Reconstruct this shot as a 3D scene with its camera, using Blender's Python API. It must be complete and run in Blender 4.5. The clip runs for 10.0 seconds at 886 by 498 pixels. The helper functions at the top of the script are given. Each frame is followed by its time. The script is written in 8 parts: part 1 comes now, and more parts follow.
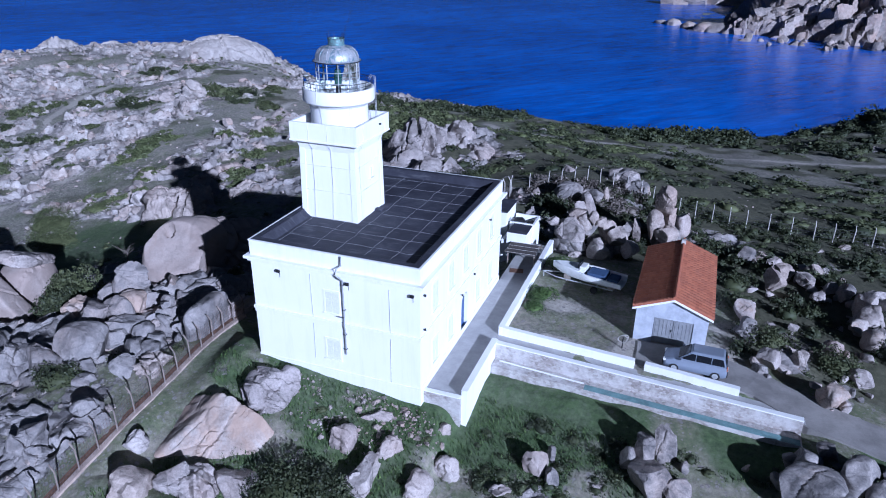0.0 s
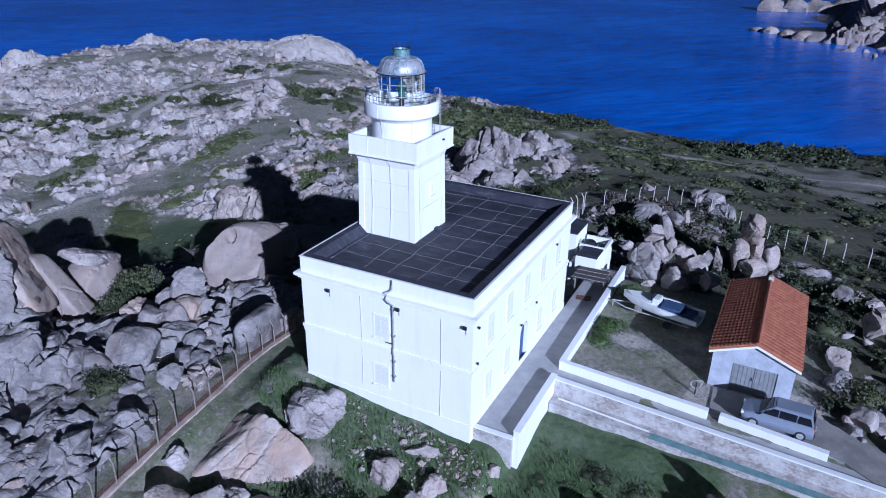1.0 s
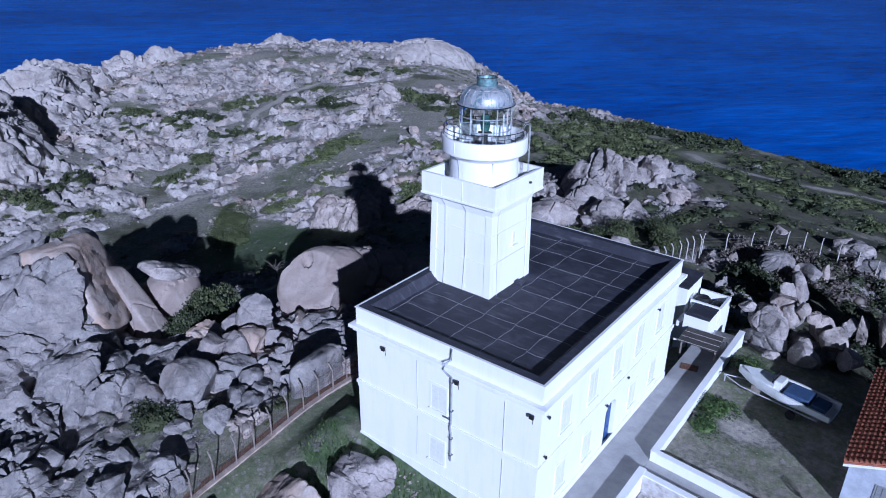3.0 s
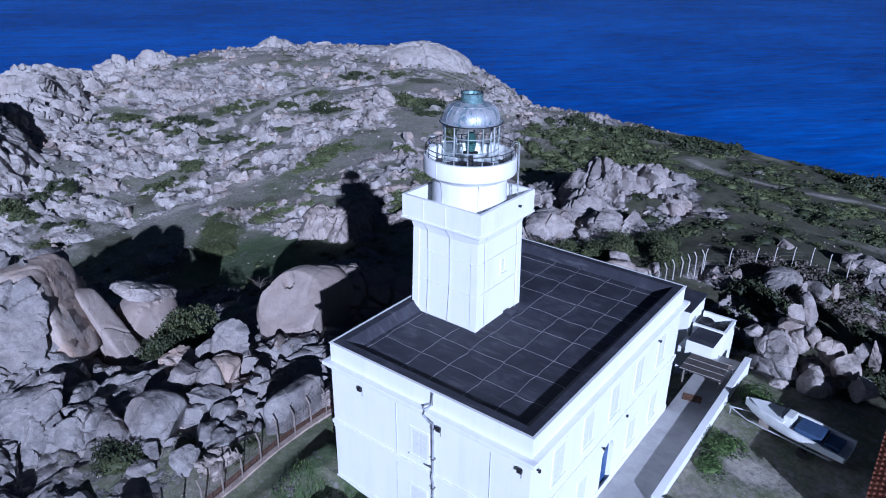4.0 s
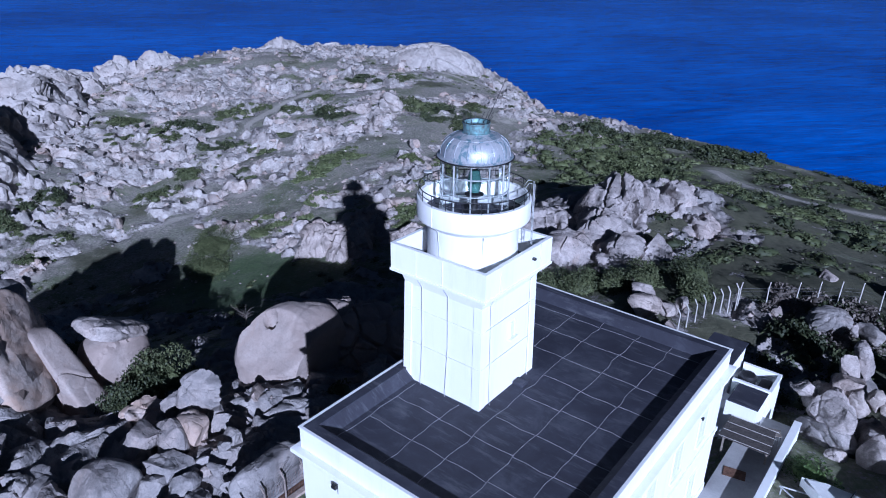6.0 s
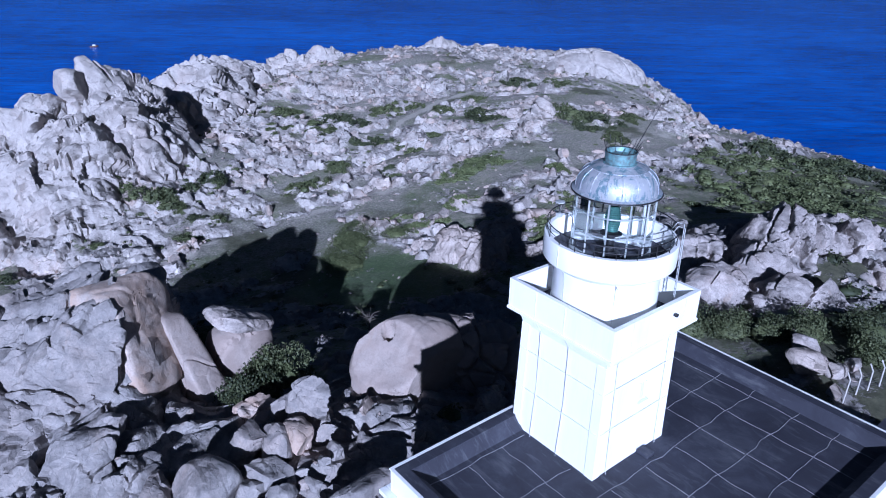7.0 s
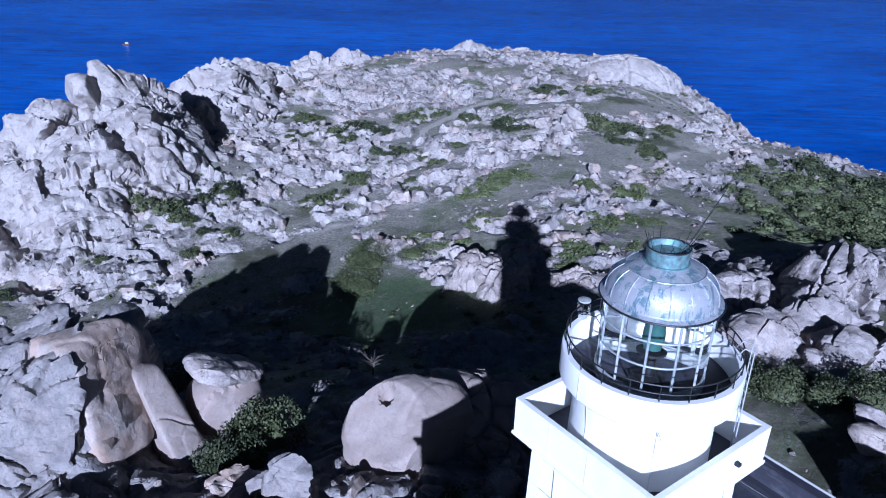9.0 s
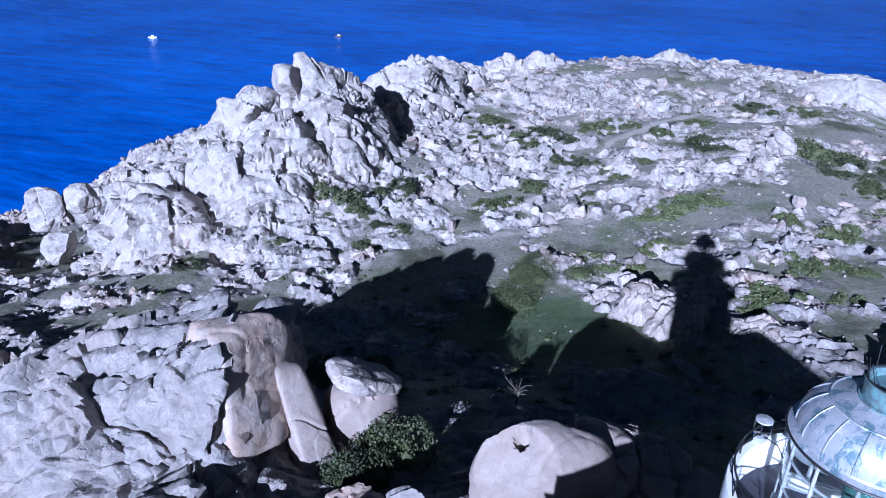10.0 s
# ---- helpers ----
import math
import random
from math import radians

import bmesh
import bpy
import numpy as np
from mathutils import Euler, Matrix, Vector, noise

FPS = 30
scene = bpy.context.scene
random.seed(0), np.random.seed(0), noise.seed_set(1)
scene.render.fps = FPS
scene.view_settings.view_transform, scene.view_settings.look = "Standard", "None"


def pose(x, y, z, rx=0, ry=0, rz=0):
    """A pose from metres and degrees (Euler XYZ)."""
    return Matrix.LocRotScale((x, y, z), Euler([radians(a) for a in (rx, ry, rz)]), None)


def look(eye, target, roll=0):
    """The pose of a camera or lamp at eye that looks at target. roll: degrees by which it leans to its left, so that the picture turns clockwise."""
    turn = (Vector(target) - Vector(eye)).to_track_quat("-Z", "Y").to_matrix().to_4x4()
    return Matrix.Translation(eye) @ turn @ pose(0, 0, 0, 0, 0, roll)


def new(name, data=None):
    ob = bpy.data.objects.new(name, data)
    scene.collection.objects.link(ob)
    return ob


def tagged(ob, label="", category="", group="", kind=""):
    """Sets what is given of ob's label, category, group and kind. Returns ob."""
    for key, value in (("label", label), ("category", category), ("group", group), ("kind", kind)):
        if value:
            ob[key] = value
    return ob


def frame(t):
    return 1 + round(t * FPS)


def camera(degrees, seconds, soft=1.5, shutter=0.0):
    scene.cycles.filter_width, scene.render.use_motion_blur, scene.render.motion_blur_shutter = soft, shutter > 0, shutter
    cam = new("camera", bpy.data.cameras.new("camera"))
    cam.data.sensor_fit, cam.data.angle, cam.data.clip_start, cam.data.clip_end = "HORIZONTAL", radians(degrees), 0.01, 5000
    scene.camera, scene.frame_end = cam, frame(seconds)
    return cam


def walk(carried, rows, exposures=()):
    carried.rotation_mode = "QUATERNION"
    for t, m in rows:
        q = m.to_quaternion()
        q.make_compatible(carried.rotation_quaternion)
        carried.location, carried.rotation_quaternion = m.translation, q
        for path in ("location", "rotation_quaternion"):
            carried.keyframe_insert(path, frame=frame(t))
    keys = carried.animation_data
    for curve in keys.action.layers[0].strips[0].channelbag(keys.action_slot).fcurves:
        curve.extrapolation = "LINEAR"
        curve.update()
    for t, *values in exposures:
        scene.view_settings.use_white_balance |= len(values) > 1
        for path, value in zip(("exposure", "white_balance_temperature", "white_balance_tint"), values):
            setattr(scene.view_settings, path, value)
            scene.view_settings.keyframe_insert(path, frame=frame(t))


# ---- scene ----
cam = camera(64.9, 10.0, 1.0)
PATH = [
    (0, (14.198, -34.274, 27.145), (13.563, -32.567, 26.319), 0.6),
    (0.5, (14.208, -32.556, 27.225), (13.572, -30.848, 26.4), 0.6),
    (1, (13.779, -30.921, 27.343), (12.951, -29.298, 26.519), 0.9),
    (1.5, (13.621, -29.081, 27.489), (12.552, -27.607, 26.662), 1.0),
    (2, (13.365, -27.294, 27.645), (12.261, -25.846, 26.817), 0.9),
    (2.5, (12.858, -25.62, 27.777), (11.754, -24.172, 26.949), 0.9),
    (4, (10.906, -20.644, 27.991), (9.801, -19.195, 27.166), 0.7),
    (4.5, (10.079, -19.062, 27.961), (8.975, -17.613, 27.135), 0.7),
    (5, (9.221, -17.469, 27.893), (8.118, -16.019, 27.067), 0.7),
    (5.2, (8.797, -16.843, 27.859), (7.698, -15.391, 27.031), 0.7),
    (6.3, (6.509, -13.765, 27.689), (5.334, -12.373, 26.864), 0.9),
    (6.5, (6.263, -13.167, 27.732), (4.98, -11.874, 26.904), 0.9),
    (7, (5.203, -11.551, 27.609), (3.788, -10.407, 26.78), 1.1),
    (7.5, (4.091, -10.13, 27.644), (2.677, -8.985, 26.814), 1.2),
    (8, (3.028, -8.717, 27.775), (1.613, -7.573, 26.944), 1.2),
    (8.5, (1.816, -7.338, 27.934), (0.401, -6.194, 27.103), 1.2),
    (9, (0.369, -6.202, 28.009), (-1.094, -5.124, 27.176), 1.3),
    (9.5, (-1.043, -4.922, 28.029), (-2.69, -4.156, 27.19), 1.5),
    (10, (-2.398, -3.494, 28.116), (-4.094, -2.852, 27.273), 1.7),
]
EXPOSURES = [(0, 0.25, 4560, 20), (1, 0.08, 4560, 20), (5, 0.05, 4550, 20), (6.5, 0.36, 4540, 20), (9, 0.52, 4530, 20), (10, 0.84, 4520, 20)]
walk(cam, [(t, look(e, g, r)) for t, e, g, r in PATH], exposures=EXPOSURES)

# ---- daylight ----
SUN_WAY = Vector((-0.715, 0.608, -0.345)).normalized()     # the way that the light travels
world = bpy.data.worlds.new("clear_winter_sky")
scene.world = world
world.use_nodes = True
wn = world.node_tree
sky = wn.nodes.new("ShaderNodeTexSky")
sky.sky_type = 'NISHITA'
sky.sun_disc = False
sky.sun_elevation = math.asin(-SUN_WAY.z)
sky.sun_rotation = math.atan2(-SUN_WAY.x, -SUN_WAY.y)
sky.altitude = 60
sky.air_density, sky.dust_density, sky.ozone_density = 1.0, 0.3, 2.0
wn.links.new(sky.outputs[0], wn.nodes["Background"].inputs[0])
wn.nodes["Background"].inputs[1].default_value = 0.0078
sun_data = bpy.data.lights.new("sun", 'SUN')
sun_data.energy, sun_data.angle, sun_data.color = 5.0, radians(0.53), (1.0, 0.94, 0.87)
sun = new("sun", sun_data)
sun.matrix_world = look(Vector((0, 0, 120)), Vector((0, 0, 120)) + SUN_WAY)
SEA = -45.0

# ---- material helpers ----
class Nodes:
    """Short hand for building one node material."""
    def __init__(self, name):
        self.mat = bpy.data.materials.new(name)
        self.mat.use_nodes = True
        self.t = self.mat.node_tree
        self.bsdf = self.t.nodes["Principled BSDF"]
        self.co = self.t.nodes.new("ShaderNodeTexCoord").outputs["Object"]

    def put(self, socket, value):
        if isinstance(value, bpy.types.NodeSocket):
            self.t.links.new(value, socket)
        elif hasattr(value, "__len__") and len(value) == 3 and socket.type == 'RGBA':
            socket.default_value = (*value, 1)
        else:
            socket.default_value = value

    def set(self, **kw):
        for key, value in kw.items():
            self.put(self.bsdf.inputs[key.replace("_", " ")], value)
        return self.mat

    def noise(self, scale, detail=5.0, rough=0.6, co=None, distort=0.0):
        n = self.t.nodes.new("ShaderNodeTexNoise")
        self.put(n.inputs["Vector"], self.co if co is None else co)
        n.inputs["Scale"].default_value, n.inputs["Detail"].default_value = scale, detail
        n.inputs["Roughness"].default_value, n.inputs["Distortion"].default_value = rough, distort
        return n.outputs["Fac"]

    def voronoi(self, scale, feature='F1', out="Distance", co=None):
        n = self.t.nodes.new("ShaderNodeTexVoronoi")
        n.feature = feature
        self.put(n.inputs["Vector"], self.co if co is None else co)
        n.inputs["Scale"].default_value = scale
        return n.outputs[out]

    def facets(self, scale, co, wander=0.35):
        """Broken stone: each cell a plane of its own tilt; gives height and the way to the nearest edge."""
        warp = self.t.nodes.new("ShaderNodeTexNoise")
        self.put(warp.inputs["Vector"], co)
        warp.inputs["Scale"].default_value, warp.inputs["Detail"].default_value = scale * 0.8, 3.0
        def vec(op, a, b):
            n = self.t.nodes.new("ShaderNodeVectorMath")
            n.operation = op
            self.put(n.inputs[0], a)
            self.put(n.inputs[1], b)
            return n
        off = vec('MULTIPLY', vec('SUBTRACT', warp.outputs["Color"], (0.5, 0.5, 0.5)).outputs[0], (2 * wander / scale,) * 3)
        at = vec('ADD', co, off.outputs[0]).outputs[0]
        n = self.t.nodes.new("ShaderNodeTexVoronoi")
        self.put(n.inputs["Vector"], at)
        n.inputs["Scale"].default_value = scale
        arm = vec('SUBTRACT', at, n.outputs["Position"]).outputs[0]
        tilt = vec('DOT_PRODUCT', vec('SUBTRACT', n.outputs["Color"], (0.5, 0.5, 0.5)).outputs[0], arm).outputs["Value"]
        e = self.t.nodes.new("ShaderNodeTexVoronoi")
        e.feature = 'DISTANCE_TO_EDGE'
        self.put(e.inputs["Vector"], at)
        e.inputs["Scale"].default_value = scale
        return tilt, e.outputs["Distance"]

    def stretch(self, x, y, z, co=None):
        n = self.t.nodes.new("ShaderNodeMapping")
        self.put(n.inputs["Vector"], self.co if co is None else co)
        n.inputs["Scale"].default_value = (x, y, z)
        return n.outputs[0]

    def ramp(self, fac, *stops):
        n = self.t.nodes.new("ShaderNodeValToRGB")
        self.put(n.inputs[0], fac)
        e = n.color_ramp.elements
        while len(e) < len(stops):
            e.new(0.5)
        for k, (pos, col) in zip(e, stops):
            k.position = pos
            k.color = (col, col, col, 1) if isinstance(col, (int, float)) else (*col, 1)
        return n.outputs[0]

    def mix(self, fac, a, b, how='MIX'):
        n = self.t.nodes.new("ShaderNodeMix")
        n.data_type, n.blend_type = 'RGBA', how
        self.put(n.inputs[0], fac)
        self.put(n.inputs[6], a)
        self.put(n.inputs[7], b)
        return n.outputs[2]

    def math(self, op, a, b=0.0):
        n = self.t.nodes.new("ShaderNodeMath")
        n.operation = op
        self.put(n.inputs[0], a)
        self.put(n.inputs[1], b)
        return n.outputs[0]

    def attr(self, name):
        n = self.t.nodes.new("ShaderNodeAttribute")
        n.attribute_name = name
        return n.outputs["Fac"]

    def island(self):
        return self.t.nodes.new("ShaderNodeNewGeometry").outputs["Random Per Island"]

    def own(self):
        return self.t.nodes.new("ShaderNodeObjectInfo").outputs["Random"]

    def world_co(self):
        return self.t.nodes.new("ShaderNodeNewGeometry").outputs["Position"]

    def bump(self, height, strength=0.5, distance=0.05):
        n = self.t.nodes.new("ShaderNodeBump")
        n.inputs["Strength"].default_value, n.inputs["Distance"].default_value = strength, distance
        self.put(n.inputs["Height"], height)
        self.put(self.bsdf.inputs["Normal"], n.outputs[0])


def worn(name, col, rough=0.6, metal=0.0, scale=3.0, amount=0.25, bump=0.2, dist=0.01, dark=None):
    """A painted, cast or metal surface with stains and fine grain."""
    m = Nodes(name)
    lo = dark if dark else tuple(c * (1 - amount) for c in col)
    stain = m.ramp(m.noise(scale, 6, 0.65), (0.35, lo), (0.62, col))
    fine = m.noise(scale * 14, 3, 0.6)
    m.bump(fine, bump, dist)
    return m.set(Base_Color=m.mix(0.12, stain, m.ramp(fine, (0.3, 0.2), (0.7, 1.0)), 'MULTIPLY'), Roughness=rough, Metallic=metal)


# ---- materials ----
def granite_nodes(m, co, broken=1.0):
    """Colour and relief of weathered pale granite: pink and grey fields, rust runs, lichen, fine crystals, cracks."""
    broad = m.noise(0.09, 4, 0.6, co)
    mid = m.noise(0.55, 6, 0.62, co, 0.4)
    fine = m.noise(7.0, 4, 0.7, co)
    base = m.ramp(mid, (0.25, (0.27, 0.245, 0.232)), (0.5, (0.435, 0.398, 0.375)), (0.72, (0.55, 0.51, 0.482)))
    base = m.mix(m.ramp(broad, (0.5, 0.0), (0.68, 0.55)), base, (0.54, 0.42, 0.355))
    rust = m.ramp(m.noise(0.35, 5, 0.7, m.stretch(1, 1, 0.45, co), 1.2), (0.58, 0.0), (0.75, 0.5))
    base = m.mix(rust, base, (0.40, 0.27, 0.18))
    base = m.mix(m.ramp(m.noise(1.7, 6, 0.75, co), (0.55, 0.0), (0.68, 0.55)), base, (0.17, 0.165, 0.16))
    base = m.mix(0.5, base, m.ramp(fine, (0.3, 0.35), (0.62, 1.0)), 'MULTIPLY')
    line = m.math('ABSOLUTE', m.math('SUBTRACT', m.noise(0.33, 4, 0.55, m.stretch(1.0, 1.0, 1.6, co), 0.8), 0.5))
    crack = m.ramp(m.math('ADD', line, m.ramp(m.noise(0.16, 3, 0.6, co), (0.42, 0.0), (0.55, 0.05))), (0.0, 0.0), (0.010, 1.0))
    base = m.mix(0.55, base, m.mix(1.0, base, crack, 'MULTIPLY'))
    slab = m.stretch(0.62, 1.0, 1.25, co)
    tilt_a, edge_a = m.facets(0.55, slab)
    tilt_b, edge_b = m.facets(1.7, slab)
    joint = m.mix(m.ramp(m.noise(0.3, 4, 0.6, co), (0.48, 0.05 * broken), (0.62, 0.8 * broken)), (1.0, 1.0, 1.0), m.mix(1.0, m.ramp(edge_a, (0.0, 0.25), (0.035, 1.0)), m.ramp(edge_b, (0.0, 0.45), (0.05, 1.0)), 'MULTIPLY'))
    base = m.mix(1.0, base, joint, 'MULTIPLY')
    crack = m.mix(1.0, crack, joint, 'MULTIPLY')
    mid = m.math('ADD', mid, m.math('ADD', m.math('MULTIPLY', tilt_a, 1.6 + broken), m.math('MULTIPLY', tilt_b, 1.2 + 0.8 * broken)))
    relief = m.math('ADD', m.math('MULTIPLY', mid, 0.9), m.math('ADD', m.math('MULTIPLY', fine, 0.12), m.math('MULTIPLY', crack, 0.25)))
    return base, relief


def granite():
    m = Nodes("weathered_granite")
    base, relief = granite_nodes(m, m.world_co(), 0.4)
    vary = m.ramp(m.own(), (0.0, (0.80, 0.78, 0.79)), (0.35, (0.92, 0.90, 0.90)), (0.6, (0.88, 0.81, 0.76)), (0.8, (1.0, 0.97, 0.95)), (1.0, (0.92, 0.92, 0.94)))
    m.bump(relief, 0.75, 0.35)
    return m.set(Base_Color=m.mix(1.0, base, vary, 'MULTIPLY'), Roughness=0.88)


def grey_granite():
    """Granite greyed all over by a thin film of lichen."""
    m = Nodes("grey_lichened_granite")
    base, relief = granite_nodes(m, m.world_co(), 0.4)
    film = m.ramp(m.noise(1.2, 6, 0.7, m.world_co(), 0.4), (0.35, 0.75), (0.65, 0.4))
    m.bump(relief, 0.75, 0.35)
    return m.set(Base_Color=m.mix(film, base, (0.148, 0.142, 0.146)), Roughness=0.9)


def bleached_granite():
    """Granite washed pale by the sea wind, with little lichen."""
    m = Nodes("bleached_granite")
    base, relief = granite_nodes(m, m.world_co(), 0.4)
    m.bump(relief, 0.75, 0.35)
    return m.set(Base_Color=m.mix(m.ramp(m.noise(0.5, 5, 0.65, m.world_co()), (0.3, 0.3), (0.7, 0.7)), base, (0.37, 0.338, 0.318)), Roughness=0.9)


def tan_granite():
    m = Nodes("rust_stained_granite")
    base, relief = granite_nodes(m, m.world_co(), 0.15)
    stain = m.ramp(m.noise(0.45, 5, 0.65, m.stretch(1, 1, 0.5, m.world_co()), 0.8), (0.35, 0.15), (0.62, 0.8))
    m.bump(relief, 0.6, 0.25)
    return m.set(Base_Color=m.mix(stain, base, (0.40, 0.285, 0.215)), Roughness=0.88)


def pink_granite():
    """Smooth weathered boulder: pinkish grey with tan washes."""
    m = Nodes("smooth_pinkish_granite")
    base, relief = granite_nodes(m, m.world_co(), 0.05)
    wash = m.ramp(m.noise(0.32, 4, 0.6, m.world_co(), 0.6), (0.38, 0.55), (0.62, 0.85))
    m.bump(relief, 0.5, 0.2)
    return m.set(Base_Color=m.mix(wash, base, (0.275, 0.217, 0.188)), Roughness=0.88)


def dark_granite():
    """Granite with shade put into its colour as dark grey patches."""
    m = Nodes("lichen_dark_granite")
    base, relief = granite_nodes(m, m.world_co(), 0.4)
    shade_tone = m.ramp(m.noise(0.9, 6, 0.7, m.world_co(), 0.5), (0.36, 0.9), (0.62, 0.25))
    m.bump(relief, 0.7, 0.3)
    return m.set(Base_Color=m.mix(shade_tone, base, (0.085, 0.082, 0.085)), Roughness=0.92)


def loose_rock():
    m = Nodes("loose_granite")
    base, relief = granite_nodes(m, m.world_co())
    vary = m.ramp(m.island(), (0.0, (0.55, 0.53, 0.52)), (0.5, (0.86, 0.83, 0.82)), (0.75, (0.90, 0.80, 0.735)), (1.0, (1.04, 1.0, 0.98)))
    m.bump(relief, 0.7, 0.3)
    return m.set(Base_Color=m.mix(1.0, base, vary, 'MULTIPLY'), Roughness=0.9)


def headland():
    """Ground cover: granite where the 'rock' field is high, short turf, dry soil and low scrub elsewhere."""
    m = Nodes("headland_ground")
    co = m.world_co()
    rock_col, rock_relief = granite_nodes(m, co)
    film = m.math('MULTIPLY', m.attr("lichen"), m.ramp(m.noise(1.2, 6, 0.7, co, 0.4), (0.35, 0.7), (0.65, 0.3)))
    rock_col = m.mix(film, rock_col, (0.148, 0.142, 0.146))
    grain = m.noise(2.6, 6, 0.72, co)
    patch = m.noise(0.22, 5, 0.65, co)
    soil = m.ramp(grain, (0.3, (0.195, 0.178, 0.143)), (0.7, (0.40, 0.366, 0.305)))
    turf = m.ramp(grain, (0.28, (0.076, 0.092, 0.048)), (0.55, (0.155, 0.168, 0.099)), (0.75, (0.25, 0.245, 0.167)))
    cover = m.mix(m.ramp(patch, (0.40, 0.0), (0.60, 1.0)), soil, turf)
    cover = m.mix(m.ramp(m.noise(0.85, 6, 0.75, co, 0.6), (0.47, 0.0), (0.58, 0.7)), cover, m.ramp(grain, (0.3, (0.086, 0.112, 0.051)), (0.7, (0.19, 0.213, 0.115))))
    lush = m.attr("lush")
    cover = m.mix(m.math('MULTIPLY', lush, 0.85), cover, m.ramp(grain, (0.3, (0.022, 0.050, 0.014)), (0.7, (0.072, 0.135, 0.036))))
    stones = m.mix(0.5, m.ramp(m.voronoi(2.2, co=co), (0.1, (0.56, 0.52, 0.50)), (0.34, (0.30, 0.275, 0.255)), (0.55, (0.10, 0.095, 0.085))),
                   m.ramp(m.voronoi(5.0, co=co), (0.1, (0.50, 0.46, 0.44)), (0.5, (0.14, 0.13, 0.12))))
    cover = m.mix(m.math('MULTIPLY', m.attr("bare"), 0.8), cover, m.mix(m.ramp(grain, (0.4, 0.0), (0.6, 1.0)), stones, m.ramp(grain, (0.25, (0.22, 0.205, 0.18)), (0.75, (0.43, 0.40, 0.35)))))
    cover = m.mix(m.ramp(m.attr("bare"), (0.93, 0.0), (1.0, 0.85)), cover, m.ramp(grain, (0.3, (0.36, 0.33, 0.28)), (0.7, (0.54, 0.50, 0.44))))
    scrub = m.ramp(m.noise(1.3, 5, 0.75, co), (0.3, (0.046, 0.050, 0.028)), (0.7, (0.125, 0.122, 0.078)))
    cover = m.mix(m.attr("scrub"), cover, scrub)
    edge = m.math('ADD', m.attr("rock"), m.math('MULTIPLY', m.math('SUBTRACT', m.noise(1.1, 6, 0.75, co), 0.5), 0.9))
    fac = m.ramp(edge, (0.46, 0.0), (0.51, 1.0))
    pebbles = m.math('MAXIMUM', m.ramp(m.voronoi(1.5, co=co), (0.2, 0.9), (0.26, 0.0)), m.ramp(m.voronoi(3.2, co=co), (0.2, 0.8), (0.28, 0.0)))
    pebbles = m.math('MULTIPLY', pebbles, m.math('SUBTRACT', 1.0, m.math('MAXIMUM', lush, m.attr("scrub"))))
    fac2 = m.math('MAXIMUM', fac, m.math('MULTIPLY', pebbles, m.ramp(m.noise(0.6, 3, 0.6, co), (0.38, 0.0), (0.46, 1.0))))
    col = m.mix(fac2, cover, rock_col)
    soft = m.math('MULTIPLY', m.noise(5.0, 5, 0.8, co), 0.35)
    n = m.t.nodes.new("ShaderNodeMix")
    m.put(n.inputs[0], fac)
    m.put(n.inputs[2], soft)
    m.put(n.inputs[3], rock_relief)
    m.bump(n.outputs[0], 0.8, 0.35)
    return m.set(Base_Color=col, Roughness=0.95)


def sea_water():
    m = Nodes("deep_blue_sea")
    co = m.world_co()

    def along(x, y):
        n = m.t.nodes.new("ShaderNodeVectorMath")
        n.operation = 'DOT_PRODUCT'
        m.put(n.inputs[0], co)
        m.put(n.inputs[1], (x, y, 0.0))
        return n.outputs["Value"]
    c = m.t.nodes.new("ShaderNodeCombineXYZ")               # wave crests lie across the wind
    m.put(c.inputs[0], along(0.62 * 0.3, 0.78 * 0.3))
    m.put(c.inputs[1], along(-0.78, 0.62))
    wind = c.outputs[0]
    swell = m.noise(0.05, 4, 0.6, wind, 0.5)
    ripple = m.noise(0.17, 5, 0.7, wind, 0.3)
    h = m.math('ADD', m.math('MULTIPLY', swell, 1.4), m.math('MULTIPLY', ripple, 0.7))
    m.bump(h, 0.5, 1.2)
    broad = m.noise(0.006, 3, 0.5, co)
    # light and dark sides of the waves are put into the colour by swell and ripple
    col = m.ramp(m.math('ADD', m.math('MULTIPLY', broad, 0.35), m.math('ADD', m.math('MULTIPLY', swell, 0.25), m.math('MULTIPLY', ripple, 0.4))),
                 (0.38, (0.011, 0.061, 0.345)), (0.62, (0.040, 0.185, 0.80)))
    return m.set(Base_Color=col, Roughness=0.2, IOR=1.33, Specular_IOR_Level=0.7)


def leaves(name, a, b, c):
    m = Nodes(name)
    col = m.ramp(m.island(), (0.0, a), (0.55, b), (1.0, c))
    patch = m.noise(0.5, 3, 0.6, m.world_co())
    col = m.mix(0.6, col, m.ramp(patch, (0.3, 0.45), (0.7, 1.25)), 'MULTIPLY')
    return m.set(Base_Color=col, Roughness=0.7)


def limewash():
    """White masonry paint with hairline cracks, rain streaks and patched places."""
    m = Nodes("white_masonry_paint")
    co = m.world_co()
    streak = m.noise(1.3, 6, 0.7, m.stretch(1.0, 1.0, 0.12, co))
    blot = m.noise(0.35, 5, 0.6, co)
    col = m.ramp(streak, (0.25, (0.74, 0.75, 0.75)), (0.5, (0.82, 0.825, 0.82)))
    col = m.mix(m.ramp(blot, (0.52, 0.0), (0.66, 0.5)), col, (0.77, 0.78, 0.775))
    grain = m.noise(18, 4, 0.7, co)
    m.bump(m.math('ADD', m.math('MULTIPLY', grain, 0.3), m.noise(2.2, 4, 0.6, co)), 0.25, 0.02)
    return m.set(Base_Color=col, Roughness=0.85)


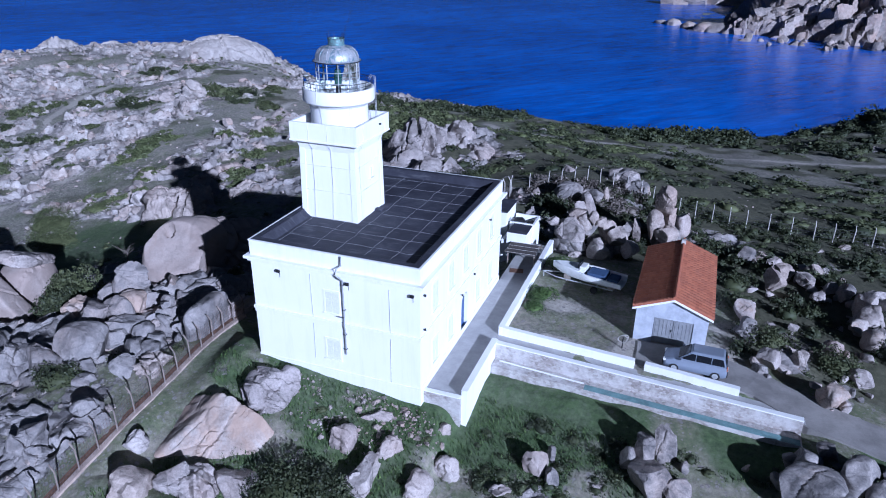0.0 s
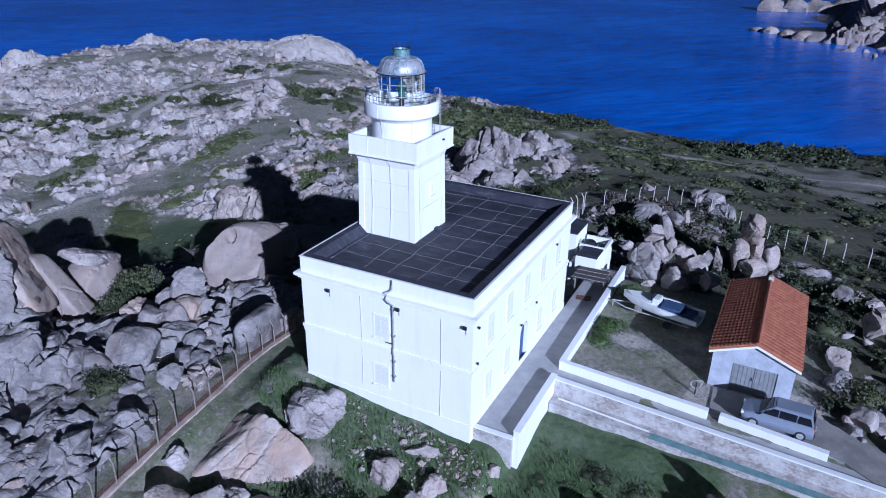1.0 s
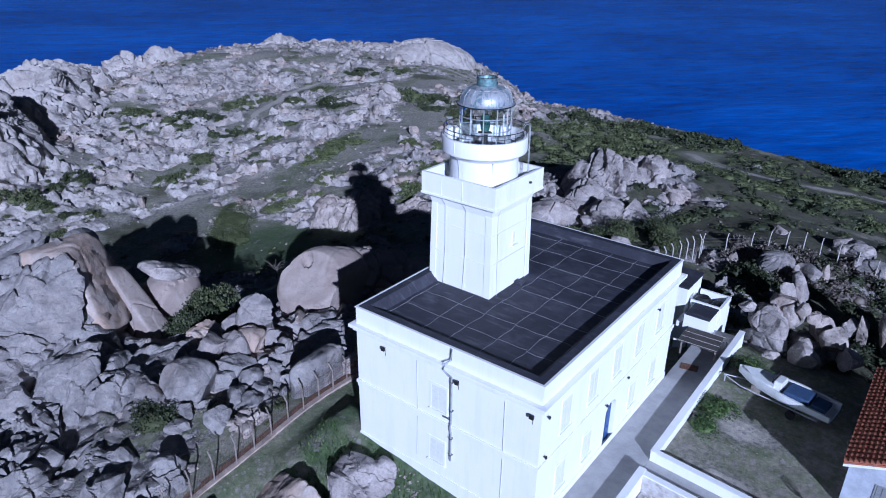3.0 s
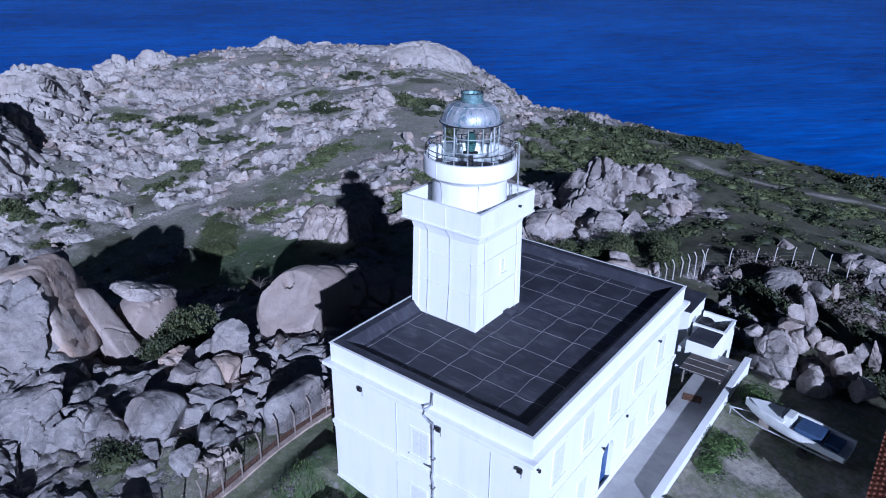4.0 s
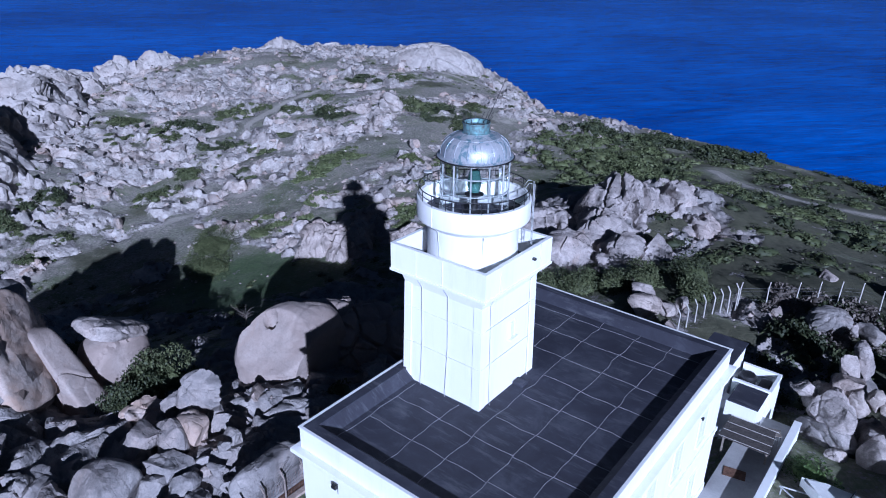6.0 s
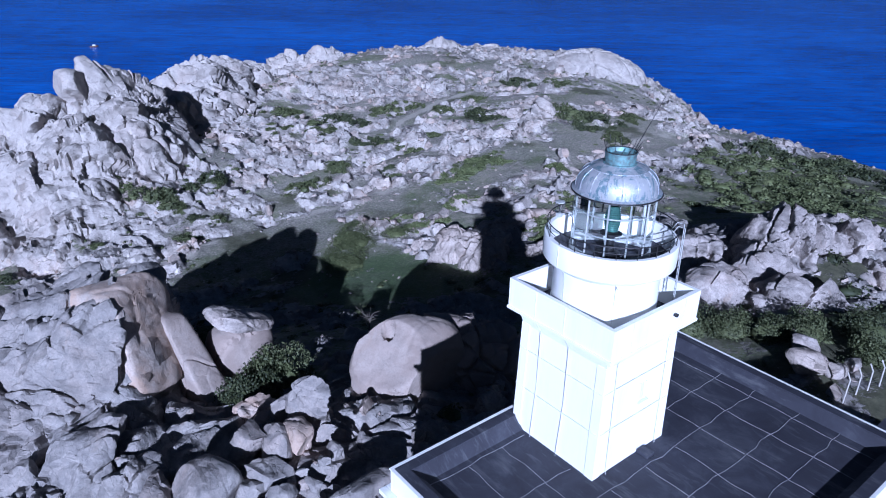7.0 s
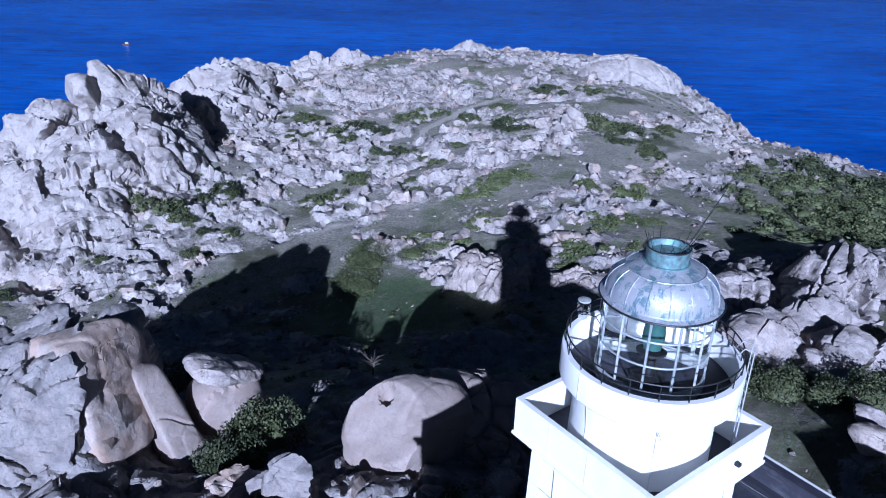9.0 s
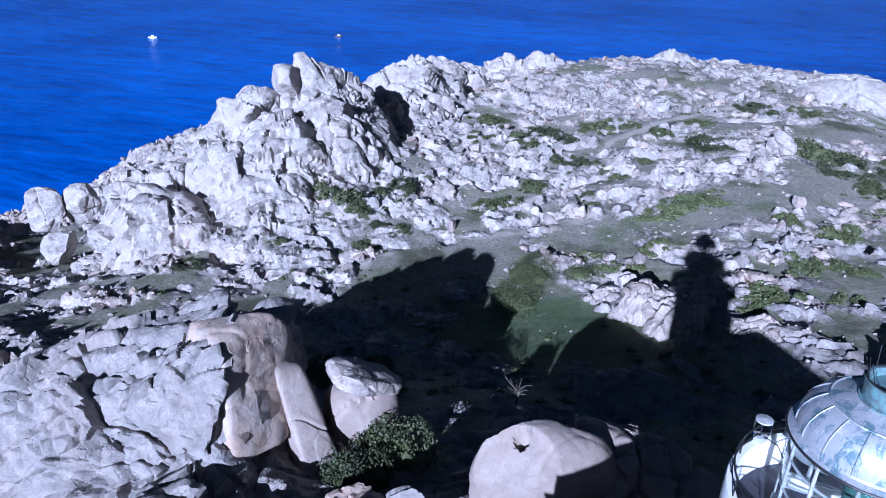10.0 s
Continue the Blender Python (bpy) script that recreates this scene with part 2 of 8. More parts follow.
def membrane():
    m = Nodes("grey_bitumen_felt")
    co = m.world_co()
    cloud = m.noise(0.55, 6, 0.7, co, 0.5)
    wash = m.noise(1.1, 5, 0.7, m.stretch(0.5, 2.2, 1, co))
    col = m.ramp(cloud, (0.25, (0.020, 0.020, 0.030)), (0.52, (0.034, 0.035, 0.050)), (0.74, (0.075, 0.078, 0.096)))
    col = m.mix(m.ramp(wash, (0.54, 0.0), (0.72, 0.5)), col, (0.15, 0.155, 0.17))
    m.bump(m.noise(26, 3, 0.7, co), 0.3, 0.01)
    return m.set(Base_Color=col, Roughness=0.72)


def rubble():
    m = Nodes("rubble_masonry")
    co = m.world_co()
    cell = m.voronoi(4.6, out="Color", co=m.stretch(1, 1, 1.5, co))
    edge = m.ramp(m.voronoi(4.6, 'DISTANCE_TO_EDGE', co=m.stretch(1, 1, 1.5, co)), (0.0, 0.35), (0.14, 1.0))
    st = m.ramp(cell, (0.2, (0.26, 0.225, 0.205)), (0.6, (0.42, 0.385, 0.36)), (0.9, (0.52, 0.49, 0.47)))
    col = m.mix(edge, (0.33, 0.31, 0.295), st)
    col = m.mix(m.ramp(m.noise(0.7, 5, 0.7, co), (0.42, 0.0), (0.62, 0.8)), col, (0.60, 0.585, 0.57))
    m.bump(m.math('ADD', edge, m.noise(9, 4, 0.7, co)), 0.6, 0.05)
    return m.set(Base_Color=col, Roughness=0.92)


def glass(name, tint=(0.92, 0.97, 0.98), rough=0.02):
    m = Nodes(name)
    return m.set(Base_Color=tint, Roughness=rough, Transmission_Weight=1.0, IOR=1.12)


def aged_dome():
    """Sheet-metal cupola: flaked pale grey paint over blue-green copper, with rust drips."""
    m = Nodes("flaked_metal_paint")
    co = m.world_co()
    flake = m.ramp(m.noise(2.6, 7, 0.75, m.stretch(1, 1, 0.4, co), 0.6), (0.42, 0.0), (0.50, 1.0))
    col = m.mix(flake, (0.16, 0.245, 0.29), (0.43, 0.445, 0.485))
    col = m.mix(m.ramp(m.noise(6.5, 6, 0.8, m.stretch(1, 1, 0.35, co), 0.8), (0.56, 0.0), (0.62, 0.8)), col, (0.62, 0.64, 0.66))
    col = m.mix(m.ramp(m.noise(5.0, 5, 0.7, m.stretch(1, 1, 0.3, co)), (0.6, 0.0), (0.72, 0.7)), col, (0.14, 0.13, 0.13))
    m.bump(m.math('ADD', flake, m.noise(20, 3, 0.6, co)), 0.25, 0.01)
    return m.set(Base_Color=col, Roughness=0.42, Metallic=0.35)


GRANITE, TAN, LOOSE, GROUND, WATER = granite(), tan_granite(), loose_rock(), headland(), sea_water()
WHITE, FELT, RUBBLE, DOME = limewash(), membrane(), rubble(), aged_dome()
FELT_LINE = worn("pale_felt_seam", (0.27, 0.27, 0.30), 0.7, 0, 4, 0.5)
CONCRETE = worn("grey_concrete_paving", (0.43, 0.425, 0.42), 0.85, 0, 0.8, 0.22, 0.3, 0.01)
ROAD = worn("worn_concrete_road", (0.30, 0.285, 0.27), 0.9, 0, 0.6, 0.35, 0.5, 0.03)
DARK_METAL = worn("dark_weathered_metal", (0.05, 0.05, 0.055), 0.5, 0.6, 6, 0.4)
PALE_METAL = worn("pale_grey_paint", (0.55, 0.57, 0.58), 0.5, 0.2, 4, 0.3)
ZINC = worn("zinc_pipe", (0.20, 0.20, 0.21), 0.5, 0.6, 3, 0.4)
BLUE_DOOR = worn("blue_painted_wood", (0.045, 0.10, 0.26), 0.5, 0, 2, 0.35)
OFF_WHITE = worn("white_shutter_paint", (0.78, 0.79, 0.79), 0.6, 0, 5, 0.1)
WOOD = worn("grey_weathered_wood", (0.27, 0.235, 0.20), 0.85, 0, 3, 0.4, 0.5, 0.01)
RUST = worn("rusted_steel", (0.23, 0.13, 0.085), 0.85, 0.2, 4, 0.5, 0.5, 0.01)
KERB = worn("rust_stained_kerb", (0.50, 0.40, 0.34), 0.9, 0, 0.9, 0.45, 0.5, 0.02)
OLD_POST = worn("rusty_grey_post", (0.30, 0.25, 0.22), 0.8, 0.2, 3, 0.5)
POST = worn("pale_concrete_post", (0.52, 0.50, 0.47), 0.9, 0, 3, 0.3)
TILE = Nodes("terracotta_tile")
TILE.bump(TILE.noise(9, 4, 0.7, TILE.world_co()), 0.3, 0.01)
TILE = TILE.set(Base_Color=TILE.mix(TILE.ramp(TILE.noise(1.4, 5, 0.7, TILE.world_co()), (0.4, 0.0), (0.7, 0.6)),
                TILE.ramp(TILE.own(), (0.0, (0.32, 0.105, 0.055)), (1.0, (0.46, 0.165, 0.085))), (0.30, 0.13, 0.085)), Roughness=0.8)
GREY_DOOR = worn("grey_galvanised_door", (0.36, 0.37, 0.39), 0.55, 0.3, 2, 0.2)
CAR_PAINT = worn("silver_blue_car_paint", (0.30, 0.34, 0.42), 0.25, 0.25, 2, 0.06, 0.02)
CAR_GLASS = worn("tinted_car_glass", (0.012, 0.014, 0.018), 0.06, 0.0, 2, 0.1, 0.0)
RUBBER = worn("black_rubber", (0.025, 0.025, 0.026), 0.8, 0, 8, 0.3)
GELCOAT = worn("white_boat_gelcoat", (0.78, 0.79, 0.78), 0.25, 0, 2, 0.12, 0.03)
NAVY = worn("blue_boat_canvas", (0.05, 0.09, 0.19), 0.7, 0, 3, 0.3)
GLASS = glass("lantern_glass")
VERDIGRIS = worn("verdigris_copper", (0.20, 0.36, 0.38), 0.5, 0.3, 5, 0.5, 0.3, 0.01, (0.12, 0.13, 0.14))
BAR = worn("grey_green_glazing_bar", (0.40, 0.44, 0.45), 0.5, 0.2, 5, 0.35)
LENS = worn("green_tinted_lens", (0.06, 0.13, 0.115), 0.08, 0.0, 3, 0.3, 0.0)
LEAF_DARK = leaves("dark_maquis_leaves", (0.018, 0.026, 0.010), (0.037, 0.048, 0.018), (0.066, 0.077, 0.030))
LEAF_OLIVE = leaves("olive_scrub_leaves", (0.040, 0.050, 0.018), (0.066, 0.080, 0.030), (0.105, 0.118, 0.050))
GARAGE_WALL = worn("weathered_bluish_plaster", (0.50, 0.53, 0.60), 0.85, 0, 1.2, 0.3, 0.3, 0.01)
PIPE = worn("pale_zinc_pipe", (0.42, 0.44, 0.47), 0.55, 0.3, 4, 0.3)
SHADE_GRANITE, GREY, PINK, BLEACHED = dark_granite(), grey_granite(), pink_granite(), bleached_granite()
LEAF_MAT = leaves("sunlit_olive_mat_leaves", (0.060, 0.076, 0.026), (0.090, 0.108, 0.040), (0.13, 0.145, 0.062))
LEAF_GREEN = leaves("fresh_green_leaves", (0.022, 0.045, 0.010), (0.060, 0.105, 0.024), (0.115, 0.170, 0.045))
DRY = leaves("dry_brush_twigs", (0.07, 0.058, 0.05), (0.13, 0.11, 0.095), (0.20, 0.175, 0.15))

# ---- mesh helpers ----
def part(name, bm, material, parent=None, label="", smooth=False, angle=40):
    """Links a bmesh as one mesh object, under a thing or under a part."""
    me = bpy.data.meshes.new(name)
    bm.to_mesh(me)
    bm.free()
    me.materials.append(material)
    if smooth:
        me.polygons.foreach_set("use_smooth", [True] * len(me.polygons))
        me.set_sharp_from_angle(angle=radians(angle))
    ob = new(name, me)
    ob.parent = parent
    return tagged(ob, label)


def raw_mesh(name, verts, faces, material, smooth=True, angle=None):
    """A mesh from numpy arrays of corners and of triangles or quads."""
    me = bpy.data.meshes.new(name)
    verts, faces = np.asarray(verts, np.float32), np.asarray(faces, np.int32)
    k = faces.shape[1]
    me.vertices.add(len(verts))
    me.vertices.foreach_set("co", verts.ravel())
    me.loops.add(faces.size)
    me.loops.foreach_set("vertex_index", faces.ravel())
    me.polygons.add(len(faces))
    me.polygons.foreach_set("loop_start", np.arange(0, faces.size, k, dtype=np.int32))
    me.update(calc_edges=True)
    me.validate()
    me.polygons.foreach_set("use_smooth", np.full(len(me.polygons), smooth))
    if smooth and angle:
        me.set_sharp_from_angle(angle=radians(angle))
    me.materials.append(material)
    return me


def thing(name, label, category, group="", at=(0, 0, 0), turn=0.0):
    ob = new(name)
    ob.empty_display_size = 0.2
    ob.matrix_basis = pose(*at, 0, 0, turn)
    return tagged(ob, label, category, group)


def box(bm, x0, x1, y0, y1, z0, z1, bevel=0.0):
    r = bmesh.ops.create_cube(bm, size=1.0, matrix=Matrix.Translation(((x0 + x1) / 2, (y0 + y1) / 2, (z0 + z1) / 2))
                              @ Matrix.Diagonal((x1 - x0, y1 - y0, z1 - z0, 1)))
    if bevel:
        es = list({e for v in r["verts"] for e in v.link_edges})
        bmesh.ops.bevel(bm, geom=es, offset=bevel, segments=2, affect='EDGES', profile=0.6)
    return bm


def boxes(*rows, bevel=0.0):
    bm = bmesh.new()
    for r in rows:
        box(bm, *r, bevel=bevel)
    return bm


def tube(bm, points, r, seg=8, r_end=None):
    """A round rod along a line of points."""
    pts = [Vector(p) for p in points]
    rings = []
    for i, p in enumerate(pts):
        d = (pts[min(i + 1, len(pts) - 1)] - pts[max(i - 1, 0)]).normalized()
        u = d.cross(Vector((0, 0, 1)) if abs(d.z) < 0.95 else Vector((1, 0, 0))).normalized()
        w = d.cross(u)
        rr = r if r_end is None else r + (r_end - r) * i / (len(pts) - 1)
        rings.append([bm.verts.new(p + rr * (math.cos(a) * u + math.sin(a) * w)) for a in (2 * math.pi * k / seg for k in range(seg))])
    for a, b in zip(rings, rings[1:]):
        for k in range(seg):
            bm.faces.new((a[k], a[(k + 1) % seg], b[(k + 1) % seg], b[k]))
    bm.faces.new(rings[0][::-1])
    bm.faces.new(rings[-1])
    return bm


def lathe(bm, profile, seg=48, at=(0, 0)):
    """A solid of revolution round an upright axis; the profile closes on itself when its ends are on the axis."""
    rings = []
    for r, z in profile:
        if r < 1e-4:
            rings.append([bm.verts.new((at[0], at[1], z))])
        else:
            rings.append([bm.verts.new((at[0] + r * math.cos(2 * math.pi * k / seg), at[1] + r * math.sin(2 * math.pi * k / seg), z)) for k in range(seg)])
    for a, b in zip(rings, rings[1:]):
        for k in range(seg):
            k2 = (k + 1) % seg
            if len(a) == 1 and len(b) == 1:
                continue
            if len(a) == 1:
                bm.faces.new((a[0], b[k2], b[k]))
            elif len(b) == 1:
                bm.faces.new((a[k], a[k2], b[0]))
            else:
                bm.faces.new((a[k], a[k2], b[k2], b[k]))
    bmesh.ops.recalc_face_normals(bm, faces=bm.faces)
    return bm


def ring(bm, r, z, thick, seg=40, at=(0, 0), start=0.0, end=360.0):
    n = max(3, int(seg * (end - start) / 360))
    pts = [(at[0] + r * math.cos(radians(start + (end - start) * k / n)), at[1] + r * math.sin(radians(start + (end - start) * k / n)), z) for k in range(n + 1)]
    return tube(bm, pts, thick, 6)


def prism(bm, outline, z0, z1):
    """An upright prism on an outline of (x, y), counter-clockwise; z1 may be a list of one height a corner."""
    tops = z1 if isinstance(z1, (list, tuple)) else [z1] * len(outline)
    lows = z0 if isinstance(z0, (list, tuple)) else [z0] * len(outline)
    a = [bm.verts.new((x, y, z)) for (x, y), z in zip(outline, lows)]
    b = [bm.verts.new((x, y, z)) for (x, y), z in zip(outline, tops)]
    n = len(a)
    bm.faces.new(a[::-1])
    bm.faces.new(b)
    for i in range(n):
        bm.faces.new((a[i], a[(i + 1) % n], b[(i + 1) % n], b[i]))
    return bm


# ---- noise fields on arrays ----
def scatter_hash(ix, iy, seed):
    h = (ix.astype(np.int64) * 374761393 + iy.astype(np.int64) * 668265263 + seed * 1442695041) & 0xFFFFFFFF
    h = ((h ^ (h >> 13)) * 1274126177) & 0xFFFFFFFF
    return ((h ^ (h >> 16)) & 0xFFFFFF) / float(0x1000000)


def value_noise(x, y, seed):
    ix, iy = np.floor(x), np.floor(y)
    fx, fy = x - ix, y - iy
    ix, iy = ix.astype(np.int64), iy.astype(np.int64)
    u, v = fx * fx * fx * (fx * (fx * 6 - 15) + 10), fy * fy * fy * (fy * (fy * 6 - 15) + 10)
    a, b = scatter_hash(ix, iy, seed), scatter_hash(ix + 1, iy, seed)
    c, d = scatter_hash(ix, iy + 1, seed), scatter_hash(ix + 1, iy + 1, seed)
    return (a + (b - a) * u) * (1 - v) + (c + (d - c) * u) * v


def fbm(x, y, size, octaves=4, seed=1):
    total, amp, norm = 0.0, 1.0, 0.0
    for k in range(octaves):
        f = 2.03 ** k / size
        total = total + amp * (value_noise(x * f + 17.3 * k, y * f - 9.1 * k, seed + k) * 2 - 1)
        norm += amp
        amp *= 0.5
    return total / norm


def blocks(x, y, size, seed):
    """Cracked blocks: the gap to the next block, a random value and a tilted plane for the block that each place lies in."""
    gx, gy = x / size, y / size
    ix, iy = np.floor(gx).astype(np.int64), np.floor(gy).astype(np.int64)
    f1, f2 = np.full(x.shape, 9.0), np.full(x.shape, 9.0)
    rnd, tilt = np.zeros(x.shape), np.zeros(x.shape)
    for dx in (-1, 0, 1):
        for dy in (-1, 0, 1):
            jx, jy = ix + dx, iy + dy
            ox, oy = gx - jx - scatter_hash(jx, jy, seed), gy - jy - scatter_hash(jx, jy, seed + 1)
            d = np.sqrt(ox * ox + oy * oy)
            r0 = scatter_hash(jx, jy, seed + 2)
            a = 6.283 * scatter_hash(jx, jy, seed + 3)
            near = d < f1
            f2 = np.where(near, f1, np.minimum(f2, d))
            f1 = np.where(near, d, f1)
            rnd = np.where(near, r0, rnd)
            tilt = np.where(near, ox * np.cos(a) + oy * np.sin(a), tilt)
    return f2 - f1, rnd, tilt


def joints(x, y, rows, seed, along=0.5, stretch=1.6):
    """Relief of jointed granite: worn blocks of several sizes (size, lift, lean, joint width) with crevices between them."""
    out = np.zeros(x.shape)
    for k, (size, lift, lean, wide) in enumerate(rows):
        a = along + 0.45 * k
        u, v = math.cos(a) * x + math.sin(a) * y, math.cos(a) * y - math.sin(a) * x
        u, v = u / stretch + 0.14 * size * fbm(x, y, size * 1.3, 3, seed + 40 + k), v + 0.14 * size * fbm(x, y, size * 1.3, 3, seed + 50 + k)
        gap, rnd, tilt = blocks(u, v, size, seed + 10 * k)
        edge = step(0.0, wide, gap)
        crown = np.clip(gap / 0.3, 0, 1)
        out = out + edge * (lift * (0.12 + 0.85 * rnd + 0.15 * crown) + lean * np.clip(tilt, -0.6, 0.6)) - 0.5 * lift
    return out


def step(a, b, x):
    t = np.clip((x - a) / (b - a), 0, 1)
    return t * t * (3 - 2 * t)


# ---- the lie of the land: broad swells and hollows (x, y, reach, height) over a plain at -12 ----
NEAR_SWELLS = [(-5, 5, 28, 3.3), (15, 15, 25, 2.7), (-20, -10, 20, 4.6), (10, -20, 30, -2.0), (-35, 5, 15, 4.5), (-45, 25, 22, -0.8), (-65, 45, 25, 5.7),
               (-85, 30, 28, -8.9), (-22, 64, 14, 5.5), (-15, 90, 25, 4.2), (20, 60, 30, 4.4), (-30, -45, 40, 2.4), (60, 10, 40, 9.2), (-36.5, 5.5, 3.6, -1.8), (4, 49, 9, 2.7), (-12, 39, 7, 2.6)]
FAR_SWELLS = [(76, 180, 15, 8.0), (-108, 0, 22, 2.9), (-130, 16, 14, 7.1), (-115, 45, 28, 1.8), (-100, 95, 26, 3.6), (-135, 90, 30, -3.9), (-185, 100, 30, 10.3), (-180, 140, 25, 0.8), (-120, 140, 28, 5.2),
              (-95, 170, 20, -5.1), (10, 125, 35, -4.5), (60, 80, 45, 0.9), (-55, 120, 35, -0.4), (-70, -20, 25, 0.2), (-110, -30, 22, -6.8), (-145, -20, 22, -14.8), (-230, 85, 35, -15.5)]
COAST = [(420, 330), (250, 290), (140, 335), (78, 272), (48, 228), (20, 200), (-10, 195), (-50, 200), (-105, 212), (-170, 235), (-235, 205),
         (-268, 150), (-280, 90), (-250, 45), (-228, 8), (-212, -28), (-178, -62), (-150, -110), (-140, -200), (-60, -320), (420, -320)]


def inland(x, y):
    """Metres in from the shore line; negative out at sea."""
    n, best, inside = len(COAST), np.full(x.shape, 1e9), np.zeros(x.shape, bool)
    for i in range(n):
        (ax, ay), (bx, by) = COAST[i], COAST[(i + 1) % n]
        ex, ey = bx - ax, by - ay
        t = np.clip(((x - ax) * ex + (y - ay) * ey) / (ex * ex + ey * ey), 0, 1)
        best = np.minimum(best, np.hypot(x - ax - t * ex, y - ay - t * ey))
        cross = (ay > y) != (by > y)
        inside ^= cross & (x < ex * (y - ay) / (ey if ey else 1e-9) + ax)
    return np.where(inside, best, -best)


def near_line(x, y, pts):
    best = np.full(x.shape, 1e9)
    for (ax, ay), (bx, by) in zip(pts, pts[1:]):
        ex, ey = bx - ax, by - ay
        t = np.clip(((x - ax) * ex + (y - ay) * ey) / (ex * ex + ey * ey), 0, 1)
        best = np.minimum(best, np.hypot(x - ax - t * ex, y - ay - t * ey))
    return best


GLADE = [(-86, 22), (-87, 37), (-85, 45), (-83, 55), (-82, 67), (-83, 81), (-82, 112)]       # the turf corridor up the slope
TRAIL = [(-118, 74), (-122, 78), (-129, 95), (-131, 113), (-124, 130), (-118, 138), (-104, 139)]      # faint trail along the ridge
TRACK = [(-30, 112), (-26, 107.5), (-20.3, 101.5), (-12.8, 97.2), (-7.3, 98.5), (2.6, 105), (30, 112), (140, 135)]   # pale footpath behind the crag


def pad(x, y, x0, x1, y0, y1, soft):
    return step(-soft, 0, np.minimum(np.minimum(x - x0, x1 - x), np.minimum(y - y0, y1 - y)))


def lay(x, y):
    """Height of the ground without its rocks."""
    z = np.full(x.shape, -12.0)
    for cx, cy, r, a in NEAR_SWELLS + FAR_SWELLS:
        z = z + a * np.exp(-((x - cx) ** 2 + (y - cy) ** 2) / (2.0 * r * r))
    d = inland(x + 5 * fbm(x, y, 40, 3, 5), y + 5 * fbm(x, y, 40, 3, 9))
    s = step(-6, 52, d) ** 0.7
    z = z - 0.14 * np.clip(y - 124, 0, 40) * step(-112, -92, x)
    z = SEA - 8 + (z - SEA + 8) * s
    z = z + 0.5 * fbm(x, y, 14, 3, 21)
    k = pad(x, y, 2, 20, 8, 24, 5)                       # the yard by the garage
    z = z * (1 - k) + (-0.12 + 0.05 * fbm(x, y, 3, 2, 3)) * k
    k = pad(x, y, 19, 60, 4.5, 11, 4)                    # the road that leaves the yard
    z = z * (1 - k) + (-0.15 - 0.075 * np.clip(x - 19, 0, 60)) * k
    k = pad(x, y, 2.4, 25, -22, 7.0, 0.8) * step(-20, -7, y) * step(25, 21.5, x)                # the bank under the ramp
    z = z * (1 - k) + (-1.25 + 0.25 * np.minimum(y - 4.6, 0) + 0.3 * fbm(x, y, 6, 3, 31)) * k
    k = pad(x, y, -14, 1.2, -10, 1.0, 2.2) * (1 - step(1.0, 3.0, x))   # the bank below the tall front wall
    z = z * (1 - k) + (0.2 - 0.078 * (x + 12) + 0.27 * np.minimum(y, 0) + 0.2 * fbm(x, y, 4, 3, 33)) * k
    k = pad(x, y, -11, -1, 1.2, 17, 0.8)
    return z * (1 - k) - 0.8 * k


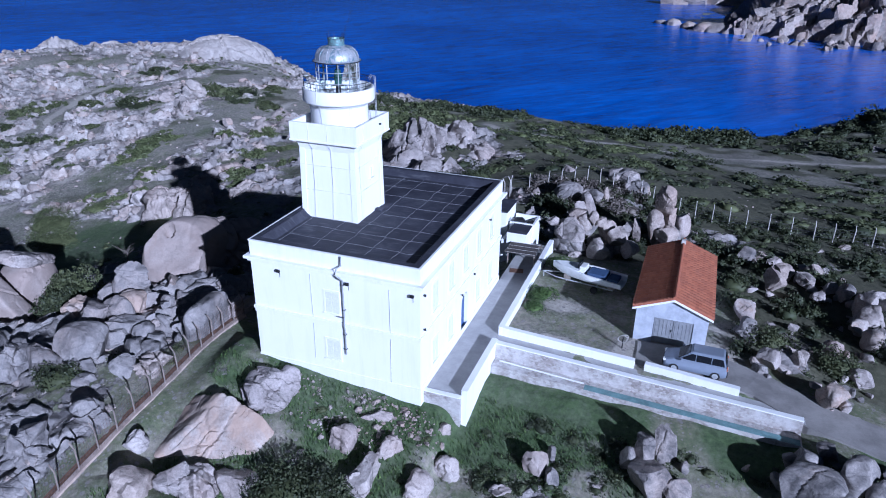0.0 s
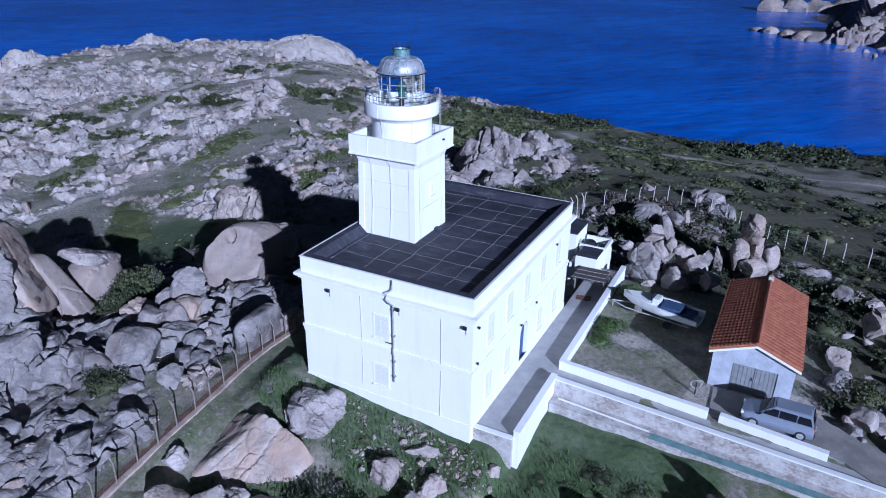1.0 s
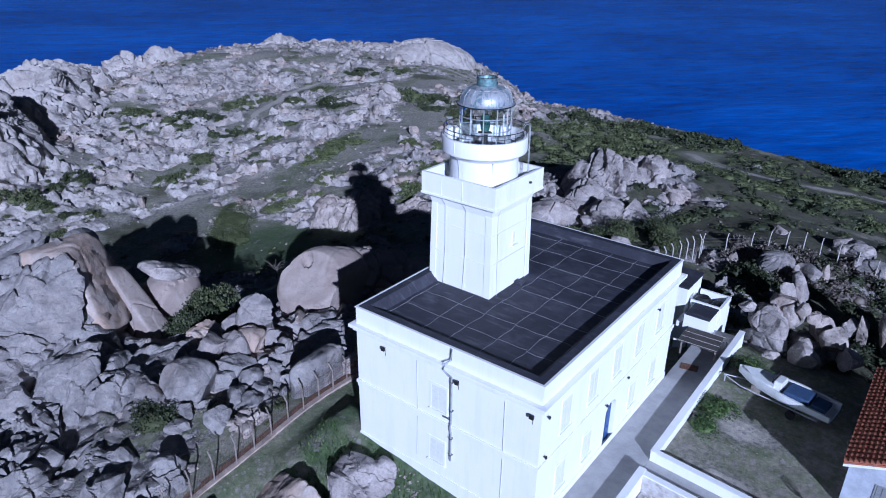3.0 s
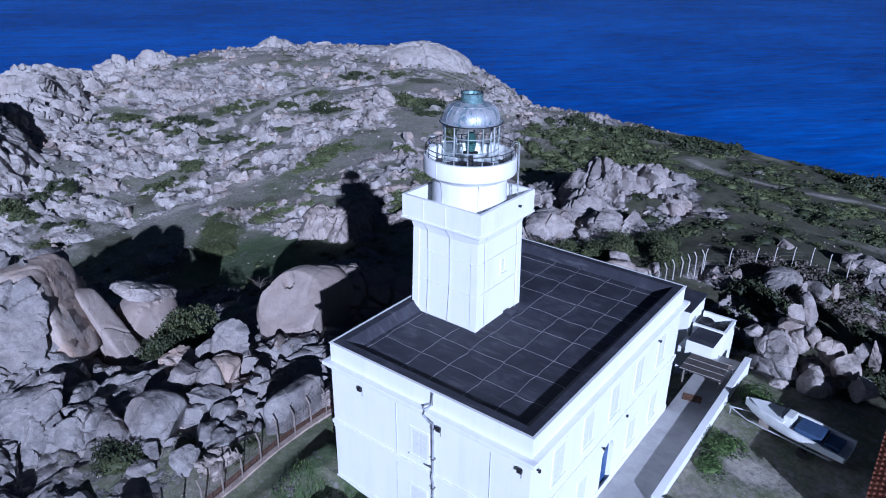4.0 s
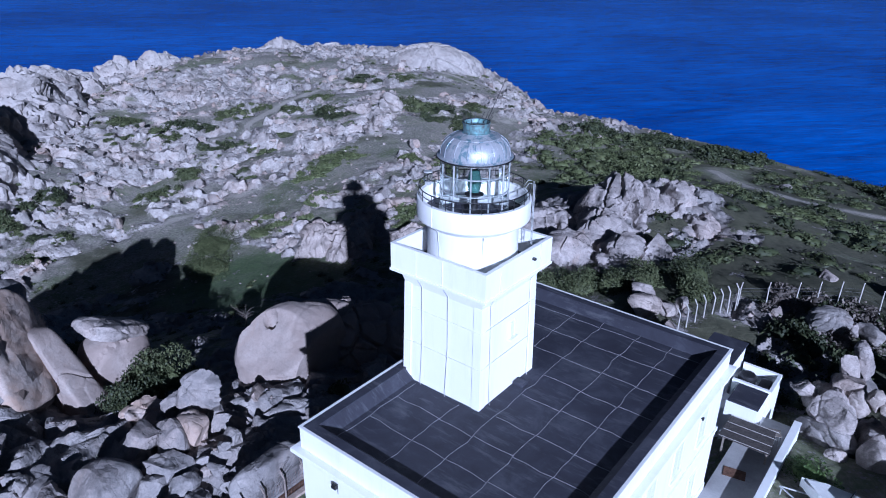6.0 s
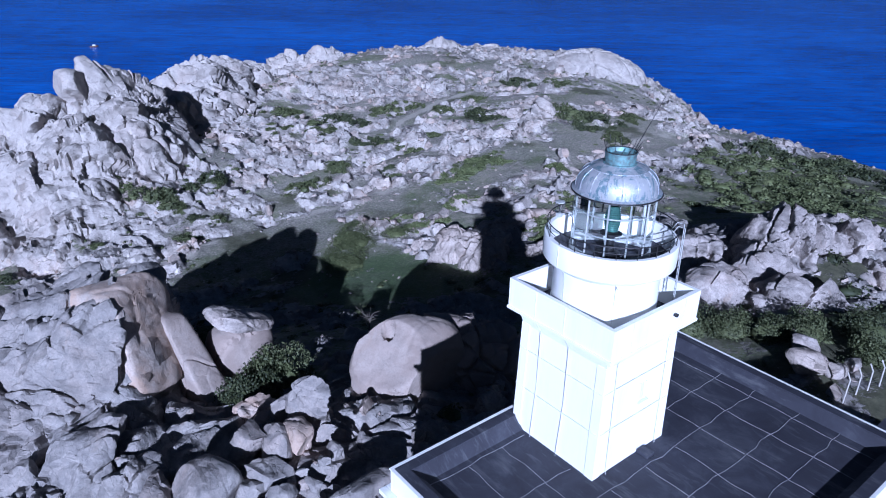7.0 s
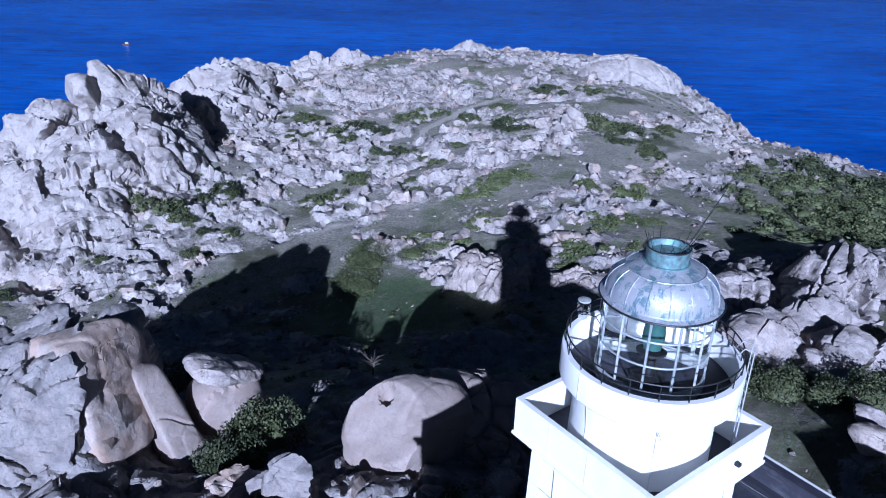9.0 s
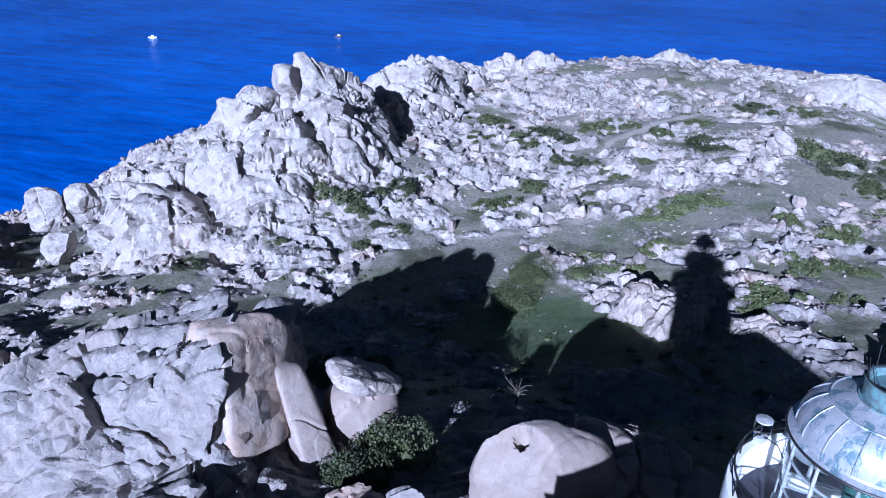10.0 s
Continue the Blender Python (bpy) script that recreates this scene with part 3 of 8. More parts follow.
def covers(x, y):
    """Fields from 0 to 1: bare granite, scrub, lush turf, trodden soil."""
    west = step(-62, -84, x - 0.25 * y + 12)
    bias = -0.16 + (0.33 - 0.1 * step(60, 100, y)) * west + 0.16 * step(75, 30, inland(x, y)) * west
    bias = bias + 0.45 * step(30, 14, np.hypot((x + 36) * 0.7, y + 4)) * step(-18, -21, x) - 0.3 * step(-20, -17, x) * step(-6, -10, x) * step(10, 4, y) + 0.3 * step(34, 14, np.hypot(x + 62, y + 16))
    bias = bias + 0.3 * step(26, 12, np.hypot(x + 122, y - 10)) + 0.16 * step(24, 10, np.hypot(x + 78, y - 66))
    bias = bias - 0.62 * step(9.5, 3, near_line(x, y, GLADE)) - 0.3 * step(4, 1, near_line(x, y, TRAIL))
    bias = bias + 0.4 * step(17, 8, np.hypot((x + 24) * 0.85, y - 60))
    bias = bias - 0.1 * step(34, 16, np.hypot((x - 22) * 0.8, y - 36))
    bias = bias - 0.6 * step(11, 5, np.hypot(x + 63, y - 29)) - 0.35 * pad(x, y, -10, 60, 52, 125, 8)
    bias = bias - 0.34 * step(60, 92, y) * step(-66, -40, x)
    bias = bias - 1.0 * pad(x, y, -12, 20, 2, 24, 2) - 1.0 * pad(x, y, 19, 60, 4.5, 11, 2) - 0.10 * pad(x, y, -14, 24, -16, 5, 4)
    bias = bias + 0.5 * step(-16, -30, lay_z(x, y))
    rock = np.clip(0.5 + bias + 0.42 * fbm(x, y, 15, 2, 41) + 0.75 * fbm(x, y, 4.6, 3, 43), 0, 1)
    scrub = step(-0.1, 0.22, fbm(x, y, 9, 4, 57) - 0.3 + 0.75 * step(58, 84, y + 0.2 * x) * step(-60, -30, x) - 0.9 * step(5, 1.5, near_line(x, y, TRACK))
                 - 0.5 * pad(x, y, -14, 20, -16, 26, 3) + 0.8 * pad(x, y, 19, 90, 13, 60, 4) + 0.8 * pad(x, y, -12, 30, 26, 60, 4) + 0.6 * pad(x, y, -14, 70, 50, 130, 8))
    lush = 0.9 * np.clip(step(15, 5, np.hypot((x + 61) * 0.8, y - 30)) + 0.22 * step(0.1, 0.35, fbm(x, y, 13, 3, 73)) * west
                   + pad(x, y, -14, 30, -20, 5, 5) * step(-0.2, 0.25, fbm(x, y, 4, 4, 71) + 0.24), 0, 1)
    bare = np.clip(step(2.4, 1.0, near_line(x, y, TRACK)) + step(2.0, 0.8, near_line(x, y, [(11, 42.8), (13.5, 41.3), (20.5, 41.1), (27, 40.5), (36, 40.8)])) + pad(x, y, 4.5, 19, 9.0, 16, 1.5) * step(-0.2, 0.2, fbm(x, y, 5, 3, 77) + 0.15)
                   + 0.9 * west * step(-0.35, 0.15, fbm(x, y, 11, 3, 79)) * step(2, 9, near_line(x, y, GLADE)) + 0.7 * step(9, 4, near_line(x, y, GLADE)) * step(-0.3, 0.1, fbm(x, y, 6, 3, 83)) + step(1.6, 0.6, near_line(x, y, TRAIL)), 0, 1)
    field = pad(x, y, 10, 48, 86, 122, 7) * step(-0.15, 0.15, fbm(x, y, 8, 3, 87) + 0.1)
    bare, scrub = np.maximum(bare, 0.8 * field), scrub * (1 - 0.9 * field)
    path = step(2.4, 1.0, near_line(x, y, TRACK))
    return rock * (1 - 0.7 * path), scrub * (1 - step(0.5, 0.62, rock)) * (1 - path), lush * (1 - path), bare


def lay_z(x, y):
    return -12 - 33 * step(60, 0, inland(x, y))


def ground_height(x, y):
    z = lay(x, y)
    rock = covers(x, y)[0]
    r = step(0.42, 0.72, rock)
    out = joints(x, y, ((9.0, 0.8, 1.2, 0.07), (3.4, 0.5, 0.95, 0.12), (1.4, 0.26, 0.5, 0.2)), 101, 0.5)
    out = out + 0.4 * (0.35 - np.abs(fbm(x, y, 5.0, 4, 131)) * 1.6)
    far = 0.85 + 0.3 * step(60, 130, np.hypot(x, y))
    shore = step(0, 30, inland(x, y))
    return z + r * out * far * (0.5 + 0.5 * shore) + 0.10 * fbm(x, y, 1.5, 3, 141)


def z_at(x, y):
    return float(ground_height(np.array([float(x)]), np.array([float(y)]))[0])


# one sheet, in rings about the hill top, finer over the seaward half
ang = np.radians(np.concatenate([np.arange(72, 202, 0.2), np.arange(202, 432, 2.5)]))
rad = np.concatenate([np.linspace(0.05, 5.2, 8), np.geomspace(6.0, 300.0, 680), np.linspace(306, 520, 16)])
A, R = np.meshgrid(ang, rad)
GX, GY = 8.0 + R * np.cos(A), -14.0 + R * np.sin(A)
gz = ground_height(GX, GY)
na, nr = len(ang), len(rad)
verts = np.stack([GX.ravel(), GY.ravel(), gz.ravel()], 1)
verts = np.vstack([verts, [[8.0, -14.0, z_at(8, -14)]]])
i, j = np.meshgrid(np.arange(nr - 1), np.arange(na), indexing="ij")
j2 = (j + 1) % na
quads = np.stack([i * na + j, (i + 1) * na + j, (i + 1) * na + j2, i * na + j2], -1).reshape(-1, 4)
keep = (verts[quads][:, :, 2].max(1) > SEA - 6)
quads = quads[keep]
ground_mesh = raw_mesh("ground", verts, quads, GROUND, True, 36)
for name, field in zip(("rock", "scrub", "lush", "bare"), covers(verts[:, 0], verts[:, 1])):
    ground_mesh.attributes.new(name, 'FLOAT', 'POINT').data.foreach_set("value", field.astype(np.float32))
ground_mesh.attributes.new("lichen", 'FLOAT', 'POINT').data.foreach_set("value", step(-78, -56, verts[:, 0]).astype(np.float32))
ground = tagged(new("ground", ground_mesh), "granite headland with turf, soil and low maquis scrub", "ground", kind="structure")

# the sea, out to the horizon
bm = bmesh.new()
lathe(bm, [(0, SEA), (300, SEA), (900, SEA), (4600, SEA)], 64, (0, 0))
for f in bm.faces:
    if f.normal.z < 0:
        f.normal_flip()
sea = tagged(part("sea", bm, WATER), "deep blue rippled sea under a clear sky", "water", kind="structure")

# ---- boulders ----
SPHERES = {}


def ball(sub):
    if sub not in SPHERES:
        bm = bmesh.new()
        bmesh.ops.create_icosphere(bm, subdivisions=sub, radius=1.0)
        bm.verts.ensure_lookup_table()
        SPHERES[sub] = (np.array([v.co[:] for v in bm.verts]), np.array([[v.index for v in f.verts] for f in bm.faces]))
        bm.free()
    return SPHERES[sub]


def noise3(p, size, seed):
    g = p / size
    i0 = np.floor(g).astype(np.int64)
    f = g - i0
    u = f * f * (3 - 2 * f)
    out = 0.0
    for dx in (0, 1):
        for dy in (0, 1):
            for dz in (0, 1):
                w = (u[:, 0] if dx else 1 - u[:, 0]) * (u[:, 1] if dy else 1 - u[:, 1]) * (u[:, 2] if dz else 1 - u[:, 2])
                out = out + w * scatter_hash(i0[:, 0] + dx + 57 * (i0[:, 2] + dz), i0[:, 1] + dy - 131 * (i0[:, 2] + dz), seed)
    return out * 2 - 1


def rock_shape(seed, sub, dims, cuts=8, depth=0.72, rough=0.06, cracks=1, lean=(0, 0), fracture=1.0, boxy=0.0, faces=None):
    """A weathered granite block: a ball cut by planes (or hewn to the given faces), worn round, grooved along its joints."""
    rs = np.random.RandomState(seed)
    v, f = ball(sub)
    p = v / ((np.abs(v) ** 5).sum(1) ** 0.2)[:, None] ** boxy if boxy else v.copy()
    if faces:
        reach = np.zeros(len(v))
        for n, d in faces:                       # a soft minimum, so that the arrises are worn
            c = np.maximum(v @ np.array(Vector(n).normalized()), 1e-3) / d
            reach = reach + c ** 14
        p, cuts = v * (reach ** (-1 / 14))[:, None], 0
        dims = (1, 1, 1)
    for k in range(cuts):
        n = rs.normal(size=3) * (1, 1, 0.75)
        n /= np.linalg.norm(n)
        d = rs.uniform(depth - 0.14, depth + 0.16)
        over = np.maximum(p @ n - d, 0)
        p = p - over[:, None] * n * 0.97
    p = p + v * (0.09 * noise3(v * 1.0 + seed, 0.9, seed))[:, None]
    p = p * np.array(dims)
    size = float(np.linalg.norm(p, axis=1).mean()) if faces else float(np.mean(dims))
    unit = v / np.linalg.norm(v, axis=1)[:, None]
    if sub >= 3:
        p = p + unit * (rough * size * (1.3 * np.abs(noise3(p, size * 0.5, seed + 3)) + 0.5 * noise3(p, size * 0.2, seed + 5) + 0.3 * noise3(p, size * 0.09, seed + 6)))[:, None]
    if sub >= 4:          # fractured faces: blocks set proud or back of one another, with narrow joints
        levels = {4: ((14, 0.07),), 5: ((14, 0.10), (60, 0.03)), 6: ((22, 0.085), (110, 0.032)), 7: ((26, 0.05), (130, 0.03), (420, 0.013))}[sub]
        for m, lift in levels:
            q = (p / size) @ (np.linalg.qr(rs.normal(size=(3, 3)))[0] * (1.0, 1.0, 0.6))
            seeds = q[rs.randint(0, len(q), m)]
            d = np.sqrt(np.maximum(0, (q * q).sum(1)[:, None] + (seeds * seeds).sum(1)[None] - 2 * q @ seeds.T))
            order = np.argpartition(d, 1, axis=1)[:, :2]
            two = np.take_along_axis(d, order, 1)
            near = np.where(two[:, 0] > two[:, 1], order[:, 1], order[:, 0])
            gap = np.abs(two[:, 0] - two[:, 1])
            slope = rs.normal(size=(m, 3)) * 0.6
            off = rs.uniform(-1, 1, m)[near] + ((q - seeds[near]) * slope[near]).sum(1) * 3.0 * math.sqrt(m / 14)
            edge = np.clip(gap / {4: 0.2, 5: 0.12, 6: 0.07, 7: 0.05}[sub], 0, 1)
            p = p + unit * (fracture * size * lift * (edge * (np.clip(off, -1.2, 1.2) + 1.3) - 1.3))[:, None]
    for k in range(cracks):
        n = rs.normal(size=3) * (1, 1, 0.5)
        n /= np.linalg.norm(n)
        d = rs.uniform(-0.35, 0.35) * size
        off = np.abs(p @ n - d + 0.06 * size * noise3(p, size * 0.5, seed + 11 + k))
        p = p - unit * (np.maximum(0, 1 - off / (0.022 * size + 0.04)) * 0.06 * size)[:, None]
    p[:, 0] += lean[0] * p[:, 2]
    p[:, 1] += lean[1] * p[:, 2]
    return p, f


def boulder(at, dims, seed, label, turn=0.0, sub=5, cuts=8, depth=0.72, rough=0.05, cracks=2, lean=(0, 0), group="", tip=(0, 0), name="boulder", fracture=1.0, mat=None, dent=None, boxy=0.0):
    """One boulder; at gives the middle of its foot, dims its half widths and half height."""
    sub = min(sub, 4) if max(dims) < 1.7 else sub
    p, f = rock_shape(seed, sub, dims, cuts, depth, rough, cracks, lean, fracture, boxy)
    if dent:              # a weathered hollow: its direction from the middle, reach and depth
        way = Vector(dent[0]).normalized()
        c = p.mean(0)
        u = (p - c) / np.linalg.norm(p - c, axis=1)[:, None]
        p = p - np.array(way)[None] * (dent[2] * np.maximum(0, 1 - (1 - u @ np.array(way)) / dent[1]) ** 0.5)[:, None]
    p[:, 2] -= p[:, 2].min()
    ob = new(name, raw_mesh(name, p, f, mat or GRANITE, True, 30))
    ob.matrix_basis = pose(at[0], at[1], at[2], tip[0], tip[1], turn)
    return tagged(ob, label, "boulder" if name == "boulder" else "rock", group)


def hewn(label, middle, faces, seed, sub=6, rough=0.012, fracture=0.3, cracks=2, mat=None, name="rock_outcrop"):
    """A rock mass bounded by broad joint faces, each given by its outward way and a point on it."""
    c = Vector(middle)
    rows = [(n, max(0.3, (Vector(q) - c).dot(Vector(n).normalized()))) for n, q in faces]
    p, f = rock_shape(seed, sub, (1, 1, 1), 0, 0.7, rough, cracks, (0, 0), fracture, 0.0, rows)
    ob = new(name, raw_mesh(name, p, f, mat or GRANITE, True, 28))
    ob.matrix_basis = pose(*middle)
    return tagged(ob, label, "rock")


def humps(x, y, rows, seed, wander=1.0, size=4.0):
    """Height of overlapping humps (x, y, half widths, turn, top, foot, squareness); elsewhere far below."""
    wx, wy = x + wander * fbm(x, y, size, 3, seed), y + wander * fbm(x, y, size, 3, seed + 7)
    z = np.full(x.shape, -60.0)
    for cx, cy, rx, ry, turn, top, foot, power in rows:
        c, s = math.cos(radians(turn)), math.sin(radians(turn))
        r = np.hypot((c * (wx - cx) + s * (wy - cy)) / rx, (c * (wy - cy) - s * (wx - cx)) / ry)
        z = np.maximum(z, top - (top - foot) * r ** power)
    return z


def outcrop(name, label, area, cell, height, relief, seed, along=0.5, mat=None, group="", cut=1.2, clefts=()):
    """A jointed mass of granite that stands out of the ground; height gives its body, relief its blocks and joints."""
    x, y = np.meshgrid(np.arange(area[0], area[1], cell), np.arange(area[2], area[3], cell))
    z = height(x, y)
    gy, gx = np.gradient(z, cell)
    gx, gy = np.clip(gx, -2.5, 2.5), np.clip(gy, -2.5, 2.5)
    n = np.sqrt(1 + gx * gx + gy * gy)
    h = joints(x - 0.7 * z, y + 0.6 * z, relief, seed, along) + 0.05 * relief[0][1] * fbm(x, y, 1.2, 3, seed + 90)
    for k, (size, depth, wide, turn) in enumerate(clefts):          # long dark crevices that run one way
        u, v = math.cos(turn) * x + math.sin(turn) * y, math.cos(turn) * y - math.sin(turn) * x
        f = np.abs(fbm(u / 3.2, v, size, 2, seed + 60 + k))
        h = h - depth * step(wide, 0.0, f) * step(-0.25, 0.15, fbm(x, y, size * 2.2, 2, seed + 70 + k))
    p = np.stack([x - h * gx / n, y - h * gy / n, z + h / n], -1).reshape(-1, 3)
    rows, cols = x.shape
    i, j = np.meshgrid(np.arange(rows - 1), np.arange(cols - 1), indexing="ij")
    q = np.stack([i * cols + j, i * cols + j + 1, (i + 1) * cols + j + 1, (i + 1) * cols + j], -1).reshape(-1, 4)
    over = p[:, 2] - lay(p[:, 0], p[:, 1])
    q = q[over[q].max(1) > -cut]
    used = np.unique(q)
    back = np.zeros(len(p), np.int64)
    back[used] = np.arange(len(used))
    return tagged(new(name, raw_mesh(name, p[used], back[q], mat or GRANITE, True, 34)), label, "rock", group)


def near_rocks():
    """The boulders round the house, by their foot and size."""
    b = boulder
    # hollow below the house, in and beside its shade
    b((-29.4, 13.3, -7.6), (3.9, 4.1, 5.3), 11, "huge rounded pale granite boulder with a dark weathered hollow", 20, 6, 8, 0.78, 0.014, 0, fracture=0.08, boxy=0.35, mat=PINK, dent=((-0.16, -0.24, 0.93), 0.007, 2.2))
    hewn("tall cracked granite block against the huge boulder", (-28.8, 19.6, -3.0),
         [((-0.25, 0.40, 0.88), (-30.6, 18.4, 0.55)), ((0.45, -0.1, 0.88), (-28.4, 18.6, 0.5)), ((-0.9, 0.1, 0.3), (-32.8, 19, -3)), ((0, -1, 0.15), (-29, 16.0, -2)), ((0.85, -0.3, 0.4), (-25.4, 19, -2.5)), ((0.1, 0.95, 0.3), (-29, 24, -4)), ((0, 0, -1), (-29, 19, -8.5))],
         626, 6, 0.012, 0.9, 3, PINK)
    b((-24.2, 16.6, -6.6), (4.4, 3.6, 3.6), 12, "broad cracked granite block in the house's shade", 70, 5, 12, 0.56, 0.02, 2)
    b((-20.2, 14.2, -5.6), (3.2, 2.8, 2.6), 13, "angular granite block in the house's shade", 10, 5, 12, 0.56, 0.02, 2)
    b((-25.5, 10.5, -5.0), (2.0, 1.6, 1.9), 14, "split granite block leaning on a boulder", 40, 5, 12, 0.56, 0.02, 2)
    # whaleback and its neighbours to the west
    top_edge = (-39.9, -2.9, 5.3)
    hewn("great sloping whaleback of fissured grey granite", (-42.0, -9.0, -2.5),
         [((0.61, 0.645, 0.465), top_edge), ((-0.12, -0.2, 0.97), top_edge), ((0.72, -0.35, 0.6), (-37.4, -6.0, 2.4)), ((0.1, 0.97, 0.15), (-40.5, -1.9, 0.0)), ((-1, 0, 0.25), (-48.5, -9, -2)), ((-0.1, -0.9, 0.35), (-42, -18.5, -2)), ((0, 0, -1), (-42, -9, -9.5))],
         620, 7, 0.020, 1.25, 2, GREY)
    hewn("rust-stained slab face on the end of the whaleback", (-41.6, -2.6, 0.4),
         [((0.61, 0.645, 0.465), (-39.75, -2.75, 5.4)), ((-0.1, -0.1, 0.98), (-39.9, -2.9, 5.45)), ((0.3, -0.85, 0.25), (-39, -5.0, 0)), ((0.25, 0.95, 0.0), (-38.6, 0.25, 0)), ((-1, 0.2, 0.2), (-44.6, -2.6, 0)), ((0.4, 0, -0.9), (-39, -3, -2.0)), ((0.9, -0.1, 0.3), (-35.6, -3.4, 1.6))],
         22, 6, 0.010, 0.12, 1, TAN)
    hewn("lower fluted slab of grey granite under the whaleback", (-38.5, -6.5, -3.6),
         [((0.50, 0.42, 0.74), (-36.6, -2.8, -0.3)), ((0.30, -0.12, 0.94), (-36.6, -6.0, 0.7)), ((0.80, -0.30, 0.52), (-32.6, -6.0, -1.0)), ((0.30, 0.93, 0.2), (-34.8, -0.4, -4.0)), ((-1, 0, 0), (-46, -6, -3)), ((0.1, -0.95, 0.3), (-38, -17.0, -4)), ((0, 0, -1), (-38, -6, -9.5))],
         623, 7, 0.024, 1.9, 3, GREY)
    hewn("upright granite slab split from the whaleback", (-39.4, 1.2, -3.0),
         [((0.74, 0.35, 0.55), (-36.9, 0.0, -1.6)), ((0.3, -0.93, 0.0), (-38.2, 0.15, -1)), ((-0.1, 0.97, 0.2), (-36.4, 3.2, -3.5)), ((0.0, 0.3, 0.95), (-40.8, 1.4, 2.2)), ((-1, 0.1, 0.2), (-42.3, 1.5, -2)), ((0, 0, -1), (-39, 1, -8.5))],
         24, 6, 0.008, 0.06, 1, PINK)
    b((-40.8, 5.3, -6.9), (2.1, 2.6, 3.5), 24, "standing granite block under a cracked capstone", 14, 5, 4, 0.95, 0.008, 1, fracture=0.15, boxy=0.7, mat=PINK)
    b((-41.0, 5.3, -0.7), (2.0, 2.7, 0.75), 29, "flat cracked capstone resting on a granite block", 14, 5, 6, 0.8, 0.01, 1, fracture=0.3, boxy=0.5, tip=(-22, 0))
    b((-49.5, -17.0, -10.4), (7.0, 6.5, 4.0), 25, "low fissured granite hump", 10, 6, 12, 0.6, 0.02, 4)
    b((-31.5, -11.0, -5.2), (5.5, 6.0, 2.5), 26, "long flat sloping sheet of grey granite", 25, 6, 12, 0.6, 0.015, 4, mat=GREY, name="rock_outcrop")
    b((-27.5, -14.5, -5.0), (6.5, 4.5, 2.4), 27, "low weathered granite sheet with joints", 60, 6, 12, 0.6, 0.015, 4, mat=GREY, name="rock_outcrop")
    # pinnacles between the whaleback and the fence
    spires = ((-27.6, 4.3, 1.15, 1.9), (-29.4, 3.7, 1.0, 1.2), (-30.9, 2.6, 1.5, 0.8), (-27.2, 0.2, 1.05, 1.1), (-25.7, 1.3, 1.0, 1.0), (-25.3, 2.5, 0.95, 1.0), (-24.1, 0.0, 1.1, 0.8), (-23.5, -1.6, 1.0, 0.7),
              (-22.4, -0.7, 0.8, 0.7), (-20.9, 0.0, 0.7, 0.7), (-21.5, -2.3, 0.9, 0.7), (-20.1, -1.8, 0.8, 0.8), (-28.4, -6.0, 1.6, 1.2), (-26.7, -5.5, 1.2, 0.9), (-31.4, -7.4, 2.5, 1.5), (-28.4, -3.9, 0.9, 1.0))
    for k, (x, y, w, h) in enumerate(spires):
        b((x, y, z_at(x, y) - 0.5 * h), (1.35 * w, 1.15 * w, 1.25 * h), 40 + k, "jagged pale granite block heaped against others below the fence", 37 * k, 5, 9, 0.66, 0.012, 1, fracture=0.8, boxy=0.65, mat=(GREY, GREY, TAN)[k % 3] if k < 6 else GREY,
          tip=(14 * math.sin(3 * k), 12 * math.cos(5 * k)), group="blocks below the fence")
    chips = ((-23.2, 3.5, 0.8, 0.7), (-21.8, 1.5, 0.7, 0.6), (-20.2, 1.3, 0.6, 0.5), (-22.4, 2.6, 0.5, 0.6), (-21.0, 2.4, 0.5, 0.45), (-22.8, 0.7, 0.5, 0.4), (-19.6, 0.3, 0.45, 0.4), (-23.0, -4.9, 0.8, 0.6), (-22.1, -6.3, 1.0, 0.5), (-20.1, -4.3, 1.6, 0.9))
    for k, (x, y, w, h) in enumerate(chips):
        b((x, y, z_at(x, y) - 0.25 * h), (w, w * 0.8, h), 340 + k, "small broken granite block in the heap by the fence", 53 * k, 4, 12, 0.58, 0.012, 1, fracture=0.5, boxy=0.4, mat=GREY, tip=(16 * math.sin(2 * k), 10), group="blocks below the fence")
    b((-25.0, -3.2, z_at(-25.0, -3.2) - 0.9), (1.95, 1.8, 1.75), 360, "smooth rounded grey granite boulder below the fence", 20, 6, 6, 0.86, 0.008, 0, fracture=0.05, boxy=0.35, mat=GREY)
    b((-18.6, 2.6, z_at(-18.6, 2.6) - 0.9), (0.7, 2.4, 1.6), 361, "flat-faced grey granite block behind the wire fence", 4, 5, 5, 0.9, 0.01, 1, fracture=0.12, boxy=0.85, mat=GREY)
    # between the fence and the house
    hewn("large tilted granite slab with a tan stained face", (-11.2, -6.7, -2.0),
         [((0.22, -0.62, 0.75), (-11.0, -6.6, -0.75)), ((-0.45, -0.30, 0.84), (-13.0, -6.0, -0.6)), ((-0.92, -0.2, 0.35), (-14.9, -7.0, -1.9)), ((0.85, -0.25, 0.45), (-7.9, -6.4, -1.7)), ((0.1, 0.96, 0.25), (-11, -4.6, -1.2)), ((0.1, -0.93, 0.35), (-11, -9.0, -2.6)), ((0, 0, -1), (-11, -6.6, -4))],
         61, 6, 0.012, 0.35, 1, TAN)
    b((-9.6, -2.7, -2.0), (2.3, 2.1, 1.6), 62, "squat fractured granite block near the white wall", 20, 5, 10, 0.62, 0.015, 2, boxy=0.5, fracture=0.8)
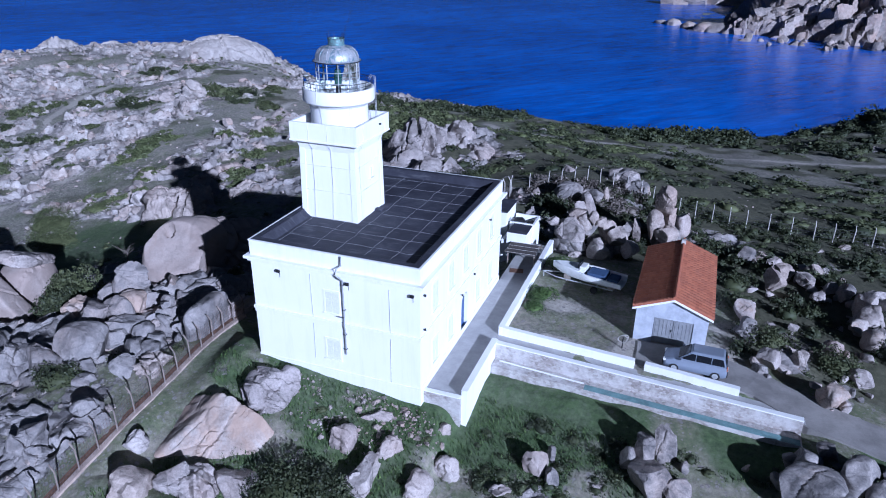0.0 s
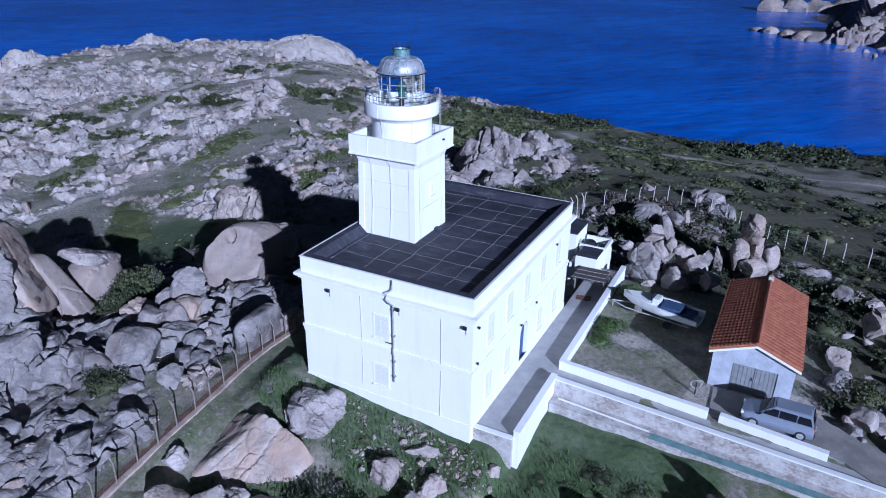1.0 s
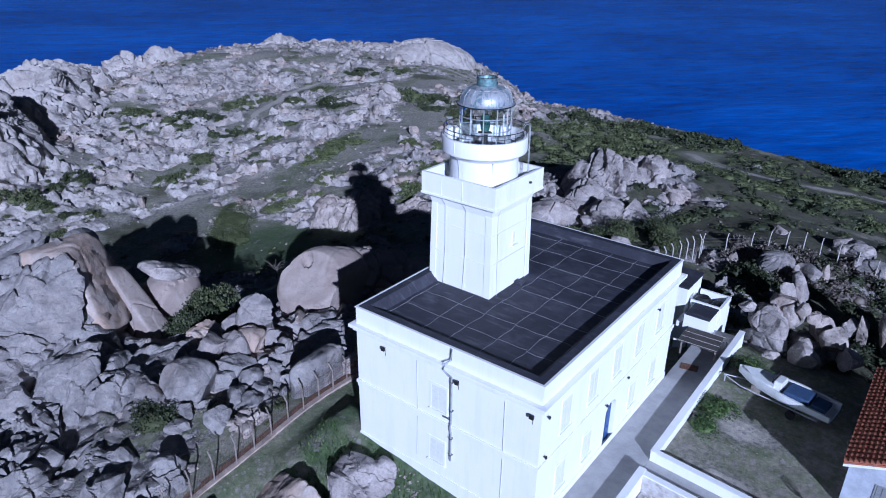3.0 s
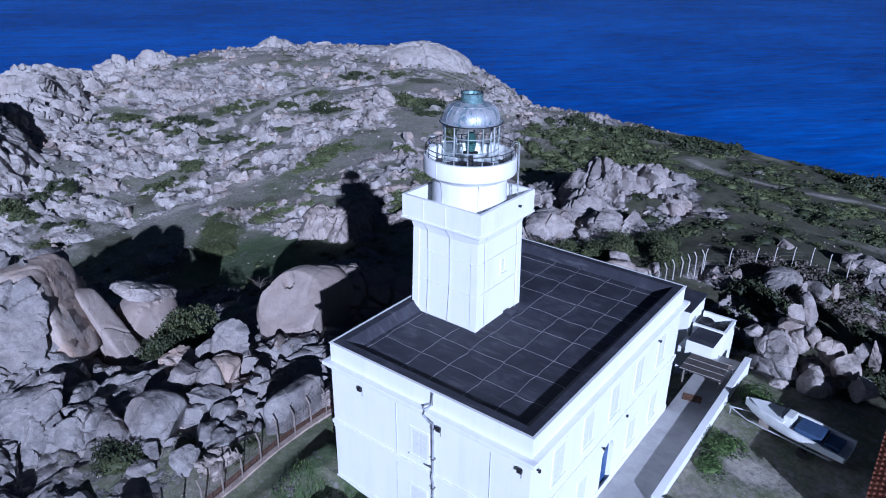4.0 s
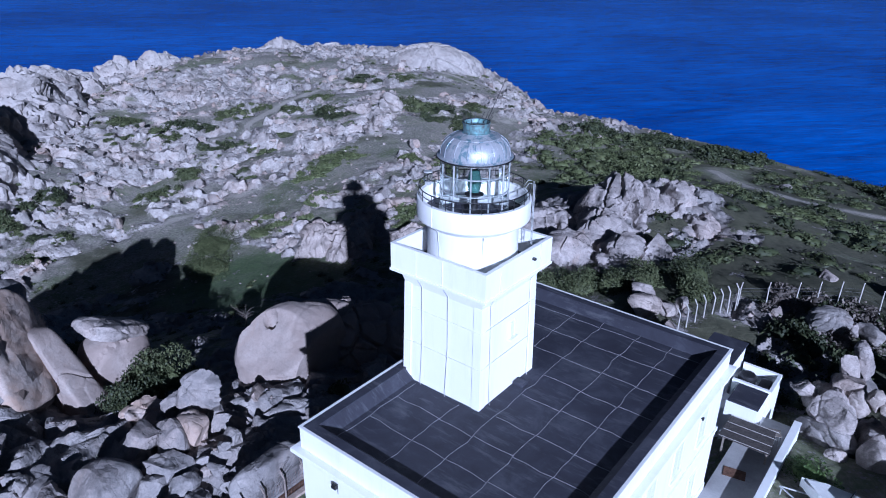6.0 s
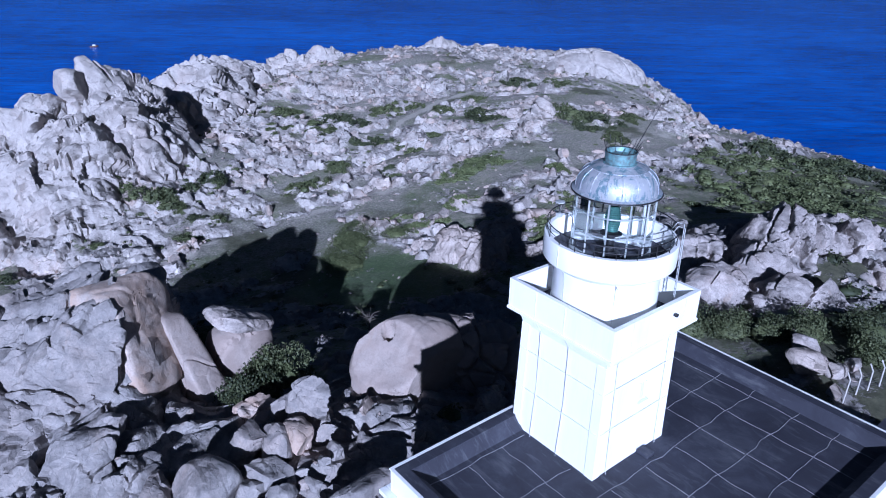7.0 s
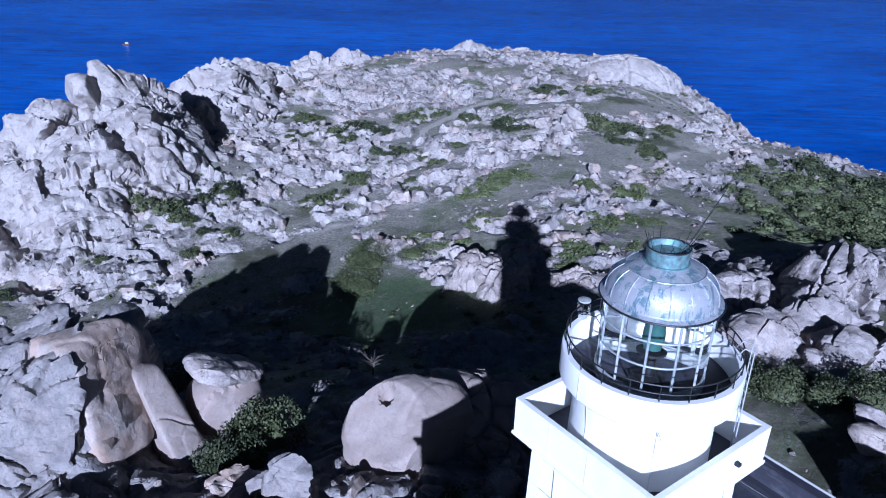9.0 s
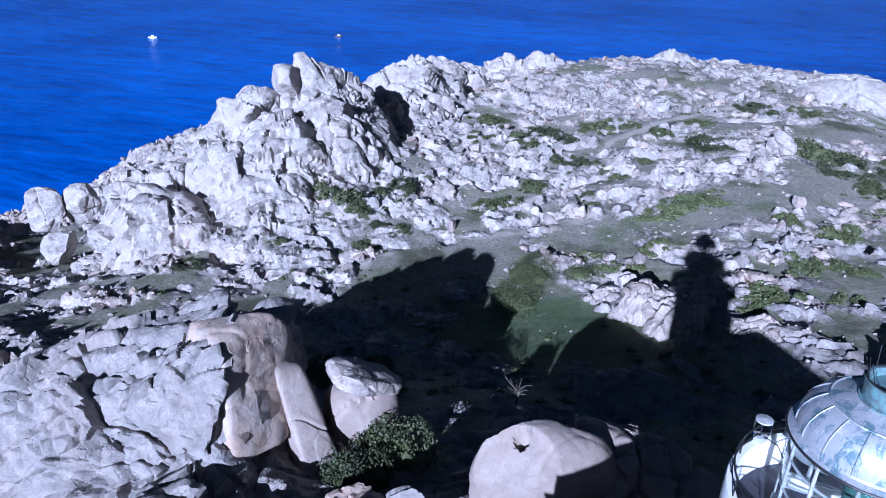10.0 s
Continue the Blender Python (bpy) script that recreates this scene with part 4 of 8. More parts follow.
    b((-10.6, -9.9, -3.4), (1.8, 1.3, 1.1), 63, "tilted granite block below the slab", 15, 5, 8, boxy=0.4, tip=(14, 8))
    b((-13.4, -12.0, -3.6), (1.6, 1.3, 1.5), 64, "broad granite block below the fence", 50, 5, 8, boxy=0.4, tip=(10, 10))
    b((-15.2, -9.0, -2.3), (0.75, 0.65, 0.9), 65, "small white granite block on the kerb line", 50, 4, 7)
    b((-7.8, -9.0, -3.6), (1.5, 1.2, 1.1), 66, "low granite block in the turf", -20, 5, 9, boxy=0.4)
    b((-3.4, -4.7, -2.9), (1.0, 0.8, 1.3), 67, "leaning granite block in the turf", 35, 5, 8, boxy=0.4, tip=(-14, 10))
    b((-1.4, -5.8, -3.4), (1.35, 1.0, 1.4), 68, "tapering granite block in the turf", 80, 5, 8, boxy=0.4, tip=(12, -8))
    b((-0.5, -3.7, -2.6), (1.0, 0.8, 0.9), 75, "fractured grey granite block in the turf", 20, 5, 9, boxy=0.4)
    b((1.9, -5.4, -3.8), (1.2, 1.0, 1.1), 76, "rounded granite block in the turf", 60, 5, 8, boxy=0.3)
    b((2.9, -2.9, -3.8), (0.8, 0.7, 0.9), 77, "small granite block below the terrace end", 10, 5, 8, boxy=0.3)
    b((-18.6, -8.6, -2.4), (2.2, 1.7, 1.5), 69, "granite block outside the wire fence", 10, 5, 12, 0.56, 0.02, 2, mat=GREY)
    b((-20.6, -12.0, -2.8), (2.6, 1.8, 1.5), 70, "granite block outside the wire fence", 70, 5, 12, 0.56, 0.02, 2, mat=GREY)
    b((-23.5, -10.0, -3.0), (2.4, 1.7, 1.4), 71, "granite block outside the wire fence", 30, 5, 12, 0.56, 0.02, 2, mat=GREY)
    b((-18.2, 5.6, -1.7), (2.3, 1.5, 1.1), 73, "grey granite block behind the wire fence", 70, 5, 12, 0.56, 0.02, 2)
    b((-18.8, -3.0, -1.8), (1.8, 1.5, 1.3), 74, "grey granite block behind the wire fence", 45, 5, 12, 0.56, 0.02, 2)
    # below the ramp, in front
    b((8.0, -1.2, z_at(8.0, -1.2) - 0.3), (0.85, 0.75, 0.95), 81, "pinkish round boulder in the grass", 30, 5, 6, mat=PINK)
    # the shade over these blocks is put into their dark colour
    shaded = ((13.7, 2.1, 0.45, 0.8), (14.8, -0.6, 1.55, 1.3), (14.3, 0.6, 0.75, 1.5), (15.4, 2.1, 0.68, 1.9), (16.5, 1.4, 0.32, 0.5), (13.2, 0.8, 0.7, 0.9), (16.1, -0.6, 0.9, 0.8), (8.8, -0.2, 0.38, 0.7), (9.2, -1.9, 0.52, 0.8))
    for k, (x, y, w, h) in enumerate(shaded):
        b((x, y, z_at(x, y) - 0.4 * h), (w, 0.85 * w, h), 82 + k, "granite block on the bank below the ramp, shade put into its dark colour", 67 * k, 5, 8, 0.68, 0.015, 1, fracture=0.3, boxy=0.45, tip=(8 * math.sin(4 * k), 8), mat=SHADE_GRANITE, group="dark blocks below the ramp")
    # boulders at the ramp's foot share that shade-dark colour
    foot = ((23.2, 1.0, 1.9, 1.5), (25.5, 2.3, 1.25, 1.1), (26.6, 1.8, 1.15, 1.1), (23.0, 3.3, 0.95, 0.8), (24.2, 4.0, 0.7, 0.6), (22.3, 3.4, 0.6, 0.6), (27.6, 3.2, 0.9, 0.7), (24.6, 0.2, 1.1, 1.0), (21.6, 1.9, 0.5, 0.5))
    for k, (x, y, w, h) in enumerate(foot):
        b((x, y, z_at(x, y) - 0.45 * h), (w, 0.8 * w, h), 360 + k, "rounded dark grey granite boulder at the foot of the ramp", 41 * k, 5, 7, 0.74, 0.012, 1, fracture=0.15, boxy=0.4, mat=SHADE_GRANITE, group="boulders at the foot of the ramp")
    for k, (x, y, w, d, h) in enumerate(((6.4, -3.4, 1.0, 0.8, 0.6), (-1.4, -6.6, 1.2, 0.9, 0.8), (2.6, -5.6, 1.1, 0.9, 0.8), (-2.2, -2.0, 1.0, 0.7, 0.4), (-5.6, -6.4, 1.1, 0.8, 0.5), (2.0, -0.6, 0.8, 0.6, 0.7), (19.9, 2.3, 0.3, 0.25, 0.4))):
        b((x, y, z_at(x, y) - 0.35 * h), (w, d, h), 300 + k, "weathered granite stone in the grass below the terrace", 67 * k, 5, 12, 0.5, 0.02, 2, group="stones below the terrace")
    # rock piles beyond the yard: middle height and half sizes of each boulder
    heap = ((4.1, 28.0, 1.0, 1.8, 2.0), (2.4, 28.2, 1.9, 0.9, 0.55), (4.6, 29.2, 2.7, 1.3, 0.75), (5.3, 28.6, 1.9, 1.1, 1.1), (6.1, 28.4, 2.6, 0.7, 0.85), (6.9, 28.6, 2.3, 0.75, 0.6), (6.9, 26.6, 0.2, 1.6, 1.7), (5.2, 25.4, -0.3, 0.8, 0.6),
            (8.8, 28.2, 1.2, 1.25, 1.1), (9.8, 27.2, 0.4, 1.1, 1.0), (7.6, 29.6, 1.0, 1.3, 1.5), (3.2, 30.0, 0.4, 1.3, 1.2))
    back = ((0.9, 41.5, -0.2, 1.3, 0.8), (-0.1, 41.7, -0.9, 1.2, 0.5), (2.1, 41.3, -1.4, 0.7, 1.4), (1.3, 41.2, -1.6, 0.6, 1.3), (3.2, 41.8, 0.2, 0.7, 0.85), (4.4, 41.5, -0.8, 0.5, 1.0), (5.4, 41.7, 0.2, 0.5, 1.3), (5.6, 50.8, 0.0, 1.5, 0.8),
            (7.4, 50.0, 0.0, 1.3, 1.0), (9.0, 46.0, 0.0, 1.2, 1.2), (7.6, 46.0, 0.3, 0.9, 0.9), (-0.8, 52.0, -0.6, 1.4, 0.8), (-2.2, 53.4, -1.2, 1.1, 0.6))
    side = ((12.3, 33.0, 3.6, 1.3, 2.0), (11.7, 32.6, 1.2, 1.1, 1.8), (13.1, 32.8, 2.0, 1.0, 2.3), (12.6, 31.6, 0.4, 1.4, 1.2), (10.1, 33.0, 0.2, 0.7, 1.4), (8.7, 33.2, 0.0, 0.9, 1.2), (4.2, 34.0, 1.0, 1.0, 1.5), (4.9, 35.0, 1.6, 0.9, 1.6), (13.9, 34.0, 0.8, 1.2, 1.4))
    for k, (x, y, z, w, h) in enumerate(heap + back + side):
        b((x, y, z - 0.9 * h), (0.86 * w, 0.74 * w, 0.92 * h), 90 + k, "weathered granite boulder in the pile behind the yard", 53 * k, 5, 10, 0.7, 0.015, 2, fracture=0.45, boxy=0.45, tip=(10 * math.sin(3 * k), 10 * math.cos(2 * k)), group="boulder pile behind the yard")
    # shade low in the heap is coloured into these boulders
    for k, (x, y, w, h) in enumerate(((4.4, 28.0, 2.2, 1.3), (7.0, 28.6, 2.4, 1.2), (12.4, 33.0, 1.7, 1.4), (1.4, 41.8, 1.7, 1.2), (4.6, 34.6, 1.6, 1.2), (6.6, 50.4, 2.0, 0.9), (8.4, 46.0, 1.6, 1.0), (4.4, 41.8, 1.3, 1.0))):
        b((x, y, z_at(x, y) - 0.5), (w, w * 0.9, h), 140 + k, "granite boulder at the bottom of the pile, darkened in colour for shade", 71 * k, 5, 9, 0.7, 0.015, 1, fracture=0.4, boxy=0.3, mat=SHADE_GRANITE, group="boulder pile behind the yard")
    beside = ((21.8, 24.8, 1.17), (23.1, 27.6, 0.88), (22.3, 30.1, 0.80), (21.4, 31.5, 0.81), (20.1, 30.8, 0.81), (24.8, 26.5, 0.88), (25.7, 29.3, 0.80), (25.6, 23.9, 0.63), (26.6, 25.6, 0.65), (27.7, 24.8, 0.92),
              (28.5, 22.4, 1.15), (29.0, 20.6, 1.12), (27.8, 18.9, 0.79), (28.4, 17.0, 0.78), (27.7, 20.5, 0.61), (20.1, 19.1, 0.98), (19.8, 15.4, 0.92), (23.2, 17.8, 0.39), (21.3, 12.2, 0.97), (20.7, 11.1, 0.52),
              (23.2, 13.4, 0.63), (22.7, 14.4, 0.46), (25.7, 15.3, 0.66), (27.2, 12.6, 0.73), (26.2, 11.0, 0.53), (25.0, 9.8, 1.03), (25.5, 9.2, 0.52), (29.2, 18.5, 0.69), (29.8, 24.0, 0.75), (27.8, 15.1, 0.47))
    rs = np.random.RandomState(5)
    for k, (x, y, w) in enumerate(beside):
        w *= 1.2
        # every fifth boulder and two others take the shade-dark colour
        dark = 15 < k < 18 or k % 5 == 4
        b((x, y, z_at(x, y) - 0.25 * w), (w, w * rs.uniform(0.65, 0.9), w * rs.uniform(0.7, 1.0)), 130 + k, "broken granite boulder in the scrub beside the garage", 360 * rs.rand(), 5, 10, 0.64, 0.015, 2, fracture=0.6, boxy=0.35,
          tip=(rs.uniform(-14, 14), rs.uniform(-14, 14)), mat=SHADE_GRANITE if dark else None, group="boulders beside the garage")
        for m in range(2):
            a, d, v = 6.283 * rs.rand(), w * rs.uniform(0.8, 1.5), w * rs.uniform(0.28, 0.55)
            px, py = x + d * math.cos(a), y + d * math.sin(a)
            b((px, py, z_at(px, py) - 0.2 * v), (v, v * rs.uniform(0.6, 0.9), v * rs.uniform(0.6, 0.9)), 500 + 2 * k + m, "small granite stone at the foot of a boulder", 360 * rs.rand(), 3, 9, 0.62, 0.02, 0, boxy=0.3, mat=SHADE_GRANITE if dark else None,
              group="boulders beside the garage")
    # the crag behind the house
    outcrop("rock_outcrop", "bold fissured pinkish granite crag behind the house", (-44, -4, 41, 76), 0.16,
            lambda x, y: humps(x, y, ((-24.5, 60.5, 7.0, 9.0, 10, 1.1, -7, 2.4), (-19.4, 63.5, 5.0, 6.0, -10, 1.0, -7, 2.4), (-22.5, 54.0, 8.0, 9.0, 0, -0.7, -8, 2.3), (-18.5, 49.5, 7.0, 7.5, 0, -0.5, -8, 2.3), (-31.0, 53.5, 7.0, 8.5, 0, -2.2, -9, 2.3), (-24.5, 47.0, 6.5, 5.5, 0, -1.8, -8, 2.3),
                                      (-15.2, 61.0, 3.8, 5.0, 0, -0.8, -6.5, 2.4), (-26.5, 48.5, 5.0, 4.5, 0, -3.2, -8, 2.4), (-10.8, 62.0, 3.2, 2.6, 0, -4.2, -6, 2.6)), 710, 1.0, 4.0),
            ((5.5, 0.5, 1.2, 0.05), (2.3, 0.3, 0.7, 0.09), (0.9, 0.1, 0.2, 0.2)), 720, 2.2, clefts=((3.6, 2.4, 0.13, 2.3), (2.4, 1.3, 0.11, 1.7)))
    for k, (x, y, w, h) in enumerate(((-11.8, 37.2, 1.6, 0.9), (-10.0, 37.8, 0.9, 0.6), (-9.4, 39.4, 0.8, 0.5), (-13.2, 39.6, 1.3, 0.8), (-14.4, 42.0, 1.0, 0.6))):
        b((x, y, z_at(x, y) - 0.4 * h), (w, w * 0.8, h), 380 + k, "pale granite block among bushes behind the house", 61 * k, 5, 9, 0.75, 0.012, 1, fracture=0.2, boxy=0.4, group="blocks behind the house")


def valley_ledge():
    outcrop("rock_outcrop", "jointed pinkish granite ledge in the grassy hollow", (-70, -44, 30, 72), 0.18,
            lambda x, y: humps(x, y, ((-62.0, 44.0, 4.6, 5.5, -25, -10.4, -14, 2.4), (-57.0, 47.0, 4.6, 5.0, -25, -8.6, -14, 2.4), (-58.5, 53.5, 5.0, 5.0, -30, -8.8, -14, 2.4), (-62.5, 60.0, 5.5, 5.0, -20, -9.2, -14, 2.4),
                                      (-54.0, 58.0, 4.6, 4.0, 0, -8.6, -14, 2.4)), 660, 1.2, 3.5),
            ((4.2, 0.9, 1.6, 0.09), (1.8, 0.4, 0.7, 0.18), (0.8, 0.14, 0.2, 0.4)), 670, 1.1)


def far_rocks():
    """Tall blocks on the skyline ridge and on the seaward brow."""
    b = boulder
    outcrop("rock_outcrop", "massive pale granite brow above the sea", (-154, -98, -38, 44), 0.3,
            lambda x, y: humps(x, y, ((-130, 15.5, 8.0, 8.6, 0, 0.6, -12, 3.0), (-128.5, 7.5, 8.0, 7.5, 0, 1.6, -14, 3.4), (-126, 0.5, 8, 6.0, 0, -4.2, -18, 3.0),
                                      (-123, 19.5, 9, 8.5, 0, -0.6, -13, 2.6), (-120, 11, 9, 9, 10, -2.2, -13, 3.4), (-119, 3, 10, 9, 0, -6.2, -17, 3.0), (-125, -8, 8, 6, 0, -9.6, -22, 3.0), (-122, -15, 8, 6, 0, -12.2, -24, 3.0),
                                      (-139, 32, 9, 9, 10, -6.5, -18, 2.0), (-147, 37, 6, 5, 0, -5.6, -18, 3.6), (-130, 23.5, 8, 9, 20, -1.6, -14, 1.7), (-132, 31, 9, 8, 0, -7.0, -16, 2.0), (-112, -8, 9, 9, 0, -11, -20, 3.0), (-111, 8, 8, 9, 0, -9.0, -17, 3.0)), 810, 2.2, 9.0),
            ((9.5, 1.3, 2.2, 0.05), (3.8, 0.7, 1.2, 0.09), (1.6, 0.2, 0.4, 0.2)), 820, 1.9, BLEACHED, clefts=((7.0, 1.6, 0.06, 2.0), (4.0, 0.8, 0.06, 1.2)))
    b((-128.2, 14.0, -1.6), (3.2, 3.3, 3.7), 290, "rounded perched granite boulder crowning the seaward brow", 30, 5, 8, 0.72, 0.02, 0, lean=(0, -0.3), fracture=0.12, boxy=0.25, mat=BLEACHED)
    hewn("long sloping granite slab behind the perched boulder", (-129, 24, -4.5),
         [((0.35, 0.4, 0.85), (-129, 17, 5.2)), ((0.45, 0.60, 0.66), (-127.5, 24.5, 0.2)), ((0.85, -0.1, 0.5), (-124.6, 22, -1.5)), ((0, -1, 0.2), (-129, 14.5, 0)), ((-1, 0, 0.3), (-134, 22, 0)), ((0.2, 0.85, 0.5), (-129, 31.5, -5)), ((0, 0, -1), (-129, 22, -11))], 291, 7, 0.024, 1.5, 3, BLEACHED)
    for k, (x, y, z, w, h) in enumerate(((-128, -28.0, -17.5, 4.0, 4.6), (-128, -22.0, -17.0, 3.5, 4.2), (-127, -15.5, -16.6, 4.0, 3.6), (-119, -17.5, -20.6, 4.4, 3.4), (-117, -11.5, -20.0, 3.4, 3.0), (-122, -26.0, -22.4, 3.8, 3.0), (-113, -21.0, -22.5, 3.2, 2.2))):
        b((x, y, z - 0.8 * h), (0.88 * w, w * 0.78, 0.85 * h), 292 + k, "massive blocky granite boulder on the seaward slope", 47 * k, 5, 8, 0.74, 0.015, 2, fracture=0.35, boxy=0.55, mat=BLEACHED, group="boulders on the seaward slope")
    line = [(-154, 42, -4.0), (-160, 46, -1.0), (-168, 51, -1.2), (-177, 58, -4.2), (-185, 65, -5.2), (-188, 69, -8.6), (-191, 75, -7.2), (-191.5, 78, -9.0), (-190.3, 86.5, -6.4), (-190, 91, -8.0),
            (-190, 99, -4.6), (-190, 104.5, -6.8), (-188.5, 110, -8.8), (-186, 119, -7.2), (-182, 128, -8.6), (-179.7, 135, -4.6), (-176, 141, -7.5), (-170, 148, -8.4), (-164, 150, -9.6), (-155, 151, -8.0), (-146, 152, -6.4), (-140, 152, -7.4)]

    def ridge(x, y):
        z = np.full(x.shape, -60.0)
        wx, wy = x + 1.5 * fbm(x, y, 8, 3, 861), y + 1.5 * fbm(x, y, 8, 3, 867)
        for (ax, ay, az), (bx, by, bz) in zip(line, line[1:]):
            ex, ey = bx - ax, by - ay
            t = np.clip(((wx - ax) * ex + (wy - ay) * ey) / (ex * ex + ey * ey), 0, 1)
            d = np.hypot(wx - ax - t * ex, wy - ay - t * ey)
            z = np.maximum(z, az + (bz - az) * t - 0.3 * np.maximum(d - 1.0, 0) - 0.035 * d * d)
        return z - 0.7
    outcrop("rock_outcrop", "long jagged ridge of pale weathered granite above the sea", (-210, -132, 30, 168), 0.45, ridge, ((7.0, 1.5, 2.6, 0.07), (3.0, 0.8, 1.3, 0.12), (1.4, 0.2, 0.4, 0.25)), 840, 0.9, BLEACHED)
    for k, (x, y, z, w, d, h) in enumerate(((-186, -41, -48, 6, 5, 6.5), (-178, -36, -47, 6, 5, 5.6), (-168, -31, -44, 6, 5.5, 5.0), (-156, -26, -39, 6.5, 5.5, 5.0), (-190, -26, -47, 5, 4, 3.5),
                                            (-172, -42, -48, 6, 5, 5.0), (-160, -36, -44, 6, 5, 4.5), (-148, -32, -39, 6, 5, 4.5))):
        b((x, y, z), (w, d, h), 240 + k, "tall pale granite block on the shore", 71 * k, 5, 9, 0.68, 0.05, 3, name="rock_outcrop", group="blocks on the shore")
    b((-125, 147, -15.6), (15, 10, 7.6), 280, "broad smooth granite dome above the sea", 30, 6, 5, 0.8, 0.012, 3, fracture=0.3, name="rock_outcrop", mat=BLEACHED)
    outcrop("rock_outcrop", "low broken granite ledges across the foot of the slope", (-74, -40, 30, 78), 0.2,
            lambda x, y: humps(x, y, ((-58.5, 42.8, 4.2, 4.6, -8, -7.9, -12.6, 3.2), (-53.8, 43.5, 3.8, 4.2, 0, -7.5, -12, 3.2), (-63.5, 41.5, 2.4, 3.0, 20, -10.6, -13.4, 2.6), (-58.5, 50.5, 4.5, 2.8, 20, -8.7, -12, 2.6), (-49.5, 49.0, 3.0, 4.5, -15, -7.8, -11, 2.6),
                                      (-58.0, 58.3, 4.0, 2.4, 25, -8.6, -11.5, 2.6), (-63.6, 64.1, 4.5, 2.2, 20, -8.8, -11.6, 2.6), (-62.5, 71.7, 3.0, 2.4, 20, -8.5, -11.5, 2.6)), 870, 1.6, 3.0),
            ((3.4, 0.5, 0.9, 0.06), (1.5, 0.3, 0.5, 0.1), (0.7, 0.1, 0.2, 0.2)), 872, 1.6, clefts=((2.2, 0.9, 0.1, 1.4),))
    b((-100, 100.4, -11.2), (3.4, 2.6, 3.4), 281, "pointed pale granite block standing on the slope", 20, 5, 7, 0.62, 0.03, 0, mat=BLEACHED)
    b((-105, 96, -11.2), (4, 3, 1.9), 282, "fissured low granite ledge on the slope", 20, 5, 11, 0.6)
    b((-93, 153, float(lay(np.array([-93.0]), np.array([153.0]))[0]) - 0.6), (1.8, 1.5, 1.6), 283, "white granite stack above the shore", 40, 4, 9, 0.62)


def merged_rocks(name, xs, ys, sizes, sub, seed, label, sink=0.6):
    """Loose stones that nobody could count, joined into one mesh."""
    rs = np.random.RandomState(seed)
    shapes = [rock_shape(900 + seed + k, sub, (1, rs.uniform(0.65, 0.95), rs.uniform(0.5, 0.85)), 11, 0.55, 0.05, 0) for k in range(14)]
    zs = ground_height(xs, ys)
    vs, fs, n = [], [], 0
    for x, y, z, s in zip(xs, ys, zs, sizes):
        p, f = shapes[rs.randint(14)]
        a = rs.uniform(0, 6.283)
        c, d = math.cos(a), math.sin(a)
        q = p * (s, s * rs.uniform(0.7, 1.1), s * rs.uniform(0.7, 1.15))
        t = rs.uniform(-0.35, 0.35)
        q = np.stack([q[:, 0] + t * q[:, 2], q[:, 1], q[:, 2] - t * q[:, 0]], 1)
        vs.append(np.stack([x + c * q[:, 0] - d * q[:, 1], y + d * q[:, 0] + c * q[:, 1], z + q[:, 2] + s * (0.55 - sink)], 1))
        fs.append(f + n)
        n += len(p)
    return tagged(new(name, raw_mesh(name, np.vstack(vs), np.vstack(fs), LOOSE, True, 24)), label, "rocks", kind="stuff")


def clear_of_house(x, y):
    return ~(((x > -14.5) & (x < 22) & (y > -1) & (y < 26)) | ((x > 18) & (x < 60) & (y > 3.5) & (y < 12)) | ((x > -17.5) & (x < -12) & (y > -14) & (y < 8)))


PLASTER_FALL = [(-5.7, -3.3), (-4.0, -1.0), (-2.4, -0.9), (-3.9, -3.6), (-1.8, -3.4), (-0.2, -0.8), (1.0, -1.8), (-7.6, -1.4), (-0.8, -2.2)]     # where the broken plaster lies


